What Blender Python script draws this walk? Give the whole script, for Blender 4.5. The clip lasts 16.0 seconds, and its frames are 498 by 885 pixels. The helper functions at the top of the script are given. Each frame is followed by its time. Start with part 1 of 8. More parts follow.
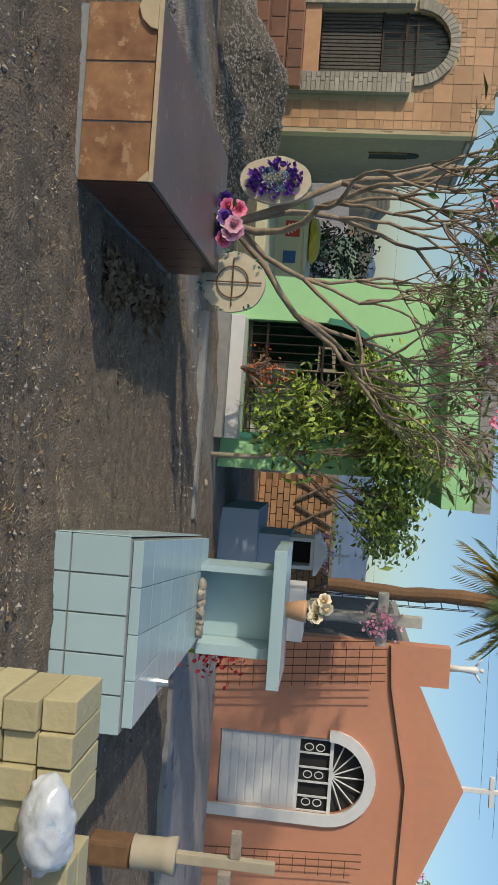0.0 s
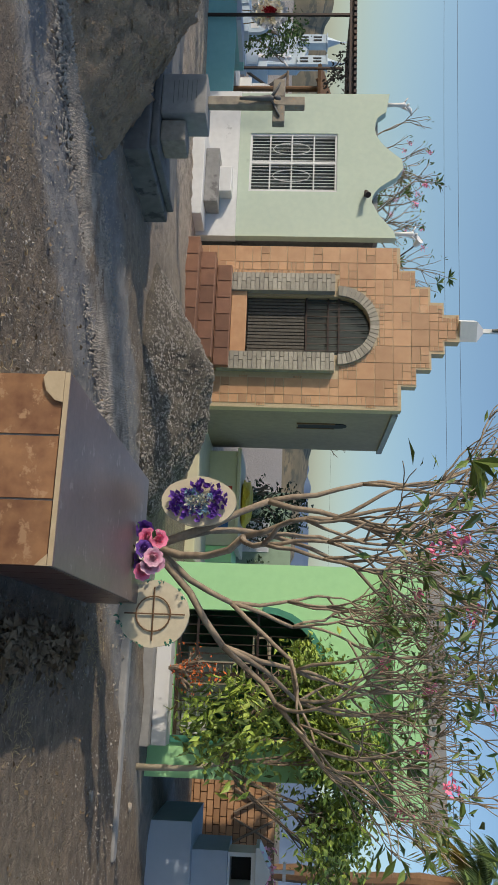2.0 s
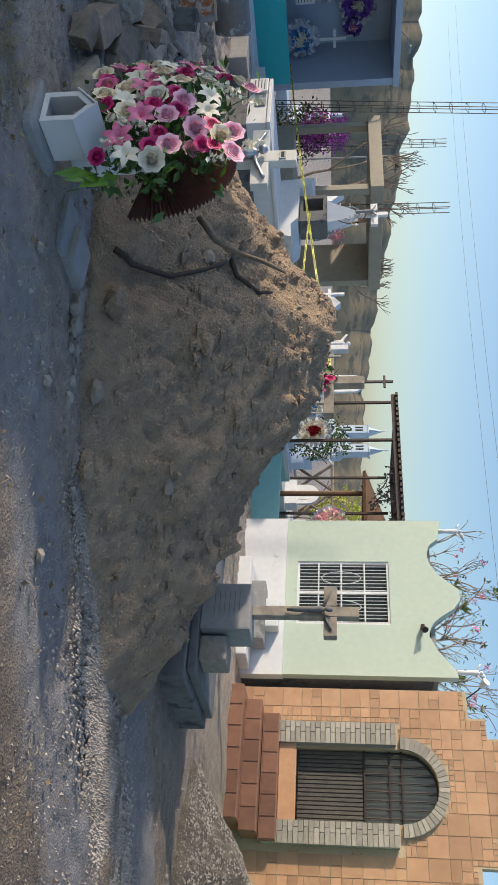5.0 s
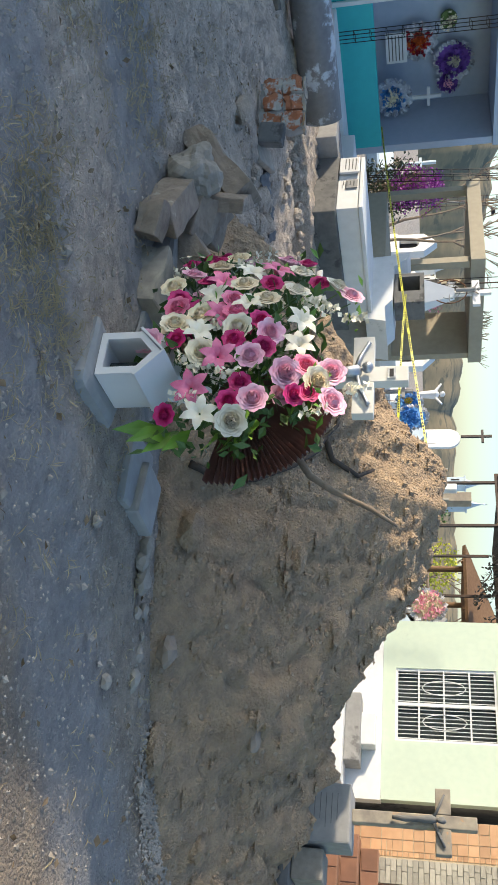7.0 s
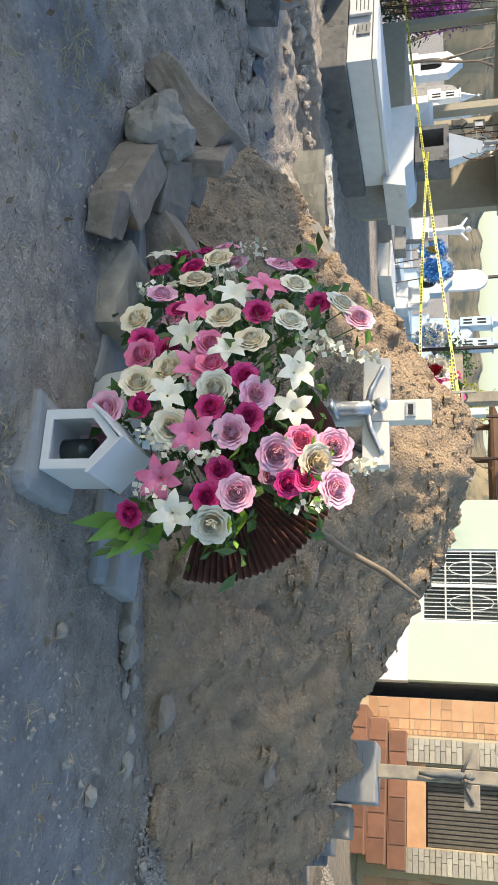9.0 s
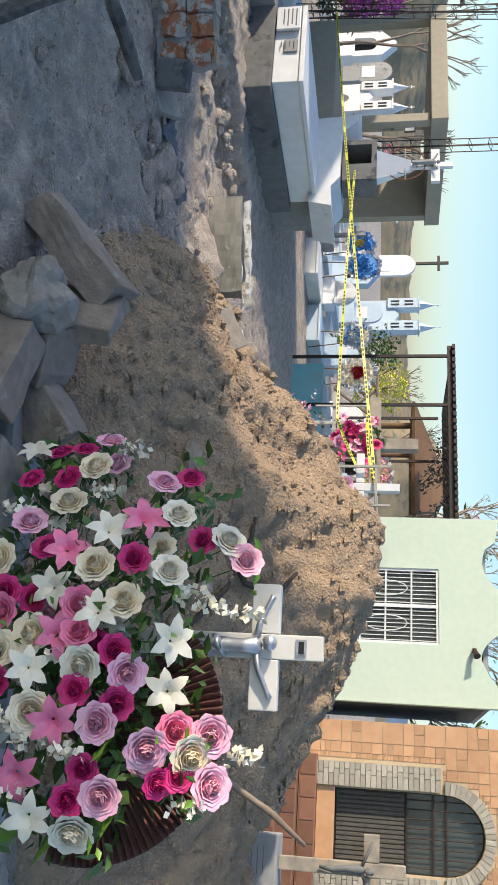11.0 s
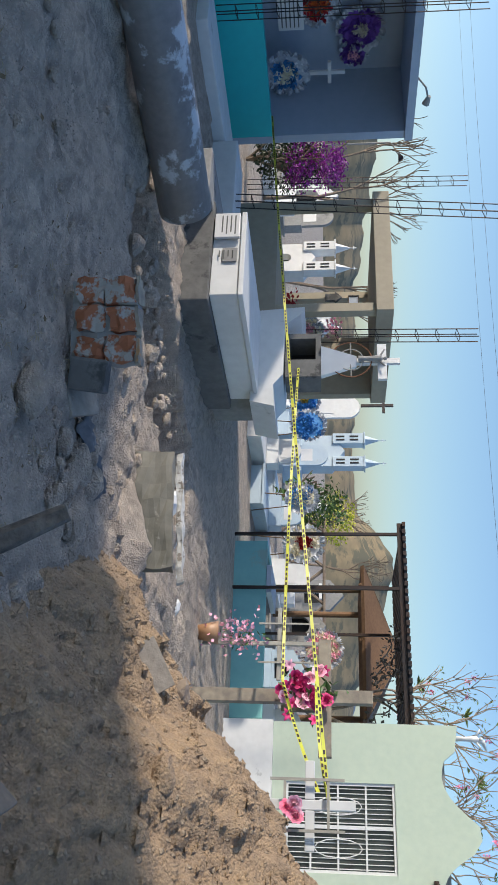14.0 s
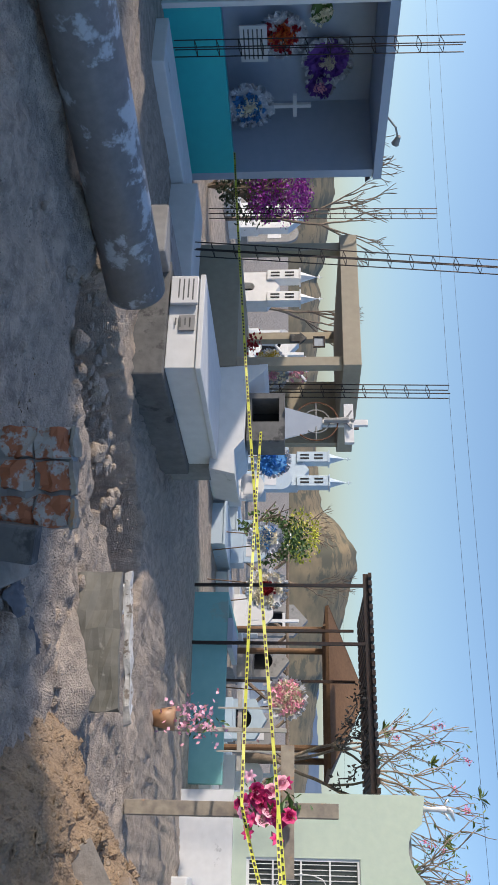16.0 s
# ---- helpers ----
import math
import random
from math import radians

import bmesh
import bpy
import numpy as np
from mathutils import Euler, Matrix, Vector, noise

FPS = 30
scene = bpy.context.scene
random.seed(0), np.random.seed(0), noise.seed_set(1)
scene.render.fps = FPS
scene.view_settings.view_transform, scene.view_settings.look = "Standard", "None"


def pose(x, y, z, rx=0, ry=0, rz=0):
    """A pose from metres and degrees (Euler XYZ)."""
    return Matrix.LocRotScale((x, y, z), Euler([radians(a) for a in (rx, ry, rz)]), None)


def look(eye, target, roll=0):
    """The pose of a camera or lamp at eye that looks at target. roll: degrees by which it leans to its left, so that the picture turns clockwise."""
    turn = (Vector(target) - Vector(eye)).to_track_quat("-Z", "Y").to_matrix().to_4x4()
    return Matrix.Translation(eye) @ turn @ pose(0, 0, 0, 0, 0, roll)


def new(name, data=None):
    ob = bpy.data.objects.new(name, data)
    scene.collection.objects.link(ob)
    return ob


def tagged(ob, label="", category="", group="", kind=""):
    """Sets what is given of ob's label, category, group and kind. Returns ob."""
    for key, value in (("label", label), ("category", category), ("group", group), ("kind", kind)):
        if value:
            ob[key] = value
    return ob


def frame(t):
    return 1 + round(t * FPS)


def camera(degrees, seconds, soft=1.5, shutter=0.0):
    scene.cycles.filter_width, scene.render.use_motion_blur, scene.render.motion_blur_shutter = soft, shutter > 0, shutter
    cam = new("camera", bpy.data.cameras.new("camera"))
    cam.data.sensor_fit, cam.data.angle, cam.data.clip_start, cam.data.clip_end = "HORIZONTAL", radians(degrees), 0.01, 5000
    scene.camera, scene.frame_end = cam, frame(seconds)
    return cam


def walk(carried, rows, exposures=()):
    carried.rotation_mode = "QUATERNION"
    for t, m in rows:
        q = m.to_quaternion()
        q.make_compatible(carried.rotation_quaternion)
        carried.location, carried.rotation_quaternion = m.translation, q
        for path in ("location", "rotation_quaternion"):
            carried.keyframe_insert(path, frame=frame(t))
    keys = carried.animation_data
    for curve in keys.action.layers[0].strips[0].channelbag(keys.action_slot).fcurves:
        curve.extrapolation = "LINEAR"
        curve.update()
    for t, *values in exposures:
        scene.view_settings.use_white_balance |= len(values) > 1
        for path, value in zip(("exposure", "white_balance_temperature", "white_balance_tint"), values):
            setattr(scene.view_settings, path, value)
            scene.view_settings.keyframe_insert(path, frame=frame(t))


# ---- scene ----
cam = camera(32.6, 16.0, 0.95)
PATH = [
    (0, (-0.005, 0.898, 1.549), (-0.001, 2.886, 1.331), 94.0),
    (0.5, (-0.153, 1.0, 1.554), (-0.314, 2.984, 1.369), 94.5),
    (1, (-0.415, 1.061, 1.572), (-0.627, 3.047, 1.454), 94.4),
    (1.5, (-0.659, 1.142, 1.563), (-1.014, 3.107, 1.45), 92.3),
    (2, (-0.936, 1.348, 1.568), (-1.447, 3.279, 1.467), 91.6),
    (2.5, (-1.262, 1.428, 1.548), (-1.921, 3.316, 1.494), 91.5),
    (3, (-1.597, 1.503, 1.534), (-2.312, 3.371, 1.494), 90.4),
    (3.5, (-1.954, 1.635, 1.534), (-2.801, 3.446, 1.498), 89.6),
    (4, (-2.299, 1.627, 1.515), (-3.179, 3.423, 1.486), 90.1),
    (4.5, (-2.599, 1.547, 1.514), (-3.53, 3.316, 1.478), 90.1),
    (5, (-3.014, 1.595, 1.464), (-4.207, 3.185, 1.245), 89.6),
    (5.2, (-3.15, 1.604, 1.451), (-4.4, 3.142, 1.179), 89.3),
    (7.3, (-4.782, 1.498, 1.302), (-5.96, 3.049, 0.849), 88.6),
    (7.5, (-4.904, 1.486, 1.313), (-6.024, 3.079, 0.858), 88.4),
    (8, (-5.232, 1.545, 1.276), (-6.29, 3.178, 0.813), 88.1),
    (8.2, (-5.368, 1.593, 1.28), (-6.348, 3.273, 0.813), 87.9),
    (10.3, (-6.478, 1.549, 1.365), (-7.226, 3.354, 0.935), 90.8),
    (10.5, (-6.604, 1.523, 1.374), (-7.347, 3.344, 1.009), 91.4),
    (11, (-6.938, 1.441, 1.426), (-7.692, 3.266, 1.104), 90.7),
    (11.5, (-7.219, 1.46, 1.418), (-8.076, 3.242, 1.116), 88.8),
    (12, (-7.566, 1.498, 1.431), (-8.543, 3.23, 1.224), 86.9),
    (12.5, (-7.935, 1.45, 1.41), (-8.954, 3.158, 1.202), 88.6),
    (13, (-8.192, 1.474, 1.406), (-9.206, 3.182, 1.176), 88.4),
    (13.5, (-8.483, 1.59, 1.403), (-9.482, 3.31, 1.192), 88.7),
    (14, (-8.747, 1.612, 1.38), (-9.702, 3.358, 1.183), 89.7),
    (14.5, (-9.08, 1.595, 1.401), (-9.964, 3.382, 1.241), 89.8),
    (15, (-9.367, 1.684, 1.372), (-10.25, 3.472, 1.218), 89.8),
    (15.5, (-9.636, 1.756, 1.388), (-10.54, 3.534, 1.24), 89.7),
    (16, (-9.925, 1.724, 1.384), (-10.861, 3.488, 1.27), 89.9),
]
walk(cam, [(t, look(eye, target, roll)) for t, eye, target, roll in PATH], [(0.0, 0.1, 7350, 8), (1.0, 0.1, 7350, 8), (2.0, 0.2, 7300, 10), (3.5, 0.15, 7300, 12), (5.0, 0.6, 7300, 12), (7.5, 1.27, 7800, 8), (8.5, 1.34, 7800, 8), (10.5, 1.12, 7400, 10), (11.5, 0.74, 7150, 11), (12.0, 0.5, 7000, 10), (12.5, 0.54, 6950, 10), (13.0, 0.68, 6900, 10), (14.5, 0.57, 6850, 10), (15.5, 0.66, 6880, 13), (16.0, 0.54, 6900, 14)])

# ---- world and sun ----
SUN_TO = Vector((-0.83, -0.56, 0.0)).normalized()
ELEV = radians(20)
world = bpy.data.worlds.new("sky")
scene.world = world
world.use_nodes = True
wn = world.node_tree
sky = wn.nodes.new("ShaderNodeTexSky")
sky.sky_type, sky.sun_disc = "NISHITA", False
sky.sun_elevation, sky.sun_rotation = ELEV, math.atan2(SUN_TO.x, SUN_TO.y)
sky.air_density, sky.dust_density, sky.ozone_density = 1.0, 1.2, 4.5
bg = wn.nodes["Background"]
bg.inputs[1].default_value = 0.15
wn.links.new(sky.outputs[0], bg.inputs[0])
sun = new("sun", bpy.data.lights.new("sun", "SUN"))
sun.data.energy, sun.data.angle, sun.data.color = 2.4, radians(1.0), (1.0, 0.93, 0.84)
sun.matrix_world = look(SUN_TO * 40 * math.cos(ELEV) + Vector((0, 0, 40 * math.sin(ELEV))), (0, 0, 0))


# ---- materials ----
def mat(name, c1, c2=None, scale=6.0, rough=0.8, bump=0.3, metal=0.0, big=0.7, grain=0.01, spots=None, spot_size=3.0, spot_cut=0.62, per=0.0, clear=0.0, sub=0.0):
    """Colour grain at a small and a large scale, relief, and stains of their own colour; per: how far pieces differ."""
    m = bpy.data.materials.new(name)
    m.use_nodes = True
    nt = m.node_tree
    n, l = nt.nodes, nt.links
    b = n["Principled BSDF"]
    c2 = c2 or tuple(v * 0.72 for v in c1)
    tc = n.new("ShaderNodeTexCoord")
    n1, n2 = n.new("ShaderNodeTexNoise"), n.new("ShaderNodeTexNoise")
    n1.inputs["Scale"].default_value, n1.inputs["Detail"].default_value = scale, 8
    n2.inputs["Scale"].default_value, n2.inputs["Detail"].default_value = big, 4
    geo = n.new("ShaderNodeNewGeometry")
    for k in (n1, n2):
        l.new(geo.outputs["Position"], k.inputs["Vector"])
    add = n.new("ShaderNodeMath")
    add.operation = "MULTIPLY_ADD"
    add.inputs[1].default_value = 0.6
    l.new(n2.outputs[0], add.inputs[0])
    half = n.new("ShaderNodeMath")
    half.operation = "MULTIPLY"
    half.inputs[1].default_value = 0.4
    l.new(n1.outputs[0], half.inputs[0])
    l.new(half.outputs[0], add.inputs[2])
    ramp = n.new("ShaderNodeValToRGB")
    ramp.color_ramp.elements[0].position, ramp.color_ramp.elements[1].position = 0.36, 0.64
    ramp.color_ramp.elements[0].color, ramp.color_ramp.elements[1].color = (*c2, 1), (*c1, 1)
    l.new(add.outputs[0], ramp.inputs[0])
    out = ramp.outputs[0]
    if spots:
        n3 = n.new("ShaderNodeTexNoise")
        n3.inputs["Scale"].default_value, n3.inputs["Detail"].default_value, n3.inputs["Roughness"].default_value = spot_size, 6, 0.65
        l.new(geo.outputs["Position"], n3.inputs["Vector"])
        r3 = n.new("ShaderNodeValToRGB")
        r3.color_ramp.elements[0].position, r3.color_ramp.elements[1].position = spot_cut, spot_cut + 0.06
        l.new(n3.outputs[0], r3.inputs[0])
        mx = n.new("ShaderNodeMixRGB")
        mx.inputs[2].default_value = (*spots, 1)
        l.new(r3.outputs[0], mx.inputs[0])
        l.new(out, mx.inputs[1])
        out = mx.outputs[0]
    if per:
        oi = n.new("ShaderNodeObjectInfo")
        mr = n.new("ShaderNodeMapRange")
        mr.inputs[3].default_value, mr.inputs[4].default_value = 1 - per, 1 + per
        l.new(oi.outputs["Random"], mr.inputs[0])
        hs = n.new("ShaderNodeHueSaturation")
        l.new(mr.outputs[0], hs.inputs["Value"])
        l.new(out, hs.inputs["Color"])
        out = hs.outputs[0]
    l.new(out, b.inputs["Base Color"])
    b.inputs["Roughness"].default_value, b.inputs["Metallic"].default_value = rough, metal
    b.inputs["Coat Weight"].default_value = clear
    if sub:
        b.inputs["Transmission Weight"].default_value = 0
        b.inputs["Subsurface Weight"].default_value = sub
        b.inputs["Subsurface Radius"].default_value = (0.02, 0.02, 0.02)
    if bump:
        bp = n.new("ShaderNodeBump")
        bp.inputs["Strength"].default_value, bp.inputs["Distance"].default_value = bump, grain
        l.new(n1.outputs[0], bp.inputs["Height"])
        l.new(bp.outputs[0], b.inputs["Normal"])
    return m


def earth(name, dry, damp, pale, grit, lane_shade=False, stones=26.0):
    """Loose earth: tone at three scales, grit of many small stones, and for the lane a light ramp and two painted grey
    shade bands.
    """
    m = bpy.data.materials.new(name)
    m.use_nodes = True
    nt = m.node_tree
    n, l = nt.nodes, nt.links
    b = n["Principled BSDF"]
    geo = n.new("ShaderNodeNewGeometry")

    def tex(kind, scale, detail=6.0, rough=0.6):
        k = n.new(kind)
        k.inputs["Scale"].default_value = scale
        if kind == "ShaderNodeTexNoise":
            k.inputs["Detail"].default_value, k.inputs["Roughness"].default_value = detail, rough
        l.new(geo.outputs["Position"], k.inputs["Vector"])
        return k

    def ramp(src, p0, p1, c0=(0, 0, 0), c1=(1, 1, 1)):
        r = n.new("ShaderNodeValToRGB")
        r.color_ramp.elements[0].position, r.color_ramp.elements[1].position = p0, p1
        r.color_ramp.elements[0].color, r.color_ramp.elements[1].color = (*c0, 1), (*c1, 1)
        l.new(src, r.inputs[0])
        return r.outputs[0]

    def blend(fac, a, c):
        x = n.new("ShaderNodeMixRGB")
        l.new(fac, x.inputs[0])
        l.new(a, x.inputs[1])
        if isinstance(c, tuple):
            x.inputs[2].default_value = (*c, 1)
        else:
            l.new(c, x.inputs[2])
        return x.outputs[0]

    def sums(op, a, c, d=None):
        x = n.new("ShaderNodeMath")
        x.operation = op
        for i, q in enumerate((a, c, d)):
            if isinstance(q, (int, float)):
                x.inputs[i].default_value = q
            elif q is not None:
                l.new(q, x.inputs[i])
        return x.outputs[0]

    broad, mid, fine = tex("ShaderNodeTexNoise", 0.8, 4), tex("ShaderNodeTexNoise", 7.0, 8, 0.7), tex("ShaderNodeTexNoise", 60.0, 6, 0.75)
    pebble, crumb = tex("ShaderNodeTexVoronoi", stones), tex("ShaderNodeTexVoronoi", stones * 2.7)
    tone = ramp(mid.outputs[0], 0.38, 0.62, damp, dry)
    tone = blend(ramp(broad.outputs[0], 0.45, 0.65, (0, 0, 0), (0.55, 0.55, 0.55)), tone, tuple((a + c) * 0.45 for a, c in zip(dry, damp)))
    tone = blend(ramp(fine.outputs[0], 0.55, 0.72, (0, 0, 0), (0.6, 0.6, 0.6)), tone, pale)
    sep = n.new("ShaderNodeSeparateColor")
    l.new(pebble.outputs["Color"], sep.inputs[0])
    if lane_shade:
        pos = n.new("ShaderNodeSeparateXYZ")
        l.new(geo.outputs["Position"], pos.inputs[0])
        # light level put into the colour: darker toward +x, lifted toward -x
        light_ramp = n.new("ShaderNodeMapRange")
        light_ramp.inputs[1].default_value, light_ramp.inputs[2].default_value = -3.0, -6.5
        l.new(sums("MULTIPLY_ADD", mid.outputs[0], 2.5, pos.outputs[0]), light_ramp.inputs[0])
        hs = n.new("ShaderNodeHueSaturation")
        l.new(sums("MULTIPLY_ADD", light_ramp.outputs[0], 0.78, 0.66), hs.inputs["Value"])
        l.new(sums("MULTIPLY_ADD", light_ramp.outputs[0], -0.25, 1.05), hs.inputs["Saturation"])
        l.new(tone, hs.inputs["Color"])
        tone = hs.outputs[0]
    stone = sums("MULTIPLY", ramp(sep.outputs[0], 0.80, 0.82), ramp(pebble.outputs["Distance"], 0.26, 0.36, (1, 1, 1), (0, 0, 0)))
    tone = blend(sums("MULTIPLY", stone, 0.45), tone, grit)
    height = sums("ADD", sums("MULTIPLY", fine.outputs[0], 0.5), sums("MULTIPLY_ADD", crumb.outputs["Distance"], -0.5, sums("MULTIPLY", mid.outputs[0], 1.6)))
    height = sums("ADD", height, sums("MULTIPLY", stone, 0.55))
    rough_ = 1.0
    if lane_shade:
        # two smoother grey bands along the lane, painted in place of cast shadows
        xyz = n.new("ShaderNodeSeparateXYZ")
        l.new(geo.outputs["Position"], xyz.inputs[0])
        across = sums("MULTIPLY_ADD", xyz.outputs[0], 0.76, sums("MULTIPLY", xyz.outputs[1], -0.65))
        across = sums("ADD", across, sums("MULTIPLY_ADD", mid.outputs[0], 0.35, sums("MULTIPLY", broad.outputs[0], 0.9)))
        shade_mask = None
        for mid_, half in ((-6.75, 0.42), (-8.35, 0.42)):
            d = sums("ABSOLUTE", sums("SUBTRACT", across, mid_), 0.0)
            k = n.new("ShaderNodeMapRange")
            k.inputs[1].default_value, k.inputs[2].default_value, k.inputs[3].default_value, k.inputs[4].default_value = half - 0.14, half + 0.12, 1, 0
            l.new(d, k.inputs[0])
            shade_mask = k.outputs[0] if shade_mask is None else sums("MAXIMUM", shade_mask, k.outputs[0])
        shade_tone = ramp(mid.outputs[0], 0.35, 0.65, (0.185, 0.182, 0.18), (0.265, 0.258, 0.25))
        tone = blend(sums("MULTIPLY", shade_mask, 0.82), tone, shade_tone)
        height = sums("MULTIPLY", height, sums("MULTIPLY_ADD", shade_mask, -0.6, 1.0))
    l.new(tone, b.inputs["Base Color"])
    b.inputs["Roughness"].default_value = 0.95
    bp = n.new("ShaderNodeBump")
    bp.inputs["Strength"].default_value, bp.inputs["Distance"].default_value = rough_, 0.03
    l.new(height, bp.inputs["Height"])
    l.new(bp.outputs[0], b.inputs["Normal"])
    return m


M_DIRT = earth("dirt", (0.43, 0.338, 0.25), (0.225, 0.176, 0.134), (0.56, 0.465, 0.355), (0.60, 0.54, 0.45), lane_shade=True)
M_MOUND = earth("mound_earth", (0.52, 0.36, 0.22), (0.36, 0.255, 0.17), (0.60, 0.435, 0.285), (0.56, 0.45, 0.33), stones=20.0)
M_GRAVEL = earth("gravel", (0.20, 0.168, 0.125), (0.085, 0.072, 0.058), (0.34, 0.30, 0.24), (0.45, 0.40, 0.32), stones=34.0)
M_STONE = mat("grey_stone", (0.38, 0.33, 0.27), (0.22, 0.19, 0.155), 18, 0.9, 0.6, grain=0.02, spots=(0.3, 0.28, 0.25), spot_size=8)
M_CONC = mat("concrete", (0.36, 0.35, 0.33), (0.25, 0.245, 0.235), 12, 0.88, 0.4, spots=(0.17, 0.165, 0.16), spot_size=2.2, spot_cut=0.6)
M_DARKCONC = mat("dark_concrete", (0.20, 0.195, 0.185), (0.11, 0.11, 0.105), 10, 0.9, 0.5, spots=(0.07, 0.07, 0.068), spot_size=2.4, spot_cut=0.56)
M_WHITE = mat("white_paint", (0.78, 0.78, 0.76), (0.66, 0.66, 0.64), 8, 0.6, 0.15, spots=(0.42, 0.42, 0.40), spot_size=2.4, spot_cut=0.68)
M_CLEANWHITE = mat("clean_white", (0.76, 0.75, 0.73), (0.68, 0.67, 0.655), 8, 0.4, 0.05)
M_PALE = mat("pale_green_paint", (0.56, 0.64, 0.51), (0.49, 0.58, 0.47), 10, 0.75, 0.2, spots=(0.40, 0.46, 0.38), spot_size=1.3, spot_cut=0.66)
M_GREEN = mat("green_paint", (0.41, 0.75, 0.37), (0.36, 0.69, 0.33), 10, 0.7, 0.2, spots=(0.44, 0.66, 0.36), spot_size=1.6, spot_cut=0.66)
M_DKGREEN = mat("dark_green", (0.06, 0.27, 0.18), (0.045, 0.22, 0.15), 10, 0.6, 0.15)
M_TERRA = mat("terracotta_tile", (0.55, 0.32, 0.175), (0.43, 0.225, 0.115), 7, 0.45, 0.12, per=0.2, spots=(0.50, 0.30, 0.17), spot_size=2.0, spot_cut=0.6)
M_GROUT = mat("pale_grout", (0.56, 0.44, 0.29), (0.46, 0.35, 0.22), 30, 0.9, 0.3)
M_PINKWALL = mat("salmon_paint", (0.62, 0.28, 0.17), (0.56, 0.245, 0.15), 9, 0.75, 0.2, spots=(0.5, 0.26, 0.17), spot_size=1.5)
M_TEAL = mat("teal_paint", (0.22, 0.50, 0.50), (0.18, 0.44, 0.45), 8, 0.7, 0.2, spots=(0.25, 0.40, 0.38), spot_size=1.8)
M_TURQ = mat("turquoise_paint", (0.0, 0.52, 0.53), (0.0, 0.46, 0.48), 8, 0.5, 0.1)
M_BLUEGREY = mat("blue_grey_paint", (0.42, 0.48, 0.57), (0.36, 0.43, 0.52), 8, 0.7, 0.15)
M_TILEBLUE = mat("pale_blue_tile", (0.42, 0.56, 0.58), (0.38, 0.52, 0.55), 5, 0.25, 0.03, per=0.05)
M_TILEGROUT = mat("grey_grout", (0.30, 0.31, 0.30), None, 30, 0.9, 0.3)
M_MARON = mat("shaded_maroon_tile", (0.16, 0.065, 0.045), (0.11, 0.045, 0.035), 5, 0.30, 0.05, per=0.06)
M_OBTOP = mat("polished_brown_tile", (0.17, 0.125, 0.115), (0.115, 0.085, 0.08), 22, 0.4, 0.08, big=2, spots=(0.23, 0.19, 0.175), spot_size=7, spot_cut=0.6)
M_BEIGEC = mat("beige_concrete", (0.44, 0.38, 0.28), (0.36, 0.31, 0.23), 10, 0.85, 0.3)
M_IRON = mat("dark_iron", (0.035, 0.035, 0.038), (0.06, 0.035, 0.025), 20, 0.55, 0.2, metal=0.6)
M_RUST = mat("rusty_iron", (0.20, 0.085, 0.04), (0.10, 0.05, 0.03), 30, 0.8, 0.3, metal=0.3)
M_BARK = mat("grey_bark", (0.28, 0.215, 0.155), (0.15, 0.11, 0.08), 22, 0.9, 0.6, big=4)
M_PALEBARK = mat("pale_tan_bark", (0.40, 0.31, 0.22), (0.20, 0.15, 0.105), 22, 0.85, 0.6, big=4)
M_LEAF = mat("leaf", (0.09, 0.17, 0.035), (0.045, 0.10, 0.02), 5, 0.5, 0.1)
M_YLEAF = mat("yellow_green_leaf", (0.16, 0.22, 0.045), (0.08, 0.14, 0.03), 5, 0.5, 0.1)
M_DOOR = mat("weathered_wood_door", (0.13, 0.115, 0.09), (0.07, 0.062, 0.05), 14, 0.7, 0.3)
M_GLASS = mat("dusty_dark_glass", (0.07, 0.085, 0.08), (0.035, 0.04, 0.04), 3, 0.15, 0.0)
# near-black stands in for the shade inside niches, doorways and slits
M_DARK = mat("dark_interior", (0.03, 0.03, 0.03), (0.02, 0.02, 0.02), 3, 0.9, 0.0)
M_YBLOCK = mat("yellow_cement_block", (0.50, 0.44, 0.26), (0.42, 0.37, 0.22), 25, 0.92, 0.6, per=0.08)
M_BRICK = mat("whitened_brick", (0.42, 0.15, 0.07), (0.33, 0.12, 0.06), 15, 0.9, 0.5, spots=(0.43, 0.40, 0.36), spot_size=9, spot_cut=0.49)
M_PIPE = mat("grey_painted_steel", (0.24, 0.225, 0.22), (0.155, 0.147, 0.147), 14, 0.5, 0.35, spots=(0.50, 0.53, 0.56), spot_size=3.0, spot_cut=0.56)
M_WOOD = mat("brown_wood", (0.22, 0.12, 0.06), (0.13, 0.07, 0.035), 16, 0.8, 0.4)
M_CREAM = mat("cream_paint", (0.62, 0.56, 0.40), (0.54, 0.48, 0.34), 8, 0.7, 0.2, spots=(0.45, 0.42, 0.32), spot_size=2)
M_AGED = mat("aged_plaster", (0.42, 0.36, 0.27), (0.22, 0.19, 0.16), 14, 0.9, 0.4, big=5, spots=(0.5, 0.28, 0.14), spot_size=6, spot_cut=0.6)
M_HILL = mat("dry_hill", (0.34, 0.25, 0.14), (0.16, 0.14, 0.085), 0.35, 0.95, 0.0, big=0.05, spots=(0.13, 0.12, 0.08), spot_size=0.16, spot_cut=0.52)
# distance haze is put into this colour as blue
M_FAR = mat("haze_blue_hill", (0.16, 0.22, 0.30), (0.13, 0.19, 0.27), 0.01, 0.95, 0.0, big=0.005)


# ---- mesh helpers ----
WORLDS = {}


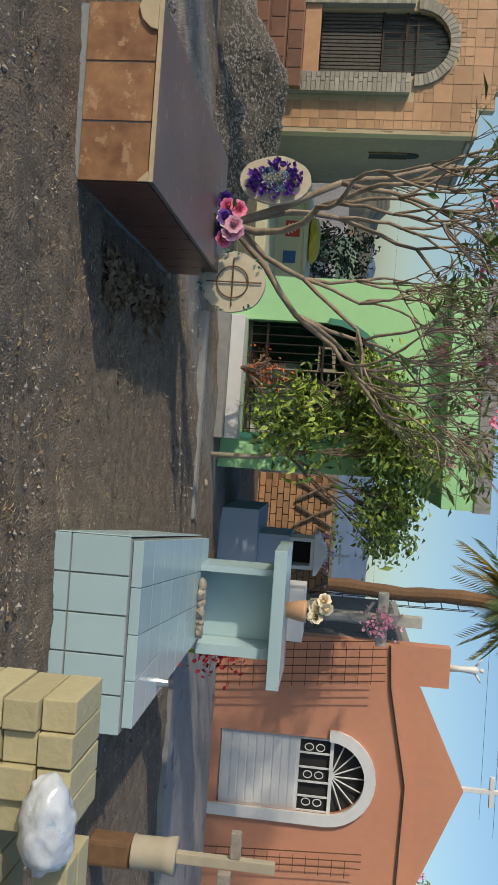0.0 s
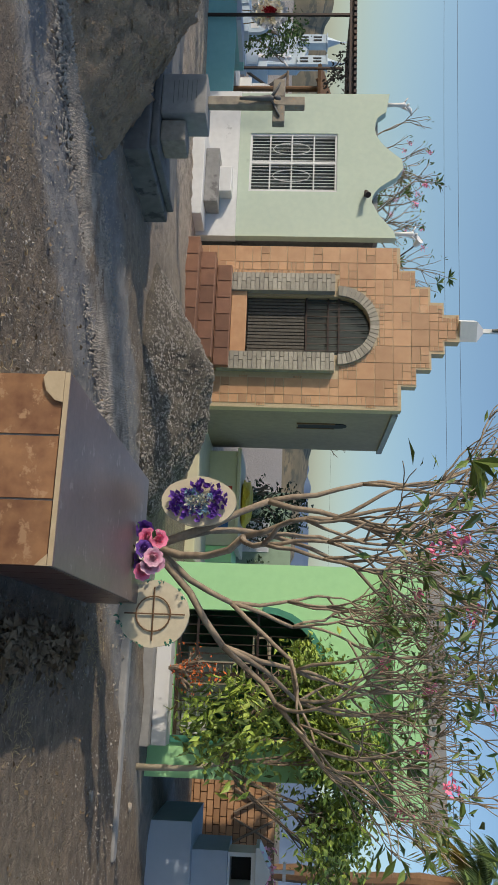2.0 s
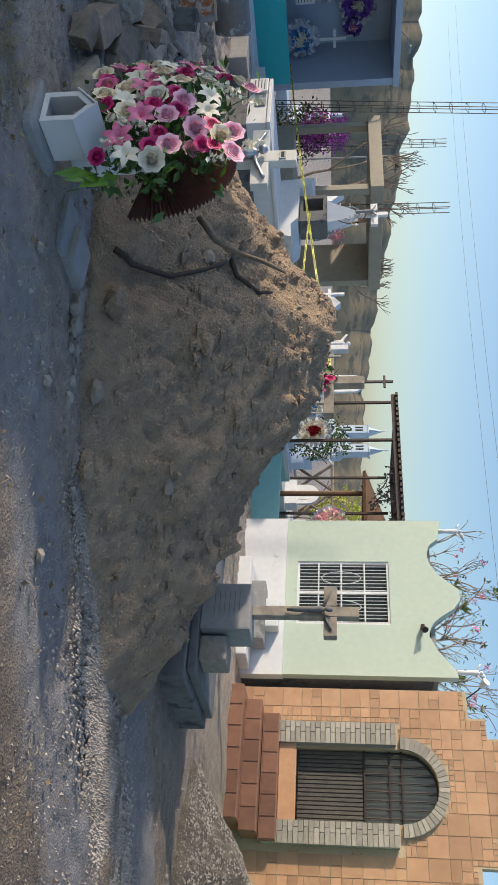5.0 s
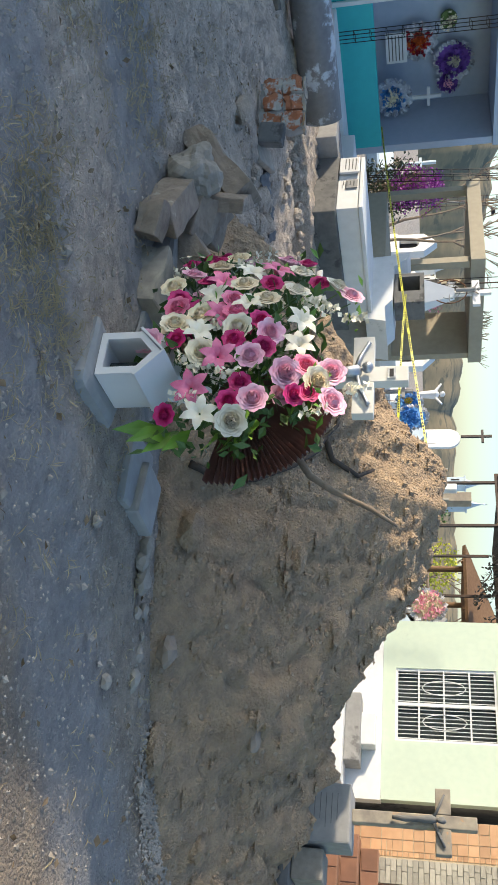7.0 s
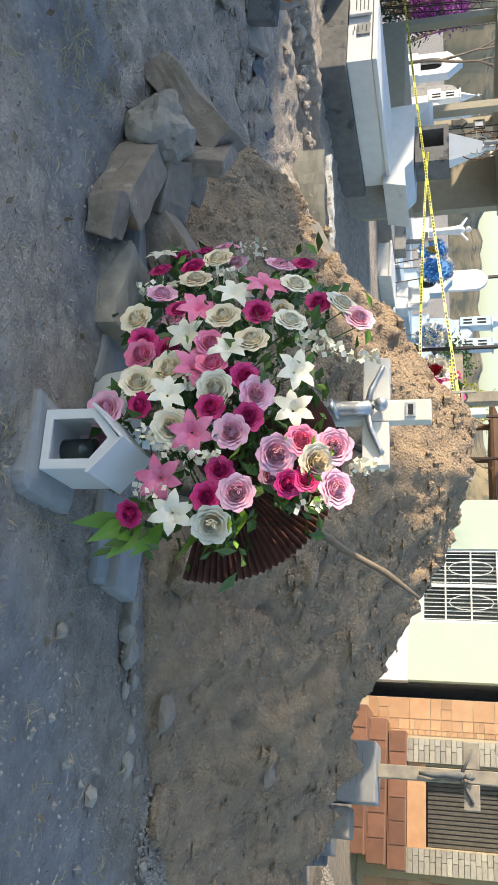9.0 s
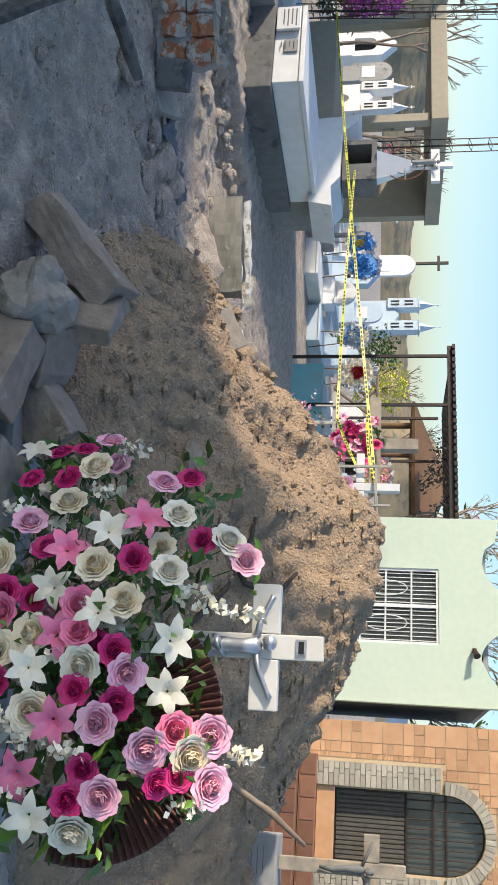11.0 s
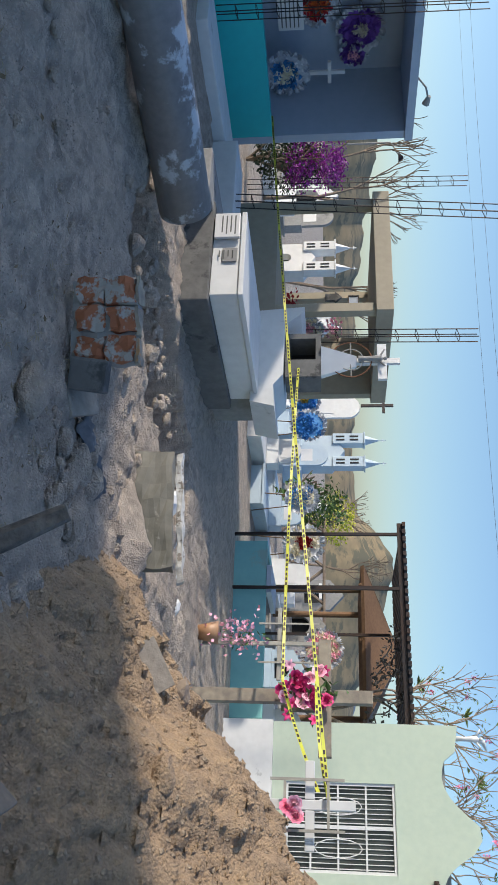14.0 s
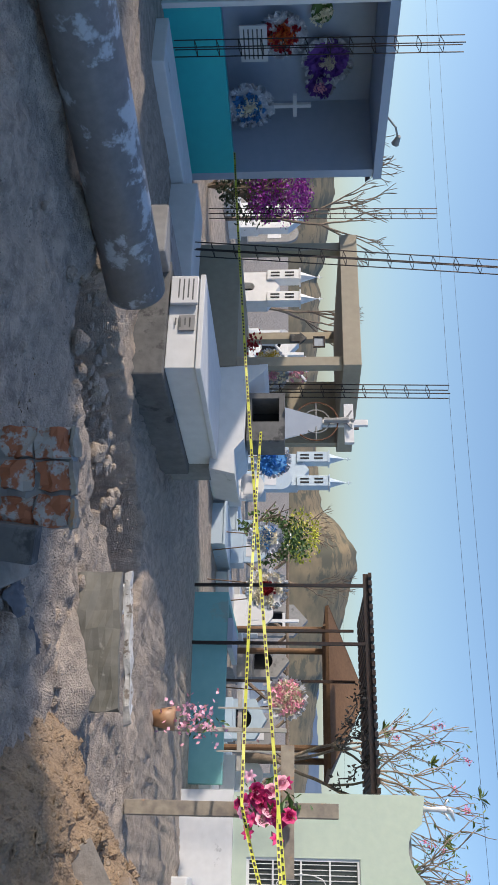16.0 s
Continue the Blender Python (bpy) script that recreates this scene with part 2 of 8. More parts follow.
def thing(name, at=(0, 0, 0), label="", category="", group="", rz=0.0):
    e = new(name)
    e.empty_display_size = 0.1
    m = pose(*at, 0, 0, rz)
    e.matrix_basis = m
    WORLDS[e.name] = m
    return tagged(e, label, category, group)


def finish(name, bm, material, smooth=False):
    me = bpy.data.meshes.new(name)
    bmesh.ops.recalc_face_normals(bm, faces=bm.faces)
    if smooth:
        for f in bm.faces:
            f.smooth = True
    bm.to_mesh(me)
    bm.free()
    me.materials.append(material)
    return me


def part(name, bm, material, parent=None, label="", local=False, smooth=False, kind=""):
    """One mesh part. Built in world places unless local."""
    m = WORLDS.get(parent.name, Matrix()) if parent else Matrix()
    if not local and parent:
        bm.transform(m.inverted())
    ob = new(name, finish(name, bm, material, smooth))
    if parent:
        ob.parent = parent
        WORLDS[ob.name] = m
    return tagged(ob, label, "", "", kind)


def solo(name, bm, material, at, label, category, group="", smooth=False, kind=""):
    """A thing of one mesh, built in world places, with its origin at its base."""
    bm.transform(Matrix.Translation(-Vector(at)))
    ob = new(name, finish(name, bm, material, smooth))
    ob.matrix_basis = Matrix.Translation(at)
    WORLDS[ob.name] = Matrix.Translation(at)
    return tagged(ob, label, category, group, kind)


def box(bm, x0, x1, y0, y1, z0, z1, bevel=0.0, m=None):
    r = bmesh.ops.create_cube(bm, size=1)
    vs = r["verts"]
    bmesh.ops.scale(bm, vec=(x1 - x0, y1 - y0, z1 - z0), verts=vs)
    bmesh.ops.translate(bm, vec=((x0 + x1) / 2, (y0 + y1) / 2, (z0 + z1) / 2), verts=vs)
    if m is not None:
        bmesh.ops.transform(bm, matrix=m, verts=vs)
    if bevel:
        es = list({e for v in vs for e in v.link_edges})
        bmesh.ops.bevel(bm, geom=es, offset=bevel, segments=2, affect="EDGES", profile=0.6)
    return bm


def boxes(*rows, bevel=0.0):
    bm = bmesh.new()
    for r in rows:
        box(bm, *r, bevel=bevel)
    return bm


def tube(bm, pts, radii, n=8):
    pts = [Vector(p) for p in pts]
    if not hasattr(radii, "__len__"):
        radii = [radii] * len(pts)
    rings = []
    side = None
    for i, p in enumerate(pts):
        d = (pts[min(i + 1, len(pts) - 1)] - pts[max(i - 1, 0)]).normalized()
        if side is None:
            side = d.cross(Vector((0.3, 0.9, 0.31))).normalized()
        side = (side - d * side.dot(d)).normalized()
        up = d.cross(side)
        rings.append([bm.verts.new(p + radii[i] * (side * math.cos(2 * math.pi * k / n) + up * math.sin(2 * math.pi * k / n))) for k in range(n)])
    for a, b in zip(rings, rings[1:]):
        for k in range(n):
            bm.faces.new((a[k], a[(k + 1) % n], b[(k + 1) % n], b[k]))
    bm.faces.new(rings[0][::-1])
    bm.faces.new(rings[-1])
    return bm


def rod(p0, p1, r, n=8):
    return tube(bmesh.new(), [p0, p1], r, n)


def arch(x0, x1, z0, z1, n=14):
    """An outline with a round top: up the right side and over to the left."""
    r = (x1 - x0) / 2
    cx, zs = (x0 + x1) / 2, z1 - r
    return [(x0, z0), (x1, z0)] + [(cx + r * math.cos(a), zs + r * math.sin(a)) for a in (math.pi * k / n for k in range(n + 1))]


def plate(bm, outer, holes, y, depth):
    """A wall of any outline in x and z with openings through it, from y to y + depth."""
    edges = []
    for loop in [outer, *holes]:
        vs = [bm.verts.new((x, y, z)) for x, z in loop]
        edges += [bm.edges.new((a, b)) for a, b in zip(vs, vs[1:] + vs[:1])]
    fill = bmesh.ops.triangle_fill(bm, use_beauty=True, use_dissolve=False, edges=edges)
    faces = [g for g in fill["geom"] if isinstance(g, bmesh.types.BMFace)]
    ext = bmesh.ops.extrude_face_region(bm, geom=faces)
    bmesh.ops.translate(bm, vec=(0, depth, 0), verts=[g for g in ext["geom"] if isinstance(g, bmesh.types.BMVert)])
    return bm


def ring(outer, inner, y, depth):
    """An arch band between two outlines of the same number of points."""
    bm = bmesh.new()
    rows = [[bm.verts.new((x, yy, z)) for x, z in loop] for yy in (y, y + depth) for loop in (outer, inner)]
    n = len(outer)
    for a, b in ((0, 1), (2, 3), (0, 2), (1, 3)):
        for k in range(n - 1):
            bm.faces.new((rows[a][k], rows[a][k + 1], rows[b][k + 1], rows[b][k]))
    for k in (0, n - 1):
        bm.faces.new((rows[0][k], rows[1][k], rows[3][k], rows[2][k]))
    return bm


def G(x, y):
    """Height of the ground."""
    h = -0.02 * max(0.0, min(-x, 14)) - 0.01 * max(0.0, min(y - 6, 9))
    h += 0.05 * min(1, max(0, x)) * max(0, min(1, (9.5 - y) / 2)) * max(0, min(1, (y - 3) / 1.5))
    return h


def rock(bm, at, size, seed, squash=0.7, sub=2):
    vs = bmesh.ops.create_icosphere(bm, subdivisions=sub, radius=1)["verts"]
    for v in vs:
        d = 1 + 0.45 * noise.noise(v.co * 1.1 + Vector((seed * 7.3, 0, 0))) + 0.12 * noise.noise(v.co * 3 + Vector((0, seed * 3.1, 0)))
        v.co = v.co * d
        v.co = Vector((v.co.x * size[0], v.co.y * size[1], v.co.z * size[2])) + Vector(at)
    return bm


# ---- ground ----
def spread(lo, hi, step, far, grow=1.25):
    a = list(np.arange(lo, hi, step))
    s = step
    right = [hi]
    while right[-1] < far:
        s *= grow
        right.append(right[-1] + s)
    s = step
    left = [lo - step]
    while left[-1] > -far:
        s *= grow
        left.append(left[-1] - s)
    return left[::-1] + a + right


def heap(x, y, cx, cy, left, right, front, back, high):
    """A heap of loose earth with a rounded crest."""
    dx, dy = x - cx, y - cy
    r = math.hypot(dx / (left if dx < 0 else right), dy / (front if dy < 0 else back))
    return high * (1 - math.sqrt(r * r + 0.012)) if r < 1 else -1


xs, ys = spread(-16, 3, 0.036, 900), spread(2.2, 10.6, 0.036, 900)
verts = []
for yv in ys:
    for xv in xs:
        z = G(xv, yv)
        if -18 < xv < 6 and 1 < yv < 15:
            p = Vector((xv, yv, 0))
            z += 0.03 * noise.noise(p * 0.9) + 0.024 * noise.noise(p * 2.7) + 0.012 * noise.noise(p * 7) + 0.014 * noise.noise(Vector((xv * 0.6, yv * 4.5, 5))) + 0.012 * noise.noise(Vector((xv * 2, yv * 11, 9)))
            if xv < -8.0 and yv > 2.6:
                k = min(1, (-8.0 - xv)) * min(1, (yv - 2.6) / 1.5)
                z += k * (0.05 * noise.noise(p * 1.7 + Vector((9, 0, 0))) + 0.07 * abs(noise.noise(p * 3.6)) + 0.045 * abs(noise.noise(p * 8.1)) + 0.02 * noise.noise(p * 17) - 0.02)
            if yv < 9:
                z += 0.013 * abs(noise.noise(p * 15)) + 0.007 * noise.noise(p * 27)
            lane = 0.76 * xv - 0.65 * yv + 0.25 * noise.noise(p * 0.8)
            z -= 0.035 * (max(0.0, 1 - abs(lane + 7.3) / 0.55) + max(0.0, 1 - abs(lane + 8.95) / 0.6))
            along = max(0.0, min(1.0, ((xv + 13.85) * 0.95 + (yv - 7.7) * 1.9) / 4.51))
            pit = math.hypot(xv + 13.85 - 0.95 * along, yv - 7.7 - 1.9 * along) + 0.16 * noise.noise(p * 2.3) + 0.07 * noise.noise(p * 7)
            if pit < 0.8:
                z -= 1.0 * min(1, (0.8 - pit) * 6)
        verts.append((xv, yv, z))
nx = len(xs)
faces = [(j * nx + i, j * nx + i + 1, (j + 1) * nx + i + 1, (j + 1) * nx + i) for j in range(len(ys) - 1) for i in range(nx - 1)]
me = bpy.data.meshes.new("ground")
me.from_pydata(verts, [], faces)
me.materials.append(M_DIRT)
me.polygons.foreach_set("use_smooth", [True] * len(me.polygons))
ground = tagged(new("ground", me), "trodden grey-brown earth with stones and dry grass", "ground", "", "structure")


def heap_z(par, xv, yv, rough, seed):
    """Height of a heap above the ground, lumps and all."""
    p = Vector((xv, yv, seed))
    wob = 0.12 * noise.noise(p * 0.8) + 0.07 * noise.noise(p * 2.1)
    h = heap(xv + wob * 2, yv + wob * 1.5, *par)
    if h <= -0.5:
        return h
    return h + rough * (noise.noise(p * 2.4) + 1.3 * abs(noise.noise(p * 3.3)) - 0.3 + 0.7 * abs(noise.noise(p * 7.5)) + 0.5 * noise.noise(p * 12) + 0.3 * noise.noise(p * 22)) * min(1, 0.35 + max(h, 0) * 2)


def heap_mesh(name, par, step, material, rough, label, category, seed):
    cx, cy, left, right, front, back, high = par
    gx, gy = np.arange(cx - left - 0.3, cx + right + 0.3, step), np.arange(cy - front - 0.3, cy + back + 0.3, step)
    v = []
    for yv in gy:
        for xv in gx:
            h = heap_z(par, xv, yv, rough, seed)
            z = G(xv, yv) + h
            v.append((xv - cx, yv - cy, (z if h > -0.5 else G(xv, yv) - 0.25) - G(cx, cy)))
    w = len(gx)
    fs = [(j * w + i, j * w + i + 1, (j + 1) * w + i + 1, (j + 1) * w + i) for j in range(len(gy) - 1) for i in range(w - 1)]
    me = bpy.data.meshes.new(name)
    me.from_pydata(v, [], fs)
    me.materials.append(material)
    me.polygons.foreach_set("use_smooth", [True] * len(me.polygons))
    ob = new(name, me)
    ob.location = (cx, cy, G(cx, cy))
    return tagged(ob, label, category)


MOUND = (-8.4, 7.15, 2.6, 3.3, 2.2, 2.0, 1.75)
heap_mesh("earth_mound", MOUND, 0.033, M_MOUND, 0.11, "tall heap of dug brown earth with clods and stones", "earth heap", 3.0)
GRAVEL = (-4.25, 11.4, 1.5, 1.7, 1.1, 1.3, 0.78)
heap_mesh("gravel_mound", GRAVEL, 0.04, M_GRAVEL, 0.045, "low heap of coarse grey gravel on the path", "gravel heap", 8.0)


# ---- tiled facades ----
def inside(x, z, poly):
    hit = False
    for (xa, za), (xb, zb) in zip(poly, poly[1:] + poly[:1]):
        if (za > z) != (zb > z) and x < (xb - xa) * (z - za) / (zb - za) + xa:
            hit = not hit
    return hit


TILE_MESHES = {}


def tile_mesh(w, h, material, t=0.005):
    key = (round(w, 3), round(h, 3), material.name)
    if key not in TILE_MESHES:
        bm = bmesh.new()
        g = 0.0045 if t < 0.008 else 0.003
        box(bm, g, w - g, -t, 0, g, h - g)
        for v in bm.verts:
            if v.co.y < -t / 2:
                v.co.x += 0.0015 if v.co.x < w / 2 else -0.0015
                v.co.z += 0.0015 if v.co.z < h / 2 else -0.0015
        TILE_MESHES[key] = finish("tile", bm, material)
    return TILE_MESHES[key]


def lay_tile(parent, x, y, z, w, h, material, rz=0.0, rx=0.0, name="tile"):
    ob = new(name, tile_mesh(w, h, material))
    ob.parent = parent
    ob.matrix_basis = WORLDS[parent.name].inverted() @ pose(x, y, z, rx, 0, rz)
    return ob


def tile_field(parent, rects, y, poly, holes, material, level=0):
    for x, z, w, h in rects:
        pts = [(x + a * w, z + b * h) for a in (0.04, 0.5, 0.96) for b in (0.04, 0.5, 0.96)]
        ok = [inside(px, pz, poly) and not any(inside(px, pz, q) for q in holes) for px, pz in pts]
        if all(ok):
            lay_tile(parent, x, y, z, w, h, material)
        elif any(ok) and level < 2:
            tile_field(parent, [(x + i * w / 2, z + j * h / 2, w / 2, h / 2) for i in (0, 1) for j in (0, 1)], y, poly, holes, material, level + 1)


# ---- terracotta chapel ----
M_STEPT = mat("dark_terracotta_tile", (0.27, 0.125, 0.072), (0.18, 0.082, 0.05), 7, 0.5, 0.15, per=0.25)
M_STEPG = mat("brown_step_tile", (0.30, 0.15, 0.09), (0.22, 0.11, 0.07), 9, 0.6, 0.2)


M_BROWNPL = mat("brown_grey_plaster", (0.33, 0.25, 0.18), (0.24, 0.18, 0.135), 9, 0.9, 0.4)


def terracotta_chapel():
    x0, x1, y0, zb = -8.0, -5.08, 14.72, -0.22
    h = thing("terracotta_chapel", ((x0 + x1) / 2, y0, zb), "terracotta-tiled chapel with a stepped gable and barred arched door", "chapel")
    cx = (x0 + x1) / 2
    steps = [(x0, 3.33), (x0 + 0.42, 3.33), (x0 + 0.42, 3.58), (x0 + 0.72, 3.58), (x0 + 0.72, 3.83), (x0 + 1.0, 3.83), (x0 + 1.0, 4.05), (x0 + 1.22, 4.05), (x0 + 1.22, 4.3),
             (x1 - 1.22, 4.3), (x1 - 1.22, 4.05), (x1 - 1.0, 4.05), (x1 - 1.0, 3.83), (x1 - 0.72, 3.83), (x1 - 0.72, 3.58), (x1 - 0.42, 3.58), (x1 - 0.42, 3.33), (x1, 3.33)]
    outer = [(x0, zb - 0.2), (x1, zb - 0.2)] + steps[::-1]
    door = arch(-7.07, -6.02, 0.74, 2.82)
    part("front_wall", plate(bmesh.new(), outer, [door], y0, 0.2), M_GROUT, h)
    part("side_wall", boxes((x1 - 0.15, x1 - 0.003, y0 + 0.203, y0 + 2.7, zb - 0.2, 3.2)), M_BROWNPL, h, "plain brown-grey plastered side wall")
    part("side_wall", boxes((x0 + 0.003, x0 + 0.15, y0 + 0.203, y0 + 2.7, zb - 0.2, 3.2)), M_CONC, h)
    part("back_wall", boxes((x0 + 0.153, x1 - 0.153, y0 + 2.5, y0 + 2.7, zb - 0.2, 3.2)), M_CONC, h)
    part("roof", boxes((x0 - 0.02, x1 + 0.04, y0 + 0.203, y0 + 2.75, 3.203, 3.3)), M_CONC, h)
    bm = plate(bmesh.new(), arch(0, 0.24, 0, 0.85), [], 0, 0.02)
    bm.transform(Matrix.Translation((x1 + 0.012, 15.6, 1.66)) @ Matrix.Rotation(radians(90), 4, "Z"))
    part("side_window", bm, M_DARK, h, "narrow dark arched slit")
    part("window_frame", boxes((x1 + 0.0, x1 + 0.022, 15.57, 15.6, 1.64, 2.3), (x1 + 0.0, x1 + 0.022, 15.84, 15.87, 1.64, 2.3)), M_WOOD, h, "brown wooden frame")
    part("floor", boxes((x0 + 0.153, x1 - 0.153, y0 + 0.203, y0 + 2.5, 0.5, 0.7)), M_TERRA, h)
    # steps
    for k, (ya, zt, xa, xb) in enumerate(((13.95, -0.03, -7.75, -5.85), (14.22, 0.22, -7.62, -5.75), (14.46, 0.48, -7.5, -5.7))):
        st_ = part("step", boxes((xa, xb, ya, y0 - 0.03, zb - 0.1 if k == 0 else zt - 0.25, zt), bevel=0.008), M_STEPG, h)
        w_, n_ = xb - xa, 6
        for c in range(n_):
            ob = new("tile", tile_mesh(w_ / n_ - 0.012, 0.225, M_STEPT))
            ob.parent = st_
            ob.matrix_basis = WORLDS[h.name].inverted() @ pose(xa + w_ * c / n_ + 0.006, ya - 0.006, zt - 0.235)
    part("threshold", boxes((-7.1, -5.99, 14.6, y0 + 0.15, 0.483, 0.74), bevel=0.008), M_TERRA, h)
    # brick door surround
    for xa, xb in ((-7.42, -7.09), (-6.0, -5.68)):
        j = part("door_jamb", boxes((xa + 0.01, xb - 0.01, y0 - 0.16, y0 - 0.016, 0.27, 2.22)), M_CONC, h, "jamb of narrow grey bricks")
        rows = 26
        for r in range(rows):
            for c, (f0, f1) in enumerate(((0, 0.5), (0.5, 1)) if r % 2 else ((0, 0.3), (0.3, 1))):
                bw = xb - xa
                ob = new("brick", tile_mesh(bw * (f1 - f0), 1.95 / rows, M_STONEB, 0.012))
                ob.parent = j
                ob.matrix_basis = WORLDS[h.name].inverted() @ pose(xa + bw * f0, y0 - 0.165, 0.27 + 1.95 * r / rows)
    a = part("arch_surround", ring([(-6.545 + 0.7 * math.cos(t), 2.28 + 0.68 * math.sin(t)) for t in np.linspace(0, math.pi, 25)],
                                   [(-6.545 + 0.53 * math.cos(t), 2.28 + 0.545 * math.sin(t)) for t in np.linspace(0, math.pi, 25)], y0 - 0.05, 0.034), M_CONC, h, "arch of narrow grey bricks")
    for k in range(26):
        t0, t1 = math.pi * (k + 0.06) / 26, math.pi * (k + 0.94) / 26
        bm = ring([(-6.545 + 0.705 * math.cos(t), 2.28 + 0.685 * math.sin(t)) for t in (t0, t1)], [(-6.545 + 0.525 * math.cos(t), 2.28 + 0.54 * math.sin(t)) for t in (t0, t1)], y0 - 0.065, 0.014)
        part("brick", bm, M_STONEB, a)
    # door
    d = part("door", boxes((-7.06, -6.03, y0 + 0.1, y0 + 0.13, 0.745, 1.73)), M_DOOR, h, "weathered slatted wooden door leaf")
    for k in range(17):
        xx = -7.04 + k * 0.0605
        part("slat", boxes((xx, xx + 0.045, y0 + 0.075, y0 + 0.098, 0.76, 1.72), bevel=0.004), M_DOOR, d)
    part("door_glass", plate(bmesh.new(), arch(-7.06, -6.03, 1.76, 2.81), [], y0 + 0.11, 0.01), M_GLASS, h, "dusty dark glass")
    for k in range(8):
        xx = -6.98 + k * 0.124
        top = 2.28 + math.sqrt(max(0, 0.52 ** 2 - (xx + 6.545) ** 2))
        part("bar", rod((xx, y0 + 0.06, 1.74), (xx, y0 + 0.06, top), 0.009, 6), M_IRON, h)
    for zz in (1.75, 2.12, 2.3):
        part("crossbar", boxes((-7.06, -6.03, y0 + 0.05, y0 + 0.07, zz - 0.015, zz + 0.015)), M_IRON, h)
    # finial with crucifix
    part("pedestal", tube(bmesh.new(), [(cx, y0 + 0.1, 4.3), (cx, y0 + 0.1, 4.58), (cx, y0 + 0.1, 4.7)], [0.24, 0.24, 0.07], 4), M_WHITE, h, "white plastered block")
    c = thing("crucifix", (cx, y0 + 0.1, 4.7), "white crucifix on the stepped gable of the chapel", "crucifix")
    part("cross", boxes((cx - 0.035, cx + 0.035, y0 + 0.08, y0 + 0.13, 4.7, 5.45), (cx - 0.25, cx - 0.036, y0 + 0.08, y0 + 0.13, 5.18, 5.25), (cx + 0.036, cx + 0.25, y0 + 0.08, y0 + 0.13, 5.18, 5.25)), M_WHITE, c)
    part("figure", tube(bmesh.new(), [(cx, y0 + 0.05, 4.85), (cx, y0 + 0.05, 5.05), (cx, y0 + 0.05, 5.22)], [0.02, 0.04, 0.03], 8), M_DARKCONC, c)
    return h, outer, door, steps


M_STONEB = mat("grey_narrow_brick", (0.42, 0.38, 0.31), (0.30, 0.27, 0.22), 20, 0.85, 0.4, per=0.2)
CHAPEL, CH_OUT, CH_DOOR, _ = terracotta_chapel()


# ---- white-green chapel ----
def pale_chapel():
    x0, x1, y0 = -11.22, -8.3, 14.92
    h = thing("pale_green_chapel", ((x0 + x1) / 2, y0, -0.3), "pale green plastered chapel with a scalloped gable and a barred window", "chapel")
    def sag(xa, za, xb, zb_, dep, n=8):
        return [(xa + (xb - xa) * k / n, za + (zb_ - za) * k / n - dep * math.sin(math.pi * k / n)) for k in range(1, n)]
    gable = [(x1, 3.28), (x1 - 0.14, 3.24)] + sag(x1 - 0.14, 3.24, -9.55, 3.28, 0.0, 2)[:0] + [(-8.75, 2.98), (-9.0, 2.86)] + sag(-9.0, 2.86, -9.5, 3.3, 0.12) + [(-9.5, 3.3), (-9.68, 3.42), (-9.86, 3.4)] + sag(-9.86, 3.4, -10.85, 3.02, 0.27) + [(-10.85, 3.12), (x0, 3.18)]
    outer = [(x0, 0.46), (x1, 0.46)] + gable
    win = [(-10.38, 0.66), (-9.19, 0.66), (-9.19, 2.24), (-10.38, 2.24)]
    part("front_wall", plate(bmesh.new(), outer, [win], y0, 0.18), M_PALE, h)
    part("plinth", boxes((x0 - 0.02, x1 + 0.02, y0 - 0.03, y0 + 0.18, -0.6, 0.457)), M_WHITE, h, "white painted plinth with peeling patches")
    # right wall is dark grey, the left one pale green
    part("side_wall", boxes((x1 - 0.15, x1 - 0.003, y0 + 0.183, y0 + 2.6, -0.6, 2.9)), M_DARKCONC, h, "dark grey side wall")
    part("side_wall", boxes((x0 + 0.003, x0 + 0.15, y0 + 0.183, y0 + 2.6, -0.6, 2.9)), M_PALE, h)
    part("back_wall", boxes((x0 + 0.153, x1 - 0.153, y0 + 2.45, y0 + 2.6, -0.6, 2.9)), M_PALE, h)
    part("roof", boxes((x0, x1, y0 + 0.183, y0 + 2.6, 2.903, 2.98)), M_CONC, h)
    wd = part("window", boxes((-10.38, -10.34, y0 + 0.02, y0 + 0.07, 0.66, 2.24), (-9.23, -9.19, y0 + 0.02, y0 + 0.07, 0.66, 2.24), (-10.338, -9.232, y0 + 0.02, y0 + 0.07, 0.66, 0.7), (-10.338, -9.232, y0 + 0.02, y0 + 0.07, 2.2, 2.24)), M_WHITE, h, "white steel window grille")
    part("pane", boxes((-10.34, -9.23, y0 + 0.1, y0 + 0.11, 0.7, 2.2)), M_GLASS, wd)
    part("mullion", boxes((-9.81, -9.76, y0 + 0.02, y0 + 0.06, 0.7, 2.2)), M_WHITE, wd)
    for zz in (1.03, 1.42, 1.82):
        part("crossbar", boxes((-10.34, -9.23, y0 + 0.012, y0 + 0.019, zz - 0.013, zz + 0.013)), M_WHITE, wd)
    for k in range(17):
        xx = -10.3 + k * 0.0655
        if abs(xx + 9.785) > 0.03:
            part("bar", rod((xx, y0 + 0.045, 0.68), (xx, y0 + 0.045, 2.22), 0.007, 5), M_WHITE, wd)
    for sx in (-10.06, -9.51):
        part("scroll", tube(bmesh.new(), [(sx + 0.12 * math.cos(t), y0 + 0.008, 1.42 + 0.34 * math.sin(t)) for t in np.linspace(0, 2 * math.pi, 13)], 0.008, 5), M_WHITE, wd)
    # broken white steps before it
    s = thing("masonry_steps", (-9.0, 14.5, -0.3), "broken white masonry steps before the pale chapel", "steps")
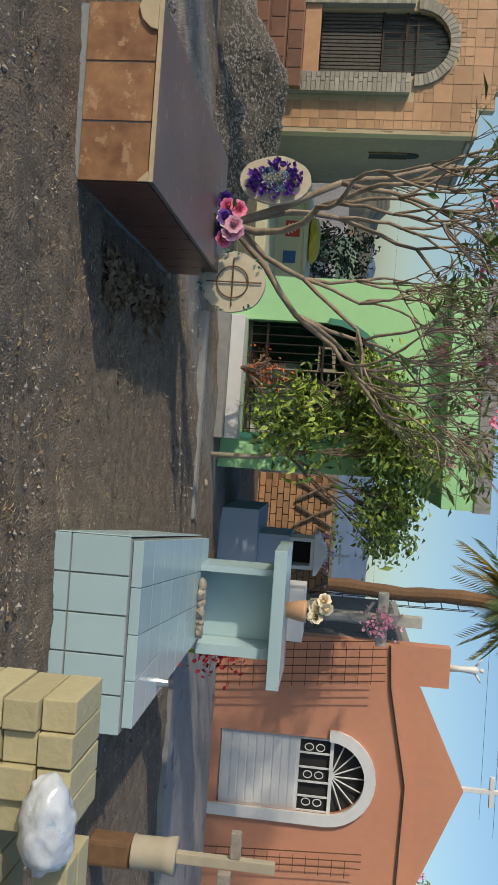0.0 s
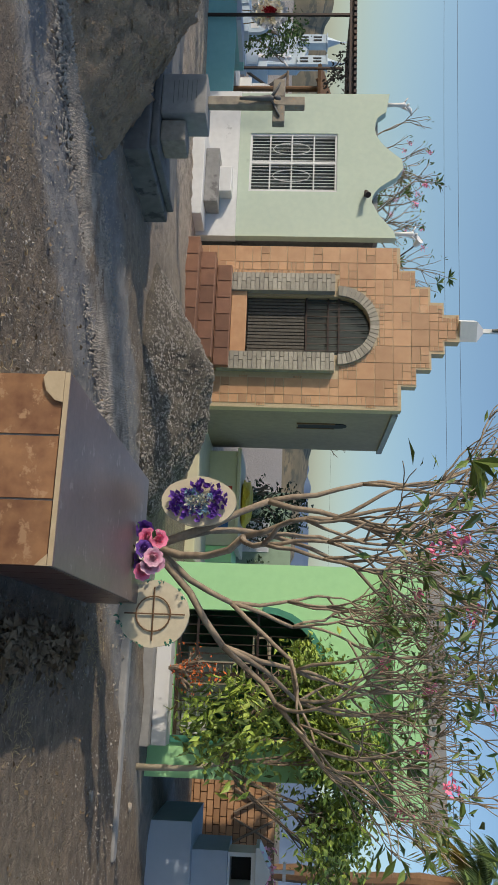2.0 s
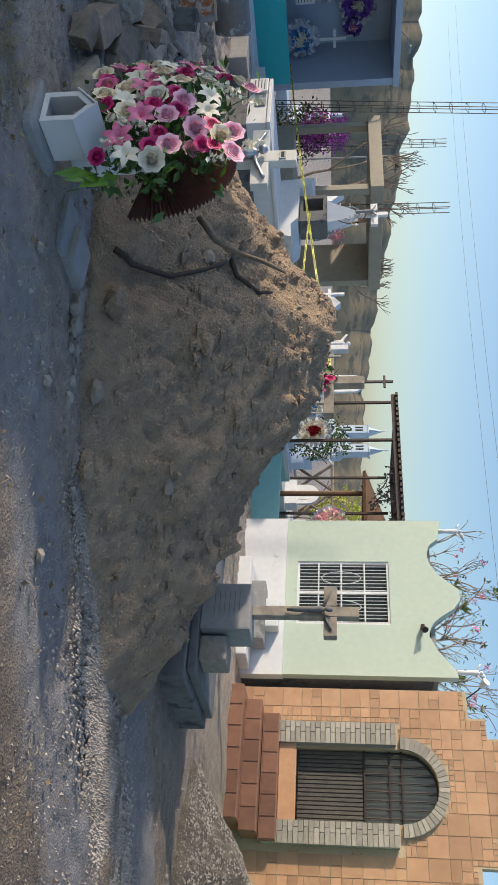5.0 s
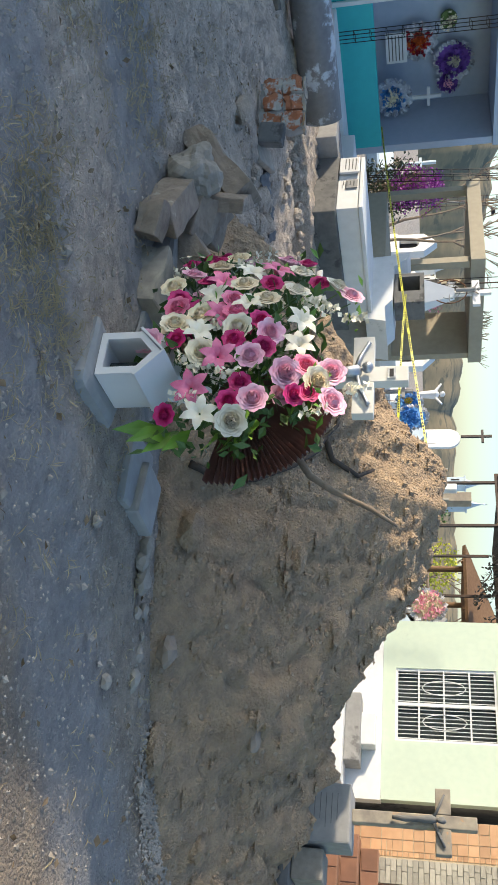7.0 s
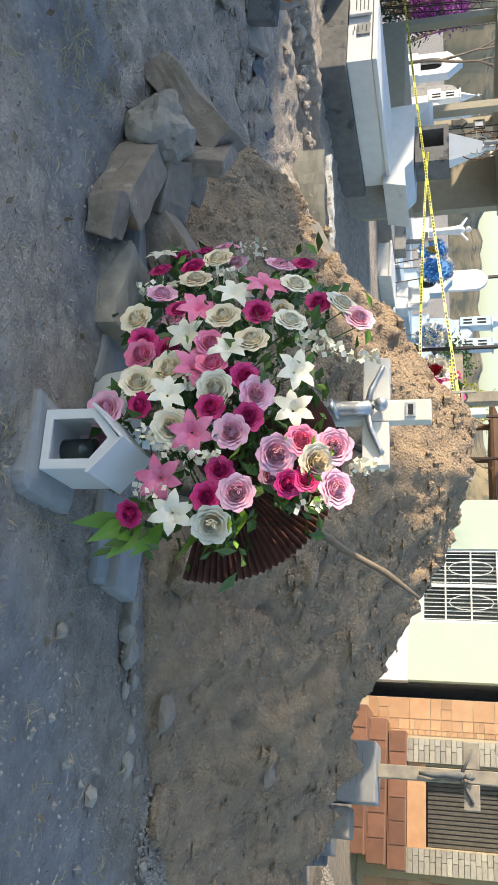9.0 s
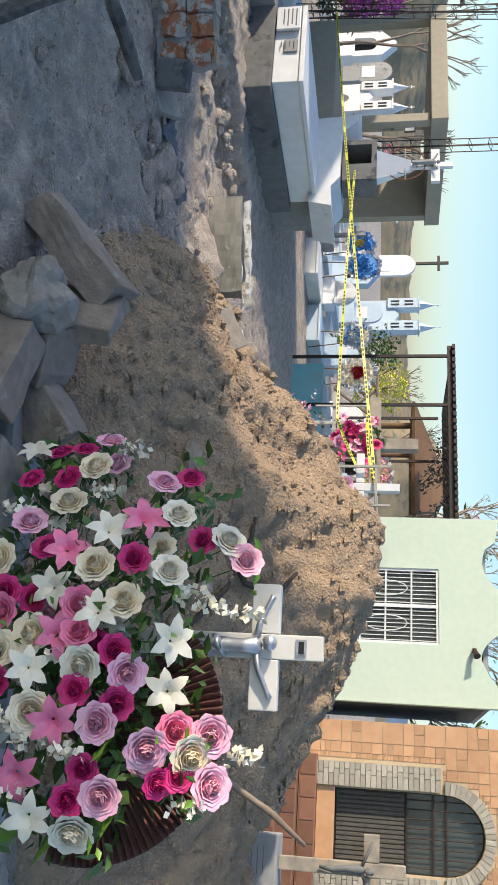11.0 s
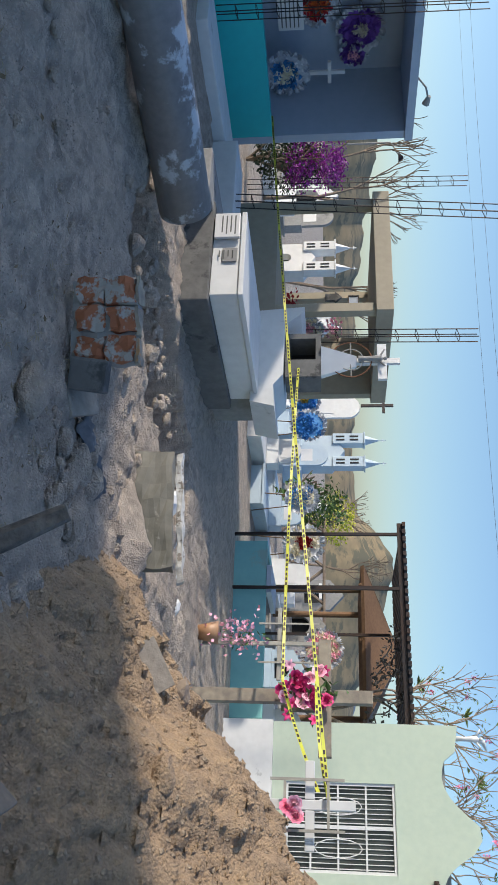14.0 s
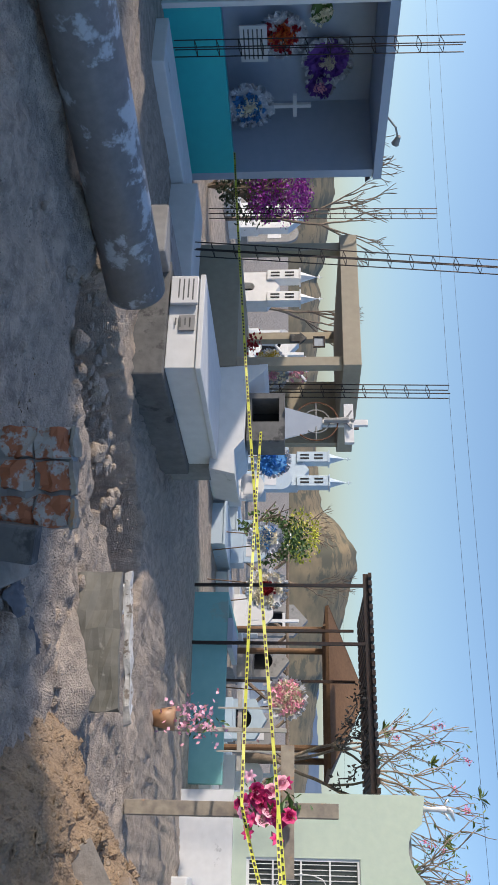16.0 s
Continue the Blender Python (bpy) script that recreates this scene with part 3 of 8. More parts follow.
    for k, (xa, xb, ya, zt) in enumerate(((-10.1, -8.35, 14.25, -0.08), (-9.75, -8.7, 14.45, 0.16), (-9.5, -9.0, 14.62, 0.38))):
        part("step", boxes((xa, xb, ya, 14.885, -0.5 if k == 0 else zt - 0.24, zt), bevel=0.02), M_WHITE if k % 2 == 0 else M_CONC, s)
    return h


pale_chapel()


# ---- green chapel ----
def green_chapel():
    x0, x1, y0 = -2.2, 0.36, 12.1
    h = thing("green_chapel", ((x0 + x1) / 2, y0, -0.2), "bright green chapel with an open arched porch and iron grille", "chapel")
    op = arch(-1.62, -0.1, 0.2, 2.03)
    outer = [(x0, -0.4), (x1, -0.4), (x1, 2.82), (x0, 2.82)]
    part("front_wall", plate(bmesh.new(), outer, [op], y0, 0.2), M_GREEN, h)
    # right wall, back wall and arch reveal are a darker green than the front
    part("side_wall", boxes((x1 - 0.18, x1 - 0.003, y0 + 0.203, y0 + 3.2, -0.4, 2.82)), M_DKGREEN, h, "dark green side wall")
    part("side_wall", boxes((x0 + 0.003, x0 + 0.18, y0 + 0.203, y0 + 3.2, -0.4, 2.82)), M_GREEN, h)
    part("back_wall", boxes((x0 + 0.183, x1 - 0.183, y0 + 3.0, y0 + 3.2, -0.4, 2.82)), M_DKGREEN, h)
    part("cornice", boxes((x0 - 0.02, x1 + 0.32, y0 - 0.36, y0 + 3.3, 2.823, 3.0)), M_GREEN, h, "green overhanging roof slab")
    part("fascia", boxes((x0 - 0.02, x1 + 0.32, y0 - 0.37, y0 - 0.2, 3.003, 3.22)), M_GREEN, h)
    part("roof", boxes((x0 - 0.02, x1 + 0.34, y0 - 0.4, y0 + 3.3, 3.223, 3.42)), M_CONC, h, "stained bare concrete roof edge")
    part("porch_floor", boxes((-1.62, -0.02, 11.55, y0 - 0.003, -0.3, 0.02), bevel=0.01), M_CONC, h)
    part("porch_step", boxes((-1.62, -0.02, 11.75, y0 - 0.003, 0.023, 0.2), bevel=0.01), M_CLEANWHITE, h, "white tiled porch slab")
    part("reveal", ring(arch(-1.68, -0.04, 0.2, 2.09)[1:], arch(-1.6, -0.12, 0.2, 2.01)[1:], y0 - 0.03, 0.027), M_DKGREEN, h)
    part("floor", boxes((x0 + 0.183, x1 - 0.183, y0 + 0.203, y0 + 3.0, 0, 0.2)), M_CONC, h)
    g = part("grille", boxes((-1.6, -0.12, y0 + 0.09, y0 + 0.12, 0.22, 0.26), (-0.86, -0.81, y0 + 0.09, y0 + 0.12, 0.262, 2.0)), M_IRON, h, "black iron gate")
    for k in range(13):
        xx = -1.55 + k * 0.115
        zt = 1.27 + math.sqrt(max(0.01, 0.74 ** 2 - (xx + 0.86) ** 2))
        part("bar", rod((xx, y0 + 0.105, 0.26), (xx, y0 + 0.105, zt), 0.008, 5), M_IRON, g)
    for zz in (0.45, 1.2):
        part("crossbar", boxes((-1.6, -0.87, y0 + 0.08, y0 + 0.089, zz, zz + 0.03)), M_IRON, g)
    for xa, xb, za, zb in ((-1.0, -0.72, 0.4, 1.78), (-1.32, -1.003, 1.15, 1.38)):
        part("ornate_panel", plate(bmesh.new(), [(xa, za), (xb, za), (xb, zb), (xa, zb)], [[(xa + 0.03, za + 0.03), (xb - 0.03, za + 0.03), (xb - 0.03, zb - 0.03), (xa + 0.03, zb - 0.03)]], y0 + 0.14, 0.02), M_BEIGEC, g, "beige ornate lattice panel")
        m_ = int((zb - za) / 0.085)
        for k in range(m_):
            zc = za + 0.05 + k * (zb - za - 0.1) / max(1, m_ - 1)
            part("scroll", rod((xa + 0.04, y0 + 0.15, zc), (xb - 0.04, y0 + 0.15, zc + 0.02), 0.008, 5), M_BEIGEC, g)
    for k in range(5):
        for j in range(4):
            part("glazed_tile", boxes((-0.5 + 0.085 * k, -0.42 + 0.085 * k, y0 + 0.9, y0 + 0.91, 0.22 + 0.085 * j, 0.3 + 0.085 * j)), M_CLEANWHITE, h)
    # altar inside with a white cross
    a = thing("altar", (-0.5, 14.3, 0.2), "white tiled altar block inside the green chapel", "altar")
    part("altar_body", boxes((-1.2, -0.5, 13.6, 14.4, 0.2, 0.82), bevel=0.01), M_CLEANWHITE, a)
    return h


green_chapel()


# ---- salmon chapel ----
def salmon_chapel():
    y0, x0, x1 = 13.0, 2.7, 7.2
    h = thing("salmon_chapel", (4.9, y0, -0.1), "salmon pink chapel with a white arched door and a low gable", "chapel")
    door = arch(4.12, 5.2, 0.1, 2.2)
    outer = [(x0, -0.3), (x1, -0.3), (x1, 2.75), (6.6, 2.75), (4.65, 3.55), (3.25, 2.85), (3.25, 3.25), (2.7, 3.25)]
    part("front_wall", plate(bmesh.new(), outer, [door], y0, 0.25), M_PINKWALL, h)
    part("side_wall", boxes((x0 + 0.003, x0 + 0.2, y0 + 0.253, y0 + 3.5, -0.3, 2.6)), M_DARKCONC, h, "dark grey side wall")
    part("roof", boxes((x0, x1, y0 + 0.253, y0 + 3.5, 2.603, 2.7)), M_CONC, h)
    part("door_surround", ring(arch(3.98, 5.34, -0.05, 2.34)[1:], arch(4.14, 5.18, -0.05, 2.18)[1:], y0 - 0.06, 0.057), M_CLEANWHITE, h, "wide white painted arch")
    d = part("door", boxes((4.12, 5.2, y0 + 0.06, y0 + 0.1, 0.12, 1.25)), M_CLEANWHITE, h, "white steel door")
    for k in range(9):
        part("panel", boxes((4.16, 5.16, y0 + 0.048, y0 + 0.058, 0.15 + k * 0.12, 0.25 + k * 0.12), bevel=0.004), M_CLEANWHITE, d)
    part("door_glass", plate(bmesh.new(), arch(4.13, 5.19, 1.253, 2.19), [], y0 + 0.1, 0.01), M_DARK, h)
    for k in range(6):
        part("crossbar", boxes((4.14 + k * 0.205, 4.165 + k * 0.205, y0 + 0.04, y0 + 0.06, 1.25, 1.7)), M_CLEANWHITE, h)
    part("transom", boxes((4.12, 5.2, y0 + 0.03, y0 + 0.07, 1.68, 1.73)), M_CLEANWHITE, h)
    for k in range(1, 8):
        t = math.pi * k / 8
        part("ray", rod((4.66, y0 + 0.05, 1.7), (4.66 + 0.5 * math.cos(t), y0 + 0.05, 1.7 + 0.48 * math.sin(t)), 0.011, 5), M_CLEANWHITE, h)
    ledge = [(2.72, 2.42), (3.3, 2.46), (4.65, 2.74), (6.1, 2.71), (7.18, 2.69)]
    bm = bmesh.new()
    for (xa, za), (xb_, zb_) in zip(ledge, ledge[1:]):
        plate(bm, [(xa, za), (xb_, zb_), (xb_, zb_ + 0.05), (xa, za + 0.05)], [], y0 - 0.07, 0.067)
    part("ledge", bm, M_PINKWALL, h)
    # thin dark strip drawn as the shade below the ledge
    bm = bmesh.new()
    for (xa, za), (xb_, zb_) in zip(ledge, ledge[1:]):
        plate(bm, [(xa, za - 0.02), (xb_, zb_ - 0.02), (xb_, zb_ - 0.002), (xa, za - 0.002)], [], y0 - 0.045, 0.042)
    part("ledge_stain", bm, M_DARKCONC, h, "dark strip put in as shade under the ledge")
    for cx_ in (4.27, 4.66, 5.05):
        for cz_ in (1.38, 1.54):
            part("scroll", tube(bmesh.new(), [(cx_ + 0.05 * math.cos(q), y0 + 0.035, cz_ + 0.06 * math.sin(q)) for q in np.linspace(0, 2 * math.pi, 13)], 0.008, 5), M_CLEANWHITE, h)
    return h


salmon_chapel()


# ---- teal railing tomb with pergola ----
def teal_tomb():
    h = thing("teal_walled_tomb", (-13.0, 15.7, -0.45), "low teal painted walled tomb under an iron pergola", "tomb")
    part("wall", boxes((-14.46, -11.4, 15.7, 15.85, -0.6, 0.21), bevel=0.01), M_TEAL, h)
    part("wall", boxes((-14.46, -14.31, 15.853, 18.2, -0.6, 0.21), bevel=0.01), M_TEAL, h)
    part("coping", boxes((-14.0, -13.5, 15.68, 16.9, 0.213, 0.3)), M_BLUEGREY, h)
    part("kerb", boxes((-15.3, -11.4, 15.2, 15.697, -0.7, -0.5), bevel=0.02), M_RUST, h, "low brick kerb")
    p = thing("iron_pergola", (-13.0, 16.5, -0.5), "black iron pergola with ridged roof sheet edge", "pergola")
    for x in (-14.55, -13.56):
        for y in (15.6, 18.4):
            part("post", boxes((x - 0.025, x + 0.025, y - 0.025, y + 0.025, -0.45, 2.48)), M_IRON, p)
    part("beam", boxes((-14.75, -11.3, 15.57, 15.63, 2.48, 2.56)), M_IRON, p)
    for k in range(26):
        part("roof_ridge", boxes((-14.75 + k * 0.135, -14.67 + k * 0.135, 15.5, 18.6, 2.563, 2.62)), M_IRON, p)
    return h


teal_tomb()


# ---- blue chapel far left ----
def blue_chapel():
    # frontage runs along y at x = -19.8, open to the walk
    h = thing("blue_open_chapel", (-21.0, 9.0, -0.3), "blue-grey open-fronted tomb house with a turquoise parapet", "chapel")
    xf, ya, yb = -19.8, 6.4, 11.54
    part("back_wall", boxes((xf - 1.75, xf - 1.55, ya, yb, -0.4, 2.55)), M_BLUEGREY, h)
    part("side_wall", boxes((xf - 1.547, xf, yb - 0.15, yb, -0.4, 2.55)), M_BLUEGREY, h)
    part("side_wall", boxes((xf - 1.547, xf, ya, ya + 0.15, -0.4, 2.55)), M_BLUEGREY, h)
    part("parapet", boxes((xf - 0.15, xf + 0.02, ya + 0.153, yb - 0.153, -0.4, 0.42), bevel=0.01), M_TURQ, h, "turquoise painted low wall")
    part("roof", boxes((xf - 1.77, xf + 0.04, ya - 0.02, yb + 0.02, 2.553, 2.68)), M_BLUEGREY, h)
    part("floor", boxes((xf - 1.547, xf - 0.153, ya + 0.153, yb - 0.153, -0.4, 0.3)), M_BLUEGREY, h)
    return h


blue_chapel()


# ---- shelter tomb ----
def shelter():
    h = thing("beige_shelter", (-17.3, 12.5, 0.0), "beige concrete shelter tomb with a flat roof on posts", "shelter")
    x0, x1, y0, y1 = -18.45, -16.3, 11.5, 13.9
    part("base", boxes((x0, x1, y0, y1, -0.4, 0.55), bevel=0.01), M_BEIGEC, h)
    for x, y in ((x0, y0), (x1 - 0.14, y0), (x0, y1 - 0.14), (x1 - 0.14, y1 - 0.14)):
        part("post", boxes((x, x + 0.14, y, y + 0.14, 0.553, 2.0)), M_BEIGEC, h)
    part("roof", boxes((x0 - 0.08, x1 + 0.05, y0 - 0.08, y1 + 0.08, 2.003, 2.25), bevel=0.01), M_BEIGEC, h)
    part("back_wall", boxes((x0 + 1.0, x1, y1 - 0.137, y1, 0.553, 2.0)), M_BEIGEC, h)
    return h


shelter()


# ---- white tomb in the middle ----
def white_tomb():
    h = thing("white_grave", (-15.2, 10.0, -0.3), "white painted raised grave on a grey concrete base", "grave")
    m = pose(-15.8, 9.0, 0, 0, 0, 0)
    part("footing", box(bmesh.new(), -0.2, 1.25, -0.05, 2.3, -0.75, 0.02, 0.02, m), M_DARKCONC, h)
    part("body", box(bmesh.new(), 0, 1.15, 0, 2.2, 0.023, 0.34, 0.01, m), M_WHITE, h)
    part("lid", box(bmesh.new(), -0.03, 1.18, -0.03, 2.23, 0.343, 0.4, 0.008, m), M_WHITE, h)
    return h


white_tomb()


# ---- near graves ----
def brown_grave():
    h = thing("brown_tiled_grave", (-1.86, 6.7, 0.0), "rectangular grave box clad in brown tiles, coloured darker maroon on its shaded side", "grave")
    x0, x1, y0, y1 = -2.36, -1.37, 5.44, 8.0
    part("body", boxes((x0 + 0.012, x1 - 0.012, y0 + 0.012, y1, -0.25, 0.40)), M_TILEGROUT, h)
    part("top_slab", boxes((x0, x1, y0, y1, 0.403, 0.43), bevel=0.006), M_OBTOP, h, "polished brown tile top")
    return h


BROWN = brown_grave()
part("edge_grout", boxes((-2.36, -1.372, 5.428, 5.437, 0.402, 0.426)), M_GROUT, BROWN, "pale grout line under the slab")
bm = plate(bmesh.new(), [(-2.365, 0.31), (-2.33, 0.29), (-2.26, 0.31), (-2.21, 0.36), (-2.2, 0.4), (-2.365, 0.4)], [], 5.424, 0.016)
part("bare_mortar", bm, M_GROUT, BROWN, "pale mortar bared where a tile corner broke off")
bm = plate(bmesh.new(), [(-1.43, 0.4), (-1.372, 0.34), (-1.372, 0.4)], [], 5.424, 0.016)
part("bare_mortar", bm, M_GROUT, BROWN, "pale mortar bared where a tile corner broke off")


def blue_grave():
    h = thing("blue_tiled_grave", (1.2, 6.3, 0.0), "grave box clad in pale blue tiles with tiled niche", "grave")
    x0, x1, y0, y1 = 0.55, 1.62, 5.35, 7.75
    def taper(bm):
        for q in bm.verts:
            u = (q.co.y - y0) / (y1 - y0)
            q.co.x += 0.24 * u if q.co.x < 1.1 else -0.02 * u
        return bm

    part("body", taper(boxes((x0 + 0.012, x1 - 0.012, y0 + 0.012, y1, -0.25, 0.47))), M_TILEGROUT, h)
    for i in range(4):
        for j in range(8):
            xa, ya = x0 + 0.02 + 0.255 * i, y0 + 0.04 + 0.295 * j
            part("top_tile", taper(boxes((xa, xa + 0.251, ya, ya + 0.291, 0.473, 0.53), bevel=0.003)), M_TILEBLUE, h)
    part("niche_side", boxes((0.97, 1.02, 7.4, 7.75, 0.533, 1.1)), M_TILEBLUE, h)
    part("niche_side", boxes((1.58, 1.66, 7.4, 7.75, 0.533, 1.1)), M_TILEBLUE, h)
    part("niche_back", boxes((1.023, 1.577, 7.7, 7.75, 0.533, 1.1)), M_TILEBLUE, h)
    part("niche_roof", boxes((0.8, 1.85, 7.25, 7.95, 1.103, 1.2), bevel=0.008), M_TILEBLUE, h)
    return h


BLUE = blue_grave()


def crucifix_grave():
    h = thing("grave_slab", (-6.5, 9.0, -0.2), "cracked grey concrete grave slab with a stepped head block", "grave")
    part("kerb", boxes((-8.4, -5.72, 8.5, 9.9, -0.4, 0.1), bevel=0.02), M_DARKCONC, h)
    part("slab", boxes((-8.3, -7.0, 8.6, 9.8, 0.103, 0.17), (-6.985, -5.8, 8.57, 9.82, 0.103, 0.18), bevel=0.02), M_DARKCONC, h)
    part("block", boxes((-6.64, -6.19, 8.58, 8.98, 0.183, 0.63), bevel=0.015), M_CONC, h)
    for k in range(6):
        part("engraved_line", boxes((-6.56, -6.30 - 0.03 * (k % 3), 8.574, 8.578, 0.3 + 0.045 * k, 0.305 + 0.045 * k)), M_DARKCONC, h)
    part("block", boxes((-6.16, -5.93, 8.65, 8.98, 0.183, 0.43), bevel=0.02), M_STONE, h)
    c = thing("crucifix", (-6.44, 8.77, 0.63), "weathered stone crucifix standing on the grave's head block", "crucifix")
    part("cross", boxes((-6.49, -6.39, 8.72, 8.82, 0.63, 1.6), (-6.69, -6.493, 8.72, 8.82, 1.28, 1.4), (-6.387, -6.2, 8.72, 8.82, 1.28, 1.4), bevel=0.008), M_AGED, c)
    return h


crucifix_grave()

# ---- pipe ----
bm = tube(bmesh.new(), [(-15.0, 4.75, -0.02), (-14.75, 6.0, 0.0), (-14.42, 7.45, 0.02)], 0.245, 32)
solo("steel_pipe", bm, M_PIPE, (-15.0, 5.8, -0.3), "big dirty grey steel pipe lying on the ground", "pipe", smooth=True)

# ---- hills ----
def hills(name, dist, rows, material, label, thick=60):
    bm = bmesh.new()
    prev = None
    for az, el in rows:
        a = radians(az)
        p = Vector((-math.sin(a) * dist, math.cos(a) * dist, 0))
        top = bm.verts.new((p.x * 1.25, p.y * 1.25, 1.4 + dist * 1.25 * math.tan(radians(el))))
        mid = bm.verts.new((p.x * 1.1, p.y * 1.1, 1.0 + 0.62 * dist * 1.1 * math.tan(radians(el))))
        bot = bm.verts.new((p.x, p.y, -3))
        cur = (top, mid, bot)
        if prev:
            bm.faces.new((prev[0], top, mid, prev[1]))
            bm.faces.new((prev[1], mid, bot, prev[2]))
        prev = cur
    ob = new(name, finish(name, bm, material, True))
    return tagged(ob, label, "hill", "", "structure")


def ridge(pts, seed, amp):
    out = []
    for (a0, e0), (a1, e1) in zip(pts, pts[1:]):
        n = max(2, int(abs(a1 - a0) / 0.4))
        for k in range(n):
            a = a0 + (a1 - a0) * k / n
            out.append((a, e0 + (e1 - e0) * k / n + amp * noise.noise(Vector((a * 0.8, seed, 0))) + amp * 0.4 * noise.noise(Vector((a * 3, seed, 0)))))
    return out


hills("dry_hill", 170, ridge([(-30, -0.3), (5, 0.0), (14, 1.2), (19, 3.0), (23, 3.9), (26, 1.6), (28, 1.2), (36, 1.3), (40, 1.4), (43, 1.8), (47, 2.4), (51, 3.1), (56, 3.9), (62, 4.7), (75, 5.2), (95, 5.2)], 2.0, 0.35), M_HILL, "dry brown hill dotted with bushes")
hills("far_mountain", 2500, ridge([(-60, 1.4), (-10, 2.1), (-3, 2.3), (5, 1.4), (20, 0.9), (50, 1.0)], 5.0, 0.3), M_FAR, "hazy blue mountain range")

# ---- unseen blocks behind the walk, added only to shade it ----
solo("rear_building", boxes((-34, -18.203, -3.5, -0.4, -0.4, 4.6), (-18.2, -17.15, -0.8, -0.4, -0.4, 7.2), (-18.2, -17.15, -3.5, -0.803, -0.4, 4.3), (-15.9, -15.0, -3.5, -0.4, -0.4, 4.15), (-16.5, -15.903, -1.0, -0.4, -0.4, 4.7), (-17.147, -16.503, -0.8, -0.4, -0.4, 5.45), (-17.147, -15.903, -3.5, -1.003, -0.4, 4.1)), M_CONC, (-24, -2, -0.3), "unseen plain grey blocks added to shade the path", "building")


# ---- leaves, branches, flowers ----
def raw(name, verts, faces, materials, parent=None, label="", smooth=False, kind="", index=None):
    me = bpy.data.meshes.new(name)
    me.from_pydata(verts, [], faces)
    for m in materials:
        me.materials.append(m)
    if index:
        me.polygons.foreach_set("material_index", index)
    if smooth:
        me.polygons.foreach_set("use_smooth", [True] * len(me.polygons))
    ob = new(name, me)
    if parent:
        ob.parent = parent
    return tagged(ob, label, "", "", kind)


def leaf(v, f, at, way, size, wide, droop, rnd):
    """A folded leaf of four faces."""
    way = Vector(way).normalized()
    side = way.cross(Vector((rnd.uniform(-1, 1), rnd.uniform(-1, 1), rnd.uniform(0.2, 1)))).normalized()
    up = side.cross(way)
    p = Vector(at)
    i = len(v)
    mid = p + way * size * 0.5 - Vector((0, 0, droop * size * 0.15))
    tip = p + way * size - Vector((0, 0, droop * size * 0.5))
    v += [tuple(q) for q in (p, mid + side * wide * size + up * size * 0.05, mid, mid - side * wide * size + up * size * 0.05, tip)]
    f += [(i, i + 1, i + 2), (i, i + 2, i + 3), (i + 1, i + 4, i + 2), (i + 2, i + 4, i + 3)]


def grow(bm, p, d, length, r, depth, tips, rnd, bend=0.35, forks=(2, 3), shrink=0.72, wide=0.6, up=0.25, segs=4, n=6):
    pts, radii = [p.copy()], [r]
    q, w = p.copy(), d.copy()
    for k in range(segs):
        w = (w + Vector((rnd.uniform(-bend, bend), rnd.uniform(-bend, bend), rnd.uniform(-bend, bend) + up * 0.3)) * 0.5).normalized()
        q = q + w * length / segs
        pts.append(q.copy())
        radii.append(r * (1 - 0.3 * (k + 1) / segs))
    tube(bm, pts, radii, n if r > 0.012 else 4)
    if depth == 0:
        tips.append((q, w))
        return
    for k in range(rnd.randint(*forks)):
        nd = (w + Vector((rnd.uniform(-1, 1), rnd.uniform(-1, 1), rnd.uniform(-0.6, 1) + up)) * wide).normalized()
        grow(bm, q - w * 0.01, nd, length * shrink * rnd.uniform(0.8, 1.2), r * 0.69, depth - 1, tips, rnd, bend, forks, shrink, wide, up, segs, n)


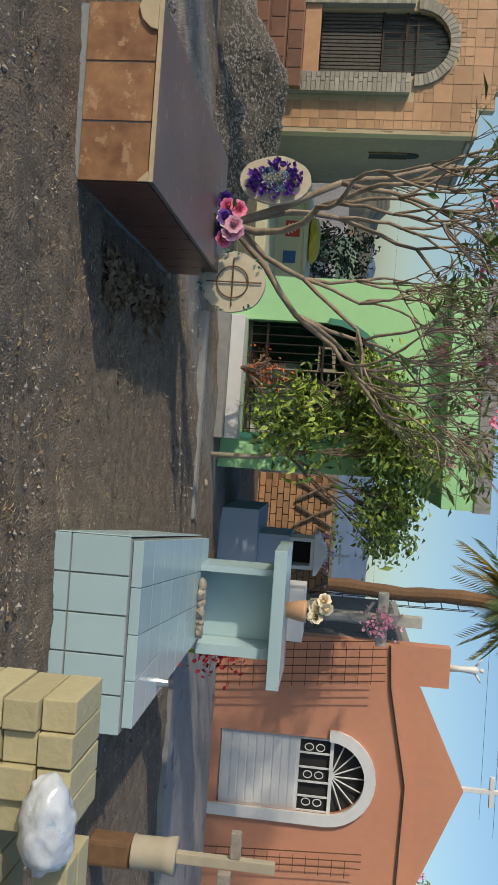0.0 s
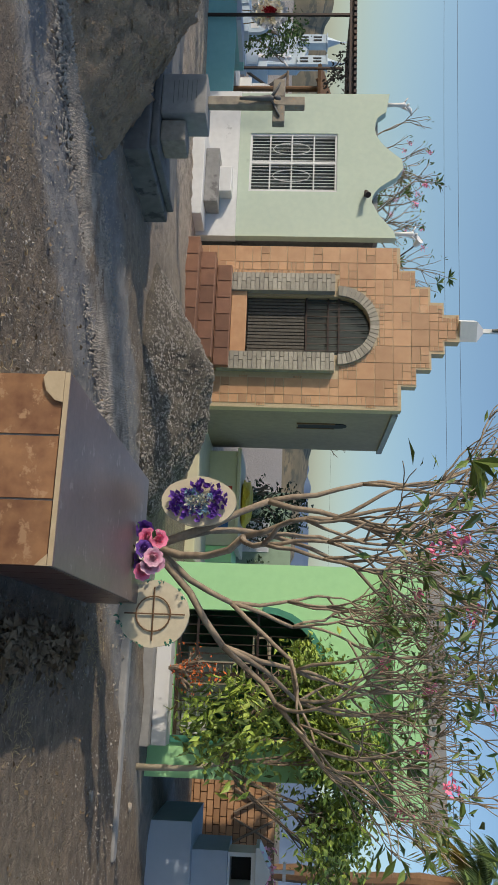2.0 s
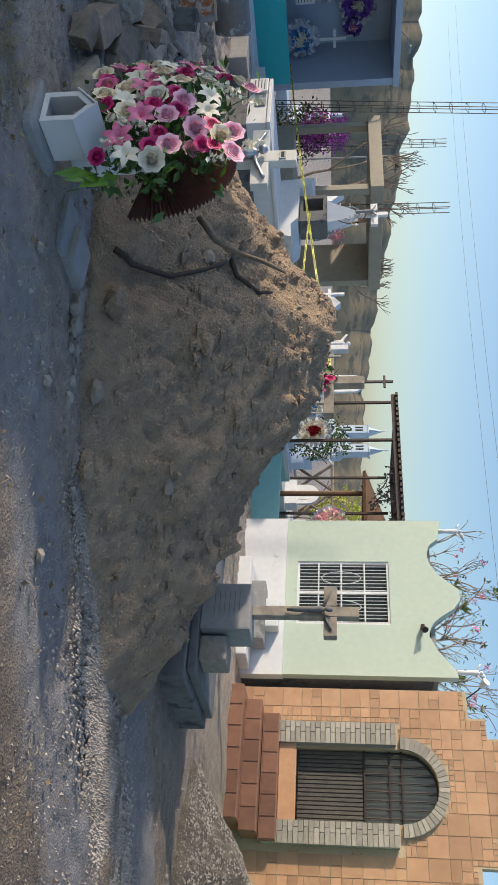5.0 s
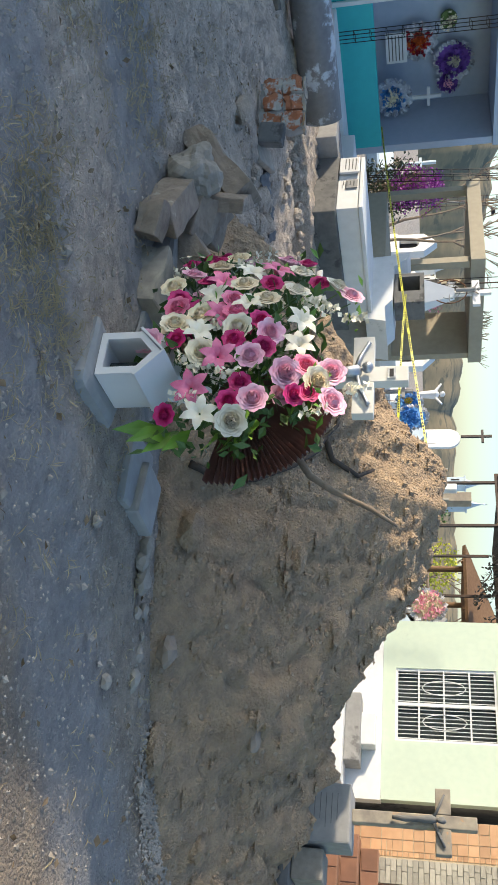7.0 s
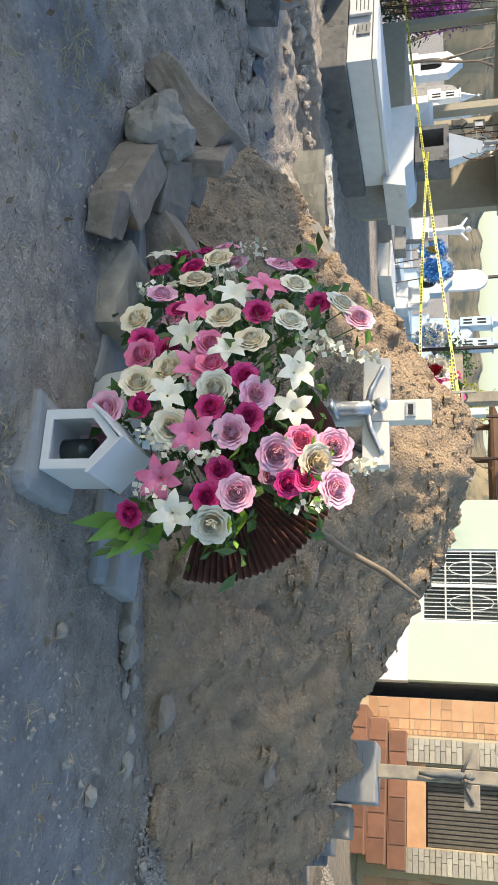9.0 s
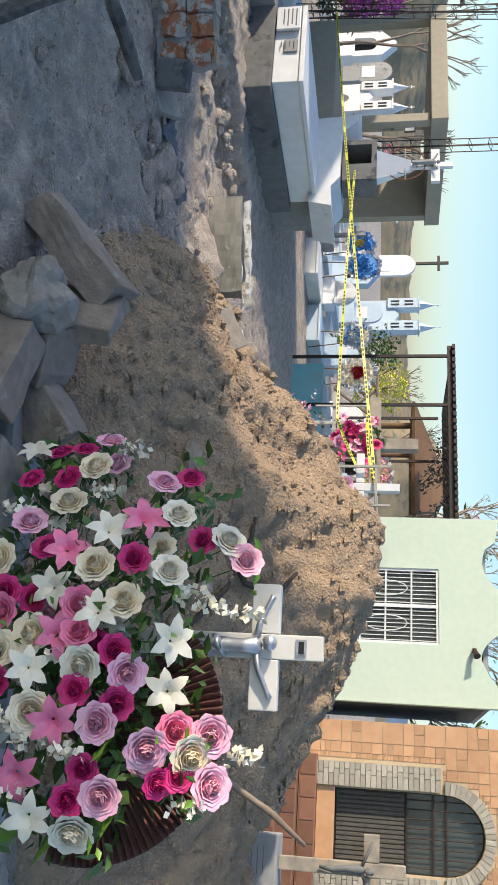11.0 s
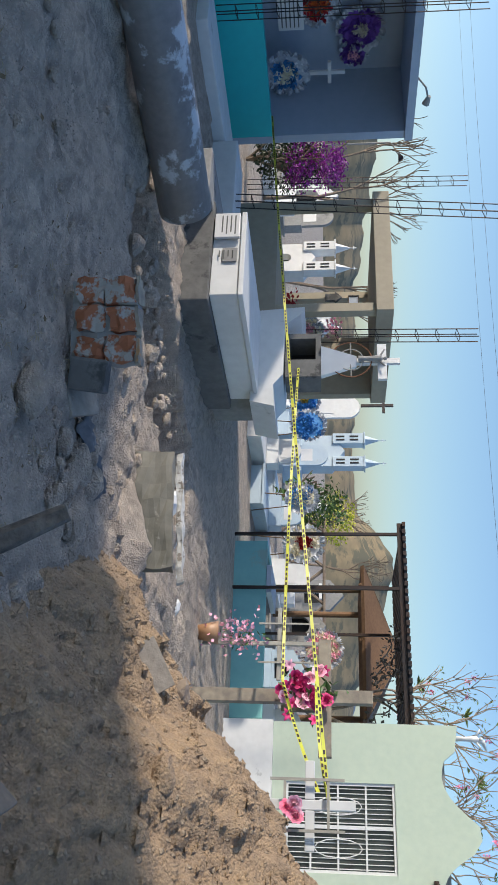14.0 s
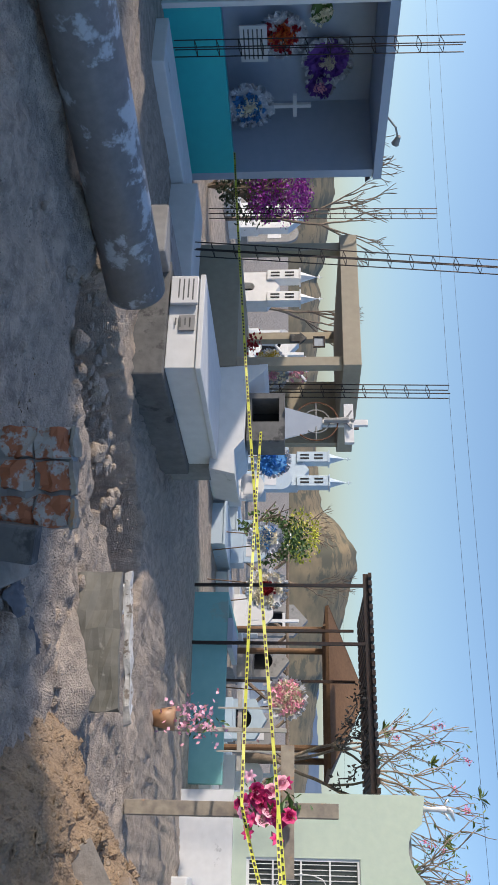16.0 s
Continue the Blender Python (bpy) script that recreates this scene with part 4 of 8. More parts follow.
def blossom_mesh(name, petals, length, width, material, cup, layers=1, seed=0, curl=0.3):
    """Petals in rings, facing along -y; built round its own origin."""
    rnd = random.Random(seed)
    v, f = [], []
    for L in range(layers):
        frac = (L + 1) / layers
        n = max(3, int(petals * (0.55 + 0.45 * frac)))
        open_ = cup * (0.25 + 0.75 * frac)
        for k in range(n):
            a = 2 * math.pi * (k + 0.37 * L) / n + rnd.uniform(-0.1, 0.1)
            rl = length * (0.35 + 0.65 * frac) * rnd.uniform(0.92, 1.08)
            w = width * (0.5 + 0.5 * frac)
            i = len(v)
            rad, tan = Vector((math.cos(a), 0, math.sin(a))), Vector((-math.sin(a), 0, math.cos(a)))
            single = layers == 1
            R = length * (0.02 + 0.80 * frac ** 1.25)
            tall = length * (0.95 - 0.42 * frac)
            for t, hw in (((0.0, 0.3), (0.4, 1.0), (0.8, 0.65), (1.0, 0.08)) if single else ((0.0, 0.25), (0.4, 0.85), (0.8, 1.0), (1.0, 0.5))):
                if single:
                    ang = open_ * t ** 0.8
                    out, fwd = rl * t * math.sin(ang), -rl * t * math.cos(ang) + (0.25 * rl * max(0, t - 0.6))
                else:
                    out = R * (0, 0.8, 0.98, 0.75 + 0.5 * frac)[(0.0, 0.4, 0.8, 1.0).index(t)]
                    fwd = -tall * (0, 0.45, 0.92, 1.0 - 0.12 * frac)[(0.0, 0.4, 0.8, 1.0).index(t)]
                c = rad * (out + 0.002) + Vector((0, fwd, 0))
                hw2 = hw * (1 if single else 1.15)
                v += [tuple(c - tan * w * hw2 - rad * (0 if single else 0.35 * w * hw)), tuple(c + rad * 0.1 * w), tuple(c + tan * w * hw2 - rad * (0 if single else 0.35 * w * hw))]
            for s_ in range(3):
                b = i + s_ * 3
                f += [(b, b + 1, b + 4, b + 3), (b + 1, b + 2, b + 5, b + 4)]
    me = bpy.data.meshes.new(name)
    me.from_pydata(v, [], f)
    me.materials.append(material)
    me.polygons.foreach_set("use_smooth", [True] * len(me.polygons))
    return me


def petal_mat(name, c, c2):
    return mat(name, c, c2, 40, 0.55, 0.15, big=18, per=0.12)


P_HOT = petal_mat("magenta_petal", (0.74, 0.035, 0.22), (0.55, 0.015, 0.13))
P_PINK = petal_mat("pink_petal", (0.93, 0.28, 0.42), (0.84, 0.15, 0.29))
P_LPINK = petal_mat("light_pink_petal", (0.95, 0.58, 0.68), (0.92, 0.38, 0.52))
P_CREAM = petal_mat("cream_petal", (0.93, 0.83, 0.62), (0.88, 0.70, 0.46))
P_WHITE = petal_mat("white_petal", (0.90, 0.84, 0.69), (0.84, 0.75, 0.56))
P_PURPLE = petal_mat("purple_petal", (0.20, 0.07, 0.42), (0.10, 0.03, 0.26))
P_BLUE = petal_mat("blue_foil", (0.08, 0.36, 0.68), (0.03, 0.18, 0.48))
P_ORANGE = petal_mat("orange_petal", (0.75, 0.20, 0.04), (0.6, 0.1, 0.03))
P_RED = petal_mat("red_petal", (0.50, 0.02, 0.03), (0.32, 0.01, 0.02))
P_BOUG = petal_mat("bougainvillea_petal", (0.36, 0.03, 0.34), (0.24, 0.02, 0.22))
P_YEL = petal_mat("yellow_petal", (0.75, 0.55, 0.05), (0.6, 0.4, 0.04))
M_FOIL = mat("clear_film", (0.62, 0.64, 0.68), (0.40, 0.43, 0.48), 30, 0.18, 0.8, grain=0.03, big=9, spots=(0.8, 0.8, 0.82), spot_size=14, spot_cut=0.55)
M_BRIGHTLEAF = mat("light_green_leaf", (0.20, 0.36, 0.04), (0.12, 0.26, 0.03), 12, 0.45, 0.1, big=6)
M_MESHF = {}


def rose(material, parent, at, r, toward, rnd, name="rose"):
    key = (material.name, rnd.randint(0, 2))
    if key not in M_MESHF:
        M_MESHF[key] = blossom_mesh(name, 8, 0.075, 0.034, material, 1.35, 7, key[1], 0.8)
    ob = new(name, M_MESHF[key])
    ob.parent = parent
    q = (-Vector(toward)).to_track_quat("Y", "Z").to_matrix().to_4x4()
    s = r / 0.066
    ob.matrix_basis = WORLDS[parent.name].inverted() @ Matrix.Translation(at) @ q @ Matrix.Rotation(rnd.uniform(0, 6), 4, "Y") @ Matrix.Diagonal((s, s * 0.9, s, 1))
    return ob


def lily(material, parent, at, r, toward, rnd, name="lily"):
    key = ("lily", material.name)
    if key not in M_MESHF:
        M_MESHF[key] = blossom_mesh(name, 6, 0.1, 0.03, material, 1.2, 1, 3, 1.5)
    ob = new(name, M_MESHF[key])
    ob.parent = parent
    q = (-Vector(toward)).to_track_quat("Y", "Z").to_matrix().to_4x4()
    s = r / 0.09
    ob.matrix_basis = WORLDS[parent.name].inverted() @ Matrix.Translation(at) @ q @ Matrix.Rotation(rnd.uniform(0, 6), 4, "Y") @ Matrix.Diagonal((s, s, s, 1))
    return ob


def leafy(parent, name, spots, n_each, size, wide, spread_, material, rnd, droop=0.4, label="", kind=""):
    v, f = [], []
    inv = WORLDS[parent.name].inverted()
    for p, d in spots:
        for k in range(n_each if isinstance(n_each, int) else rnd.randint(*n_each)):
            q = Vector(p) + Vector((rnd.gauss(0, 1), rnd.gauss(0, 1), rnd.gauss(0, 1))) * spread_
            w = Vector(d) * 0.5 + Vector((rnd.uniform(-1, 1), rnd.uniform(-1, 1), rnd.uniform(-0.6, 0.8)))
            leaf(v, f, inv @ q, w, size * rnd.uniform(0.6, 1.3), wide, droop, rnd)
    return raw(name, v, f, [material], parent, label, kind=kind)


# ---- frangipani with bare limbs ----
def frangipani(at, seed, limbs, depth, label, r0=0.075, leaves=(0, 1), leaf_size=0.12, wide=0.6):
    rnd = random.Random(seed)
    t = thing("frangipani_tree", at, label, "tree")
    base = Vector(at)
    tips = []
    bm = bmesh.new()
    crotch = base + Vector((0.05, 0, 0.5))
    tube(bm, [base - Vector((0, 0, 0.15)), base + Vector((0.03, 0, 0.2)), crotch], [r0 * 1.35, r0 * 1.15, r0], 12)
    part("trunk", bm, M_BARK, t, smooth=True)
    for d, ln, r in limbs:
        bm = bmesh.new()
        grow(bm, crotch - Vector((0, 0, 0.03)), Vector(d).normalized(), ln, r, depth, tips, rnd, 0.5, (2, 3), 0.78, wide, 0.12, 4, 6)
        part("limb", bm, M_PALEBARK, t, smooth=True)
    leafy(t, "crown", tips, leaves, leaf_size, 0.14, 0.03, M_YLEAF, rnd, 0.3, "sparse long green leaves", "stuff")
    for k in range(7):
        p, d = tips[rnd.randrange(len(tips))]
        v, f = [], []
        for _ in range(9):
            leaf(v, f, WORLDS[t.name].inverted() @ p, Vector((rnd.uniform(-1, 1), rnd.uniform(-1, 1), rnd.uniform(0, 1.2))), 0.26, 0.13, 0.3, rnd)
        raw("leaf_tuft", v, f, [M_YLEAF], t, "tuft of long green leaves", kind="stuff")
    for k in range(min(14, len(tips) // 6)):
        p, d = tips[rnd.randrange(len(tips))]
        v, f = [], []
        inv = WORLDS[t.name].inverted()
        for _ in range(26):
            leaf(v, f, inv @ (p + Vector((rnd.gauss(0, 0.03), rnd.gauss(0, 0.03), rnd.gauss(0, 0.03)))), Vector((rnd.uniform(-1, 1), rnd.uniform(-1, 1), rnd.uniform(-1, 1))), 0.045, 0.3, 0.2, rnd)
        raw("blossom", v, f, [P_PINK], t, "dark pink flower cluster", kind="stuff")
    return t


frangipani((-1.9, 8.15, 0.0), 11, [((-0.5, 0.1, 1), 1.02, 0.04), ((-0.12, 0.3, 1), 1.0, 0.034), ((0.2, -0.2, 1), 1.02, 0.037), ((0.65, 0.1, 1), 1.0, 0.034), ((0.95, 0.2, 0.9), 0.8, 0.03)], 6,
           "bare forked grey frangipani tree with sparse leaves and pink flowers", leaves=(0, 2), leaf_size=0.14, wide=0.68)
frangipani((-10.3, 18.0, 0.6), 5, [((-0.4, 0, 1), 1.05, 0.04), ((0.3, 0, 1), 1.05, 0.04), ((0, 0.2, 1), 1.1, 0.04), ((0.7, 0, 0.8), 0.9, 0.035)], 4, "flowering frangipani behind the pale green chapel", 0.08, (1, 3), 0.12)
frangipani((-12.2, 18.6, 0.5), 6, [((-0.4, 0, 1), 1.1, 0.04), ((0.3, 0, 1), 1.1, 0.04), ((0, 0.2, 1), 1.15, 0.04)], 4, "leafy frangipani rising behind the iron pergola", 0.08, (1, 3), 0.12)
frangipani((7.3, 15.5, 0.0), 9, [((-0.4, 0, 1), 0.9, 0.05), ((0.3, 0, 1), 0.9, 0.05), ((-0.7, 0.2, 1), 1.0, 0.05)], 5, "bare purplish tree behind the salmon chapel", 0.08, (0, 2), 0.15)


def shrub(name, at, w, h, n, seed, material, label, category="bush", leaf_size=0.09, trunk=True, floor=0.15):
    """A bush of many leaves in uneven clumps on thin stems."""
    rnd = random.Random(seed)
    t = thing(name, at, label, category)
    base = Vector(at)
    tips = []
    bm = bmesh.new()
    for k in range(5):
        d = Vector((rnd.uniform(-0.6, 0.6), rnd.uniform(-0.6, 0.6), 1.2)).normalized()
        grow(bm, base - Vector((0, 0, 0.05)), d, h * 0.4, 0.02 + 0.01 * h, 2, tips, rnd, 0.4, (2, 3), 0.62, 0.8, 0.1, 3, 5)
    part("trunk", bm, M_BARK, t)
    spots = []
    for _ in range(n):
        a, u = rnd.uniform(0, 2 * math.pi), rnd.random()
        z = floor + (1 - floor) * rnd.random()
        rr = w * math.sqrt(u) * math.sqrt(max(0.05, 1 - (2 * z - 1 - 0.15) ** 2)) * (0.75 + 0.5 * noise.noise(Vector((a * 1.3, z * 3, seed))))
        spots.append((base + Vector((rr * math.cos(a), rr * math.sin(a), z * h)), (math.cos(a) * 0.5, math.sin(a) * 0.5, 0.3)))
    leafy(t, "crown", spots, (7, 12), leaf_size, 0.25, 0.07, material, rnd, 0.5, "", "stuff")
    return t


M_BRIGHTER = mat("lit_fresh_leaf", (0.44, 0.52, 0.11), (0.24, 0.36, 0.06), 6, 0.4, 0.1)


# slim small tree before the green chapel
def small_tree():
    rnd = random.Random(21)
    at = (0.2, 11.55, -0.05)
    t = thing("small_tree", at, "slim young tree with drooping leaves before the green chapel", "tree")
    bm = bmesh.new()
    tips = []
    tube(bm, [(0.2, 11.55, -0.2), (0.19, 11.55, 0.5), (0.12, 11.5, 0.85)], [0.04, 0.033, 0.026], 8)
    part("trunk", bm, M_BEIGEC, t, "pale smooth trunk", smooth=True)
    bm = bmesh.new()
    for d in ((-0.6, 0, 1), (0.1, 0.1, 1), (0.5, -0.1, 1), (-0.1, -0.3, 1), (-0.9, 0, 0.6), (0.25, 0.1, 1.4), (0.6, 0, 1.5), (-1.0, -0.1, 1.0), (-0.5, -0.2, 1.3), (-0.9, 0.1, 0.35), (0.7, 0, 0.7)):
        grow(bm, Vector((0.12, 11.5, 0.83)), Vector(d).normalized(), 0.6, 0.018, 3, tips, rnd, 0.5, (2, 3), 0.72, 0.55, 0.35, 3, 5)
    part("branch", bm, M_BARK, t, kind="stuff")
    for _ in range(48):
        a_, u_ = rnd.uniform(0, 2 * math.pi), rnd.random() ** 0.6
        zz_ = rnd.uniform(-1, 1)
        rr_ = math.sqrt(1 - zz_ * zz_) * u_
        tips.append((Vector((-0.14 + 0.2 * zz_ + 0.68 * rr_ * math.cos(a_), 11.42 + 0.35 * rr_ * math.sin(a_), 1.55 + 1.05 * zz_)), Vector((rnd.uniform(-0.4, 0.4), -0.2, rnd.uniform(-0.8, 0.3)))))
    # brighter leaf colour stands for sunlit leaves, the darker one for shaded leaves
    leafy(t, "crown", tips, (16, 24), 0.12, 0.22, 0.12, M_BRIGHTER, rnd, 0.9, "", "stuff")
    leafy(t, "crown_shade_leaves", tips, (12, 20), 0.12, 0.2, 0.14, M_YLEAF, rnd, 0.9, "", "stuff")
    return t


small_tree()


# ---- palms ----
def palm(at, h, seed, r, n, length, m_leaf, label, skirt=True):
    rnd = random.Random(seed)
    t = thing("palm_tree", at, label, "palm")
    base = Vector(at)
    top = base + Vector((0.1, 0, h))
    bm = bmesh.new()
    tube(bm, [base + (top - base) * k / 14 + Vector((0.03 * math.sin(k), 0.03 * math.cos(k * 1.3), 0)) for k in range(15)], [r * (1 + 0.18 * (k % 2)) for k in range(15)], 10)
    part("trunk", bm, M_WOOD, t)
    inv = WORLDS[t.name].inverted()
    for k in range(n):
        a = 2 * math.pi * k / n + rnd.uniform(-0.2, 0.2)
        e = rnd.uniform(-0.5, 1.1)
        v, f = [], []
        w = Vector((math.cos(a) * math.cos(e), math.sin(a) * math.cos(e), math.sin(e)))
        ln = length * rnd.uniform(0.8, 1.15)
        prev = top
        for j in range(22):
            u = (j + 1) / 22
            p = top + w * ln * u - Vector((0, 0, ln * 0.55 * u * u))
            s = (p - prev).normalized().cross(Vector((0, 0, 1)))
            s = s.normalized() if s.length > 0.01 else Vector((1, 0, 0))
            for sg in (-1, 1):
                leaf(v, f, inv @ p, s * sg * 0.9 + (p - prev).normalized() * 0.7 + Vector((0, 0, -0.3)), ln * 0.38 * (1 - 0.6 * u) + 0.1, 0.05, 0.6, rnd)
            prev = p
        raw("frond", v, f, [m_leaf if e > -0.1 else M_DRYLEAF], t, "dry yellow frond" if e <= -0.1 else "")
    return t


M_PALM = mat("palm_leaf", (0.16, 0.22, 0.06), (0.08, 0.13, 0.04), 5, 0.5, 0.1)
M_DRYLEAF = mat("dry_yellow_leaf", (0.42, 0.34, 0.08), (0.30, 0.22, 0.06), 10, 0.7, 0.1)
palm((3.3, 21.5, -0.3), 6.2, 3, 0.16, 26, 1.3, M_PALM, "palm tree with rough trunk and ragged green crown")
M_DARKLEAF = mat("dark_leaf", (0.045, 0.075, 0.025), (0.02, 0.038, 0.012), 5, 0.5, 0.1)
shrub("bougainvillea", (-22.1, 14.0, -0.3), 0.9, 1.4, 220, 31, M_DARKLEAF, "dark green bougainvillea bush crowned with magenta flowers", leaf_size=0.1)
shrub("bougainvillea", (-21.7, 13.8, 0.3), 0.62, 1.3, 260, 32, P_BOUG, "magenta bougainvillea bush in full flower", leaf_size=0.07)
shrub("yellow_bush", (-21.6, 31, -0.3), 1.3, 2.4, 160, 33, mat("sunlit_yellow_leaf", (0.62, 0.6, 0.06), (0.36, 0.4, 0.04), 5, 0.6, 0.1), "sunlit yellow-green bush beyond the tombs", leaf_size=0.14)
shrub("dark_shrub", (-17.3, 20.5, -0.3), 0.8, 1.9, 150, 34, M_LEAF, "dark green shrub between the graves", leaf_size=0.12)
shrub("dark_shrub", (-4.2, 19.5, -0.3), 0.9, 2.2, 150, 35, M_DARKLEAF, "dark leafy bush behind a cream tomb", leaf_size=0.12)
shrub("dark_shrub", (-2.6, 21.5, -0.3), 1.2, 2.3, 150, 36, M_DARKLEAF, "dark leafy bush beside the green tomb", leaf_size=0.12)
shrub("orange_shrub", (-0.9, 11.3, 0.3), 0.35, 0.5, 26, 37, P_ORANGE, "small orange-flowered plant before the arched grille", leaf_size=0.05)

# ---- bare trees on the skyline ----
for k, (bx, by, hh, sd) in enumerate(((-24.5, 17.5, 1.4, 1), (-23.2, 19.0, 1.3, 2), (-6.3, 21.0, 1.3, 3), (-27, 19, 1.5, 4), (-21, 34, 1.4, 5), (-24, 36, 1.3, 6), (0.8, 27, 1.2, 7))):
    rnd = random.Random(sd)
    t = thing("bare_tree", (bx, by, -0.3), "thin leafless grey tree on the skyline", "tree")
    bm, tips = bmesh.new(), []
    grow(bm, Vector((bx, by, -0.4)), Vector((0.05, 0, 1)), hh, 0.06, 5, tips, rnd, 0.3, (2, 3), 0.68, 0.6, 0.2, 3, 5)
    part("trunk", bm, M_BARK, t)


# ---- flower arrangement with cross ----
# where the blooms of the arrangement sit, across and up, kind by kind
HOT_ROSES = ((-8.10, 0.16), (-8.12, 0.25), (-7.96, 0.10), (-7.97, 0.24), (-7.66, 0.26), (-7.64, 0.57), (-8.0, 0.69), (-7.50, 0.15), (-7.32, 0.56), (-7.19, 0.46), (-7.21, 0.20), (-7.16, 0.59), (-6.96, 0.51), (-6.87, 0.47), (-6.82, 0.20), (-6.94, 0.73), (-6.96, 0.79), (-7.74, 0.78))
PINK_ROSES = ((-7.46, 0.42), (-7.37, 0.44), (-7.09, 0.77), (-7.43, 0.16))
PALE_ROSES = ((-7.76, 0.16), (-7.96, 0.60), (-7.68, 0.93), (-7.26, 0.61), (-7.09, 0.88), (-7.10, 0.54), (-6.89, 0.57), (-6.94, 0.88), (-7.04, 0.69), (-7.19, 0.07))
CREAM_ROSES = ((-7.62, 0.10), (-7.60, 0.45), (-7.85, 0.28), (-7.36, 0.29), (-7.30, 0.17), (-7.12, 0.32), (-7.48, 0.57), (-7.03, 0.82), (-8.03, 0.33))
WHITE_ROSES = ((-7.83, 0.68), (-7.60, 0.69), (-7.74, 0.86), (-7.27, 0.47), (-6.79, 0.49))
WHITE_LILIES = ((-8.10, 0.06), (-7.74, 0.46), (-7.52, 0.32), (-7.25, 0.29), (-7.44, 0.49), (-7.37, 0.73), (-6.82, 0.35), (-7.21, 0.74))
PINK_LILIES = ((-7.79, 0.57), (-7.66, 0.33), (-7.36, 0.37), (-7.10, 0.40), (-6.94, 0.30))
SPIKES = ((-8.14, 0.42), (-7.83, 0.07), (-7.50, 0.82), (-7.09, 0.23), (-7.0, 0.43), (-7.04, 0.96), (-6.88, 0.80), (-7.49, 0.94), (-7.54, 0.76), (-7.30, 0.38), (-7.92, 0.38), (-7.03, 0.30), (-6.89, 0.25))


def bouquet_front(x, z):
    """How far forward the rounded front of the arrangement stands."""
    return 4.12 + 0.3 * ((x + 7.2) / 0.9) ** 2 + 0.45 * max(0.0, z - 0.45) ** 1.5


def bouquet():
    rnd = random.Random(4)
    t = thing("flower_arrangement", (-7.4, 4.55, -0.18), "large arrangement of pink, white and cream roses and lilies", "flowers")
    spots = []
    for places, make, materials, r in ((HOT_ROSES, rose, (P_HOT,), 0.046), (PINK_ROSES, rose, (P_PINK,), 0.055), (PALE_ROSES, rose, (P_LPINK,), 0.059), (CREAM_ROSES, rose, (P_CREAM,), 0.056),
                                       (WHITE_ROSES, rose, (P_WHITE,), 0.058), (WHITE_LILIES, lily, (P_WHITE,), 0.078), (PINK_LILIES, lily, (P_PINK,), 0.082)):
        for x, z in places:
            p = Vector((x, bouquet_front(x, z), z))
            d = Vector(((x + 7.35) * 0.9 + rnd.uniform(-0.3, 0.3), -1, 0.15 + (z - 0.3) * 0.7 + rnd.uniform(-0.3, 0.3))).normalized()
            make(materials[0], t, p, r * rnd.uniform(0.92, 1.08), d, rnd)
            spots.append((p, d))
    # blooms half hidden behind the front ones
    for k in range(34):
        p, d = spots[rnd.randrange(len(spots))]
        q = p + Vector((rnd.uniform(-0.09, 0.09), rnd.uniform(0.06, 0.13), rnd.uniform(-0.08, 0.08)))
        if q.z > 0.66 or q.x > -7.0:
            continue
        (lily if k % 4 == 0 else rose)((P_WHITE, P_LPINK, P_CREAM, P_HOT)[k % 4], t, q, rnd.uniform(0.04, 0.052), d, rnd)
    # white filler spikes
    inv = WORLDS[t.name].inverted()
    for k, (x, z) in enumerate(SPIKES):
        tip = Vector((x, bouquet_front(x, z) - 0.01, z + 0.05))
        v, f = [], []
        for j in range(34):
            q = tip - Vector((0, 0, 0.09)) + Vector((rnd.gauss(0, 0.012), rnd.gauss(0, 0.012), rnd.uniform(0, 0.12)))
            leaf(v, f, inv @ q, (rnd.uniform(-1, 1), rnd.uniform(-1, 1), rnd.uniform(-0.3, 1)), 0.03, 0.45, 0, rnd)
        raw("flower_spike", v, f, [P_WHITE], t, "small white flower spike")
    back = [(p + Vector((0, 0.09, 0)), d) for p, d in spots]
    leafy(t, "foliage", [(p + Vector((0, 0.05, 0)), d) for p, d in back if p.z < 0.75], (24, 32), 0.075, 0.24, 0.055, M_LEAF, rnd, 0.3, "dark green filler leaves", "stuff")
    leafy(t, "light_foliage", [(p + Vector((0, -0.03, 0)), d) for p, d in back[::3]], (6, 9), 0.065, 0.22, 0.05, M_BRIGHTLEAF, rnd, 0.3, "light green filler leaves", "stuff")
    for k, (bx, bz, wx, wz) in enumerate(((-6.86, 0.17, 0.7, -0.6), (-6.83, 0.2, 0.9, -0.3), (-6.84, 0.28, 0.9, -0.25), (-6.83, 0.4, 0.9, 0.0), (-6.86, 0.14, 0.3, -0.9), (-6.84, 0.46, 0.9, 0.2), (-6.9, 0.55, 0.8, 0.3), (-7.0, 0.33, 0.8, -0.2))):
        by = 4.3
        v, f = [], []
        leaf(v, f, inv @ Vector((bx, by, bz)), (wx, -0.3, wz), 0.17, 0.22, 0.6, random.Random(k + 50))
        raw("broad_leaf", v, f, [M_BRIGHTLEAF], t, "broad bright green leaf")
    # stems
    bm = bmesh.new()
    for p, d in spots:
        tube(bm, [Vector((-7.42, 4.5, 0.05)), (p + Vector((-7.42, 4.66, 0.1))) / 2, p + Vector((0, 0.03, 0))], 0.003, 4)
    part("stem_stuff", bm, M_LEAF, t, kind="stuff")
    part("base_pot", tube(bmesh.new(), [(-7.42, 4.52, -0.18), (-7.42, 4.52, 0.1)], [0.14, 0.18], 20), M_WHITE, t, "pale pot hidden by flowers", smooth=True)
